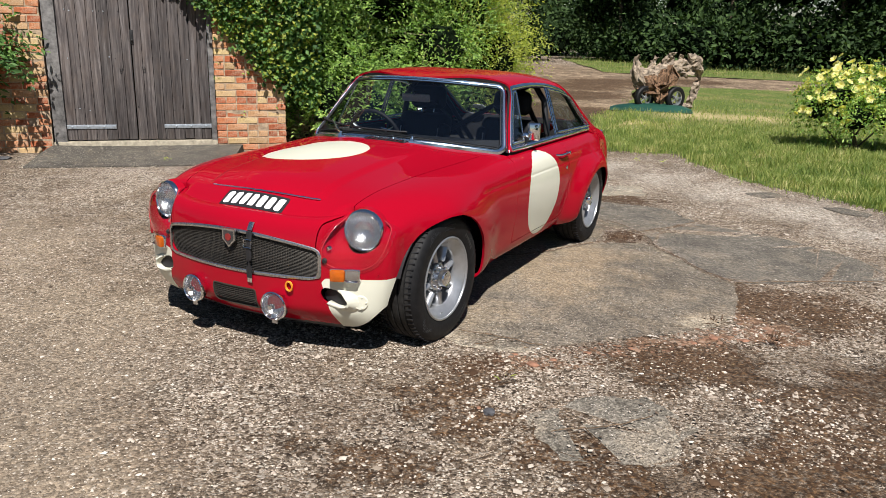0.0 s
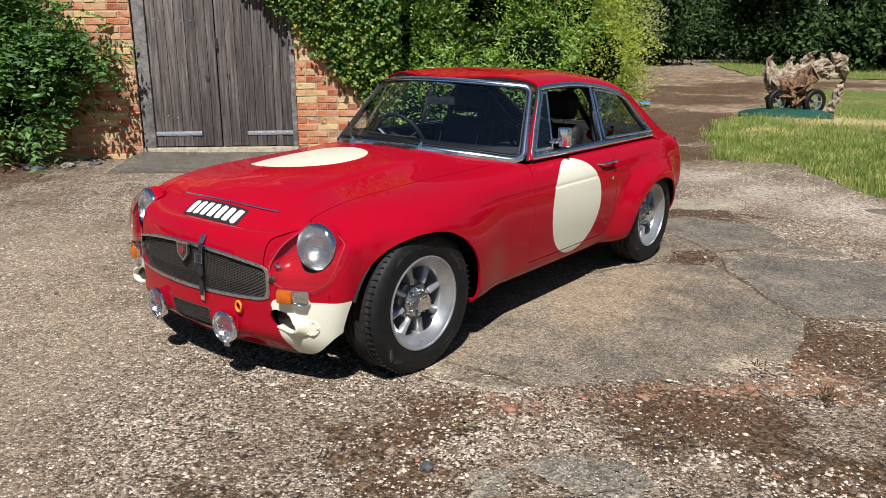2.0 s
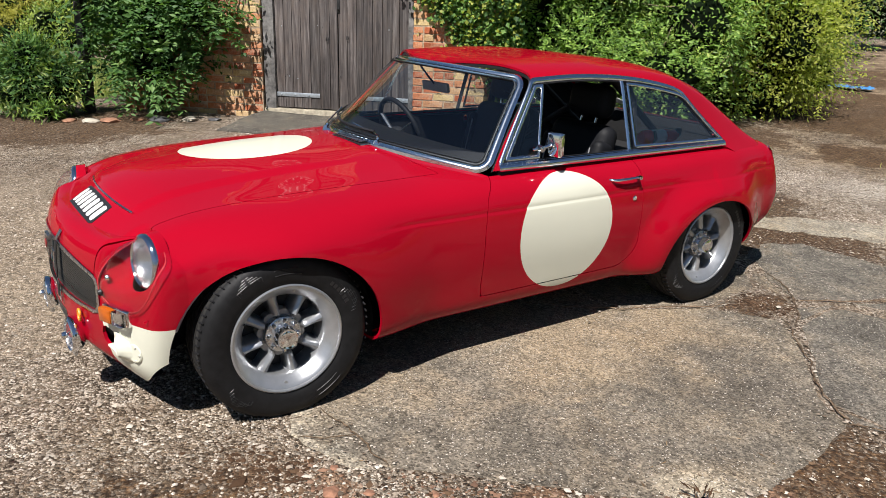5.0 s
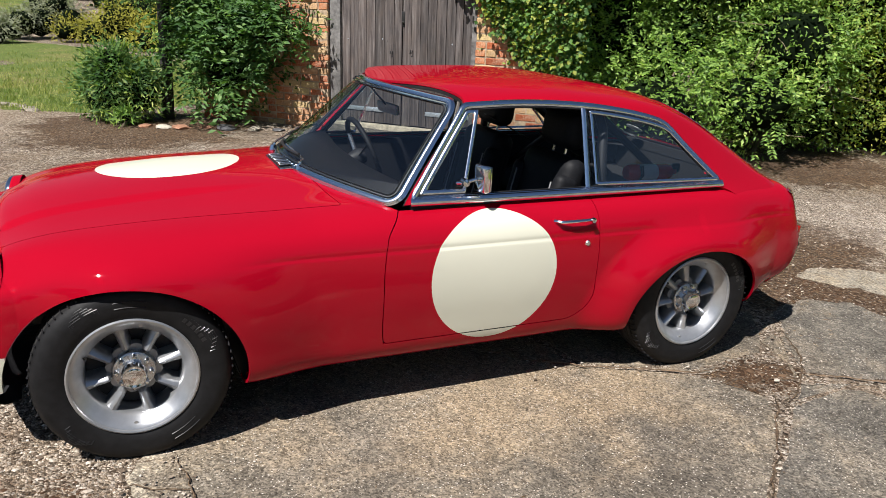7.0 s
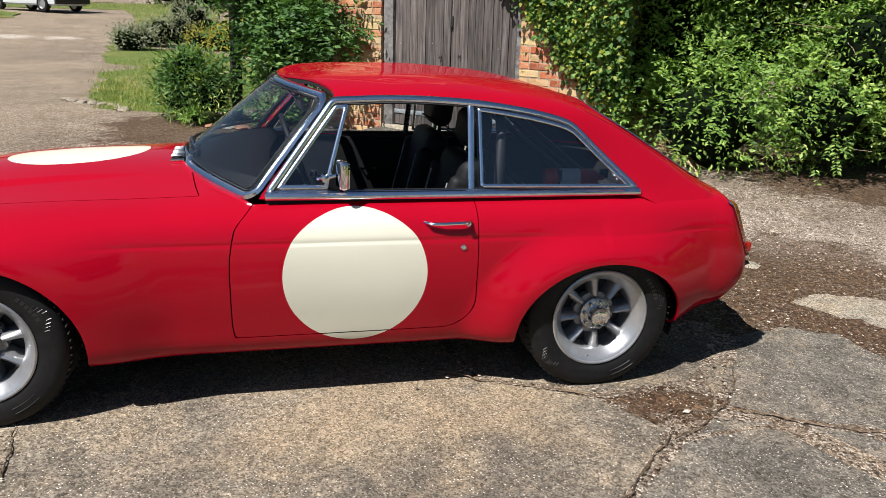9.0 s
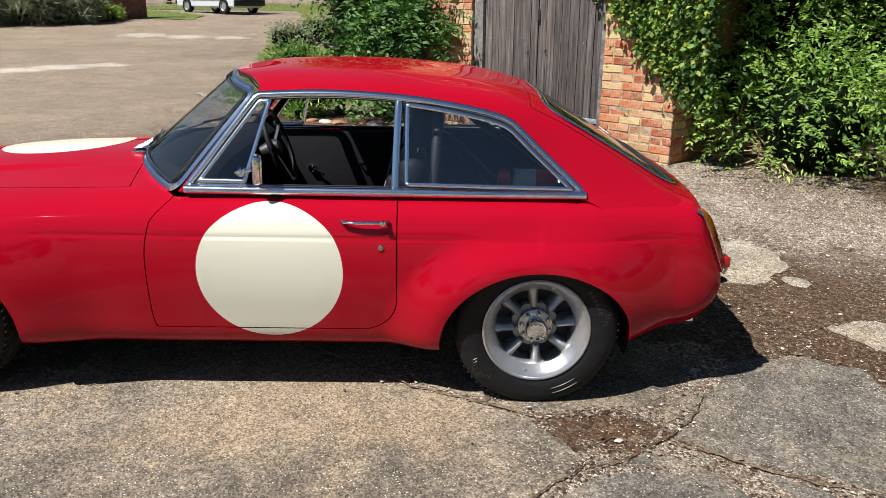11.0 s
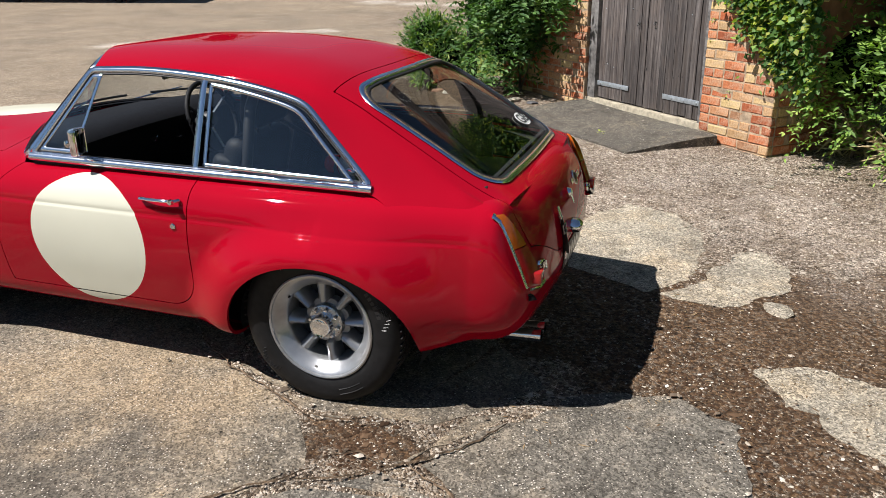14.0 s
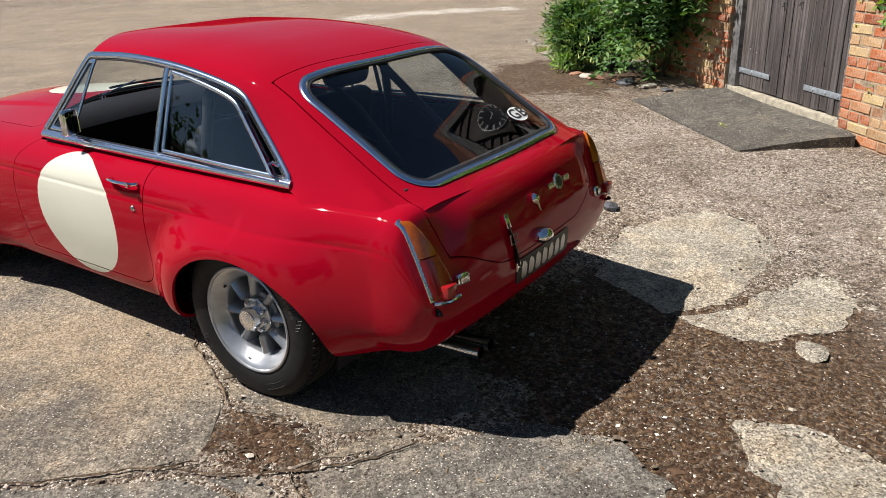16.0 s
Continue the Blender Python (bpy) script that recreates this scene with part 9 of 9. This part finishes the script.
def van(m):
    v = empty("estate_van", m, "silver estate van with dark trim parked far off", "van")
    silver, dark = simple("silver_paint", (.62, .64, .66), .35, .25, .05, 5, 0, .6), BLACK
    bm = bmesh.new()
    prof = [(-2.1, .24), (2.1, .24), (2.15, .75), (2.05, 1.0), (1.25, 1.12), (.55, 1.75), (-1.9, 1.80), (-2.1, 1.2)]
    for s in (-.82, .82):
        bm.faces.new([bm.verts.new((x, s * (1 if z < 1.2 else .90), z)) for x, z in (prof if s > 0 else prof[::-1])])
    bm.verts.ensure_lookup_table()
    n = len(prof)
    A, B = list(bm.verts)[:n], list(bm.verts)[n:]
    A = A[::-1]
    for i in range(n):
        bm.faces.new((A[i], A[(i + 1) % n], B[(i + 1) % n], B[i]))
    bmesh.ops.bevel(bm, geom=bm.edges[:], offset=.07, segments=2, affect="EDGES")
    part("body", bm, silver, v)
    for s in (-1, 1):
        box("bumper_strip", (2.6, .03, .07), (-.1, s * .835, .62), dark, v, None, .01)
        for x0, w in ((.35, .8), (-.65, .9), (-1.5, .6)):
            box("side_window", (w, .03, .38), (x0, s * .775, 1.42), GLASS_FAR, v, pose(0, 0, 0, s * 9, 0, 0), .02)
        for x0 in (1.3, -1.35):
            w = group("wheel", v, "dark tyre on a silver rim")
            part("tyre", lathe_bm(bmesh.new(), [(.2, -.1), (.29, -.1), (.31, -.07), (.31, .07), (.29, .1), (.2, .1)], 28, "Y"), RUBBER, w)
            part("rim", lathe_bm(bmesh.new(), [(.001, .06), (.06, .07), (.19, .05), (.2, .1), (.2, -.1), (.001, -.1)], 20, "Y"), ALLOY, w)
            w.matrix_basis = pose(x0, s * .76, .31, 0, 0, 0 if s > 0 else 180)
    box("rear_bumper", (.10, 1.66, .26), (-2.10, 0, .44), dark, v, None, .03)
    box("front_bumper", (.10, 1.66, .34), (2.12, 0, .55), dark, v, None, .03)
    return v


GLASS_FAR = simple("dark_glass", (.02, .025, .03), .08, 0, .1, 5, 0, .5)
van(pose(-35.82, 12.49, float(gz(-35.8, 12.5)), 0, 0, 204.6) @ Matrix.Diagonal((1.05, 1.05, 1.05, 1)))

# open-fronted cart shed across the yard
shed = empty("cart_shed", pose(-28.3, -8.9, float(gz(-28.3, -8.9)) - .25, 0, 0, 76), "dark open-fronted timber cart shed", "shed")
DARKW = simple("tarred_board", (.035, .028, .022), .9, 0, .4, 6, .4)
box("back_wall", (16, .12, 3.0), (0, 6.0, 1.5), DARKW, shed, None, .0)
for x in (-8, 8):
    box("end_wall", (.12, 6.0, 3.0), (x, 3.0, 1.5), DARKW, shed, None, .0)
box("roof", (17, 7.6, .14), (0, 2.7, 3.25), ROOFT, shed, pose(0, 0, 0, -6, 0, 0), .0)
for k in range(5):
    box("post", (.18, .18, 2.9), (-7.6 + k * 3.8, .05, 1.45), DARKW, shed, None, .01)
    tube("brace", [(-7.6 + k * 3.8, .05, 2.2), (-7.0 + k * 3.8, .05, 2.85)], .05, DARKW, shed, 6)
box("tie_beam", (16, .2, .2), (0, .05, 2.95), DARKW, shed, None, .01)
for k in range(3):
    box("stored_crate", (1.5, 1.0, .7), (-5 + k * 4.6, 1.4, .36), WOODP, shed, pose(0, 0, 0, 0, 0, 8 * k), .02, "rough timber crate")
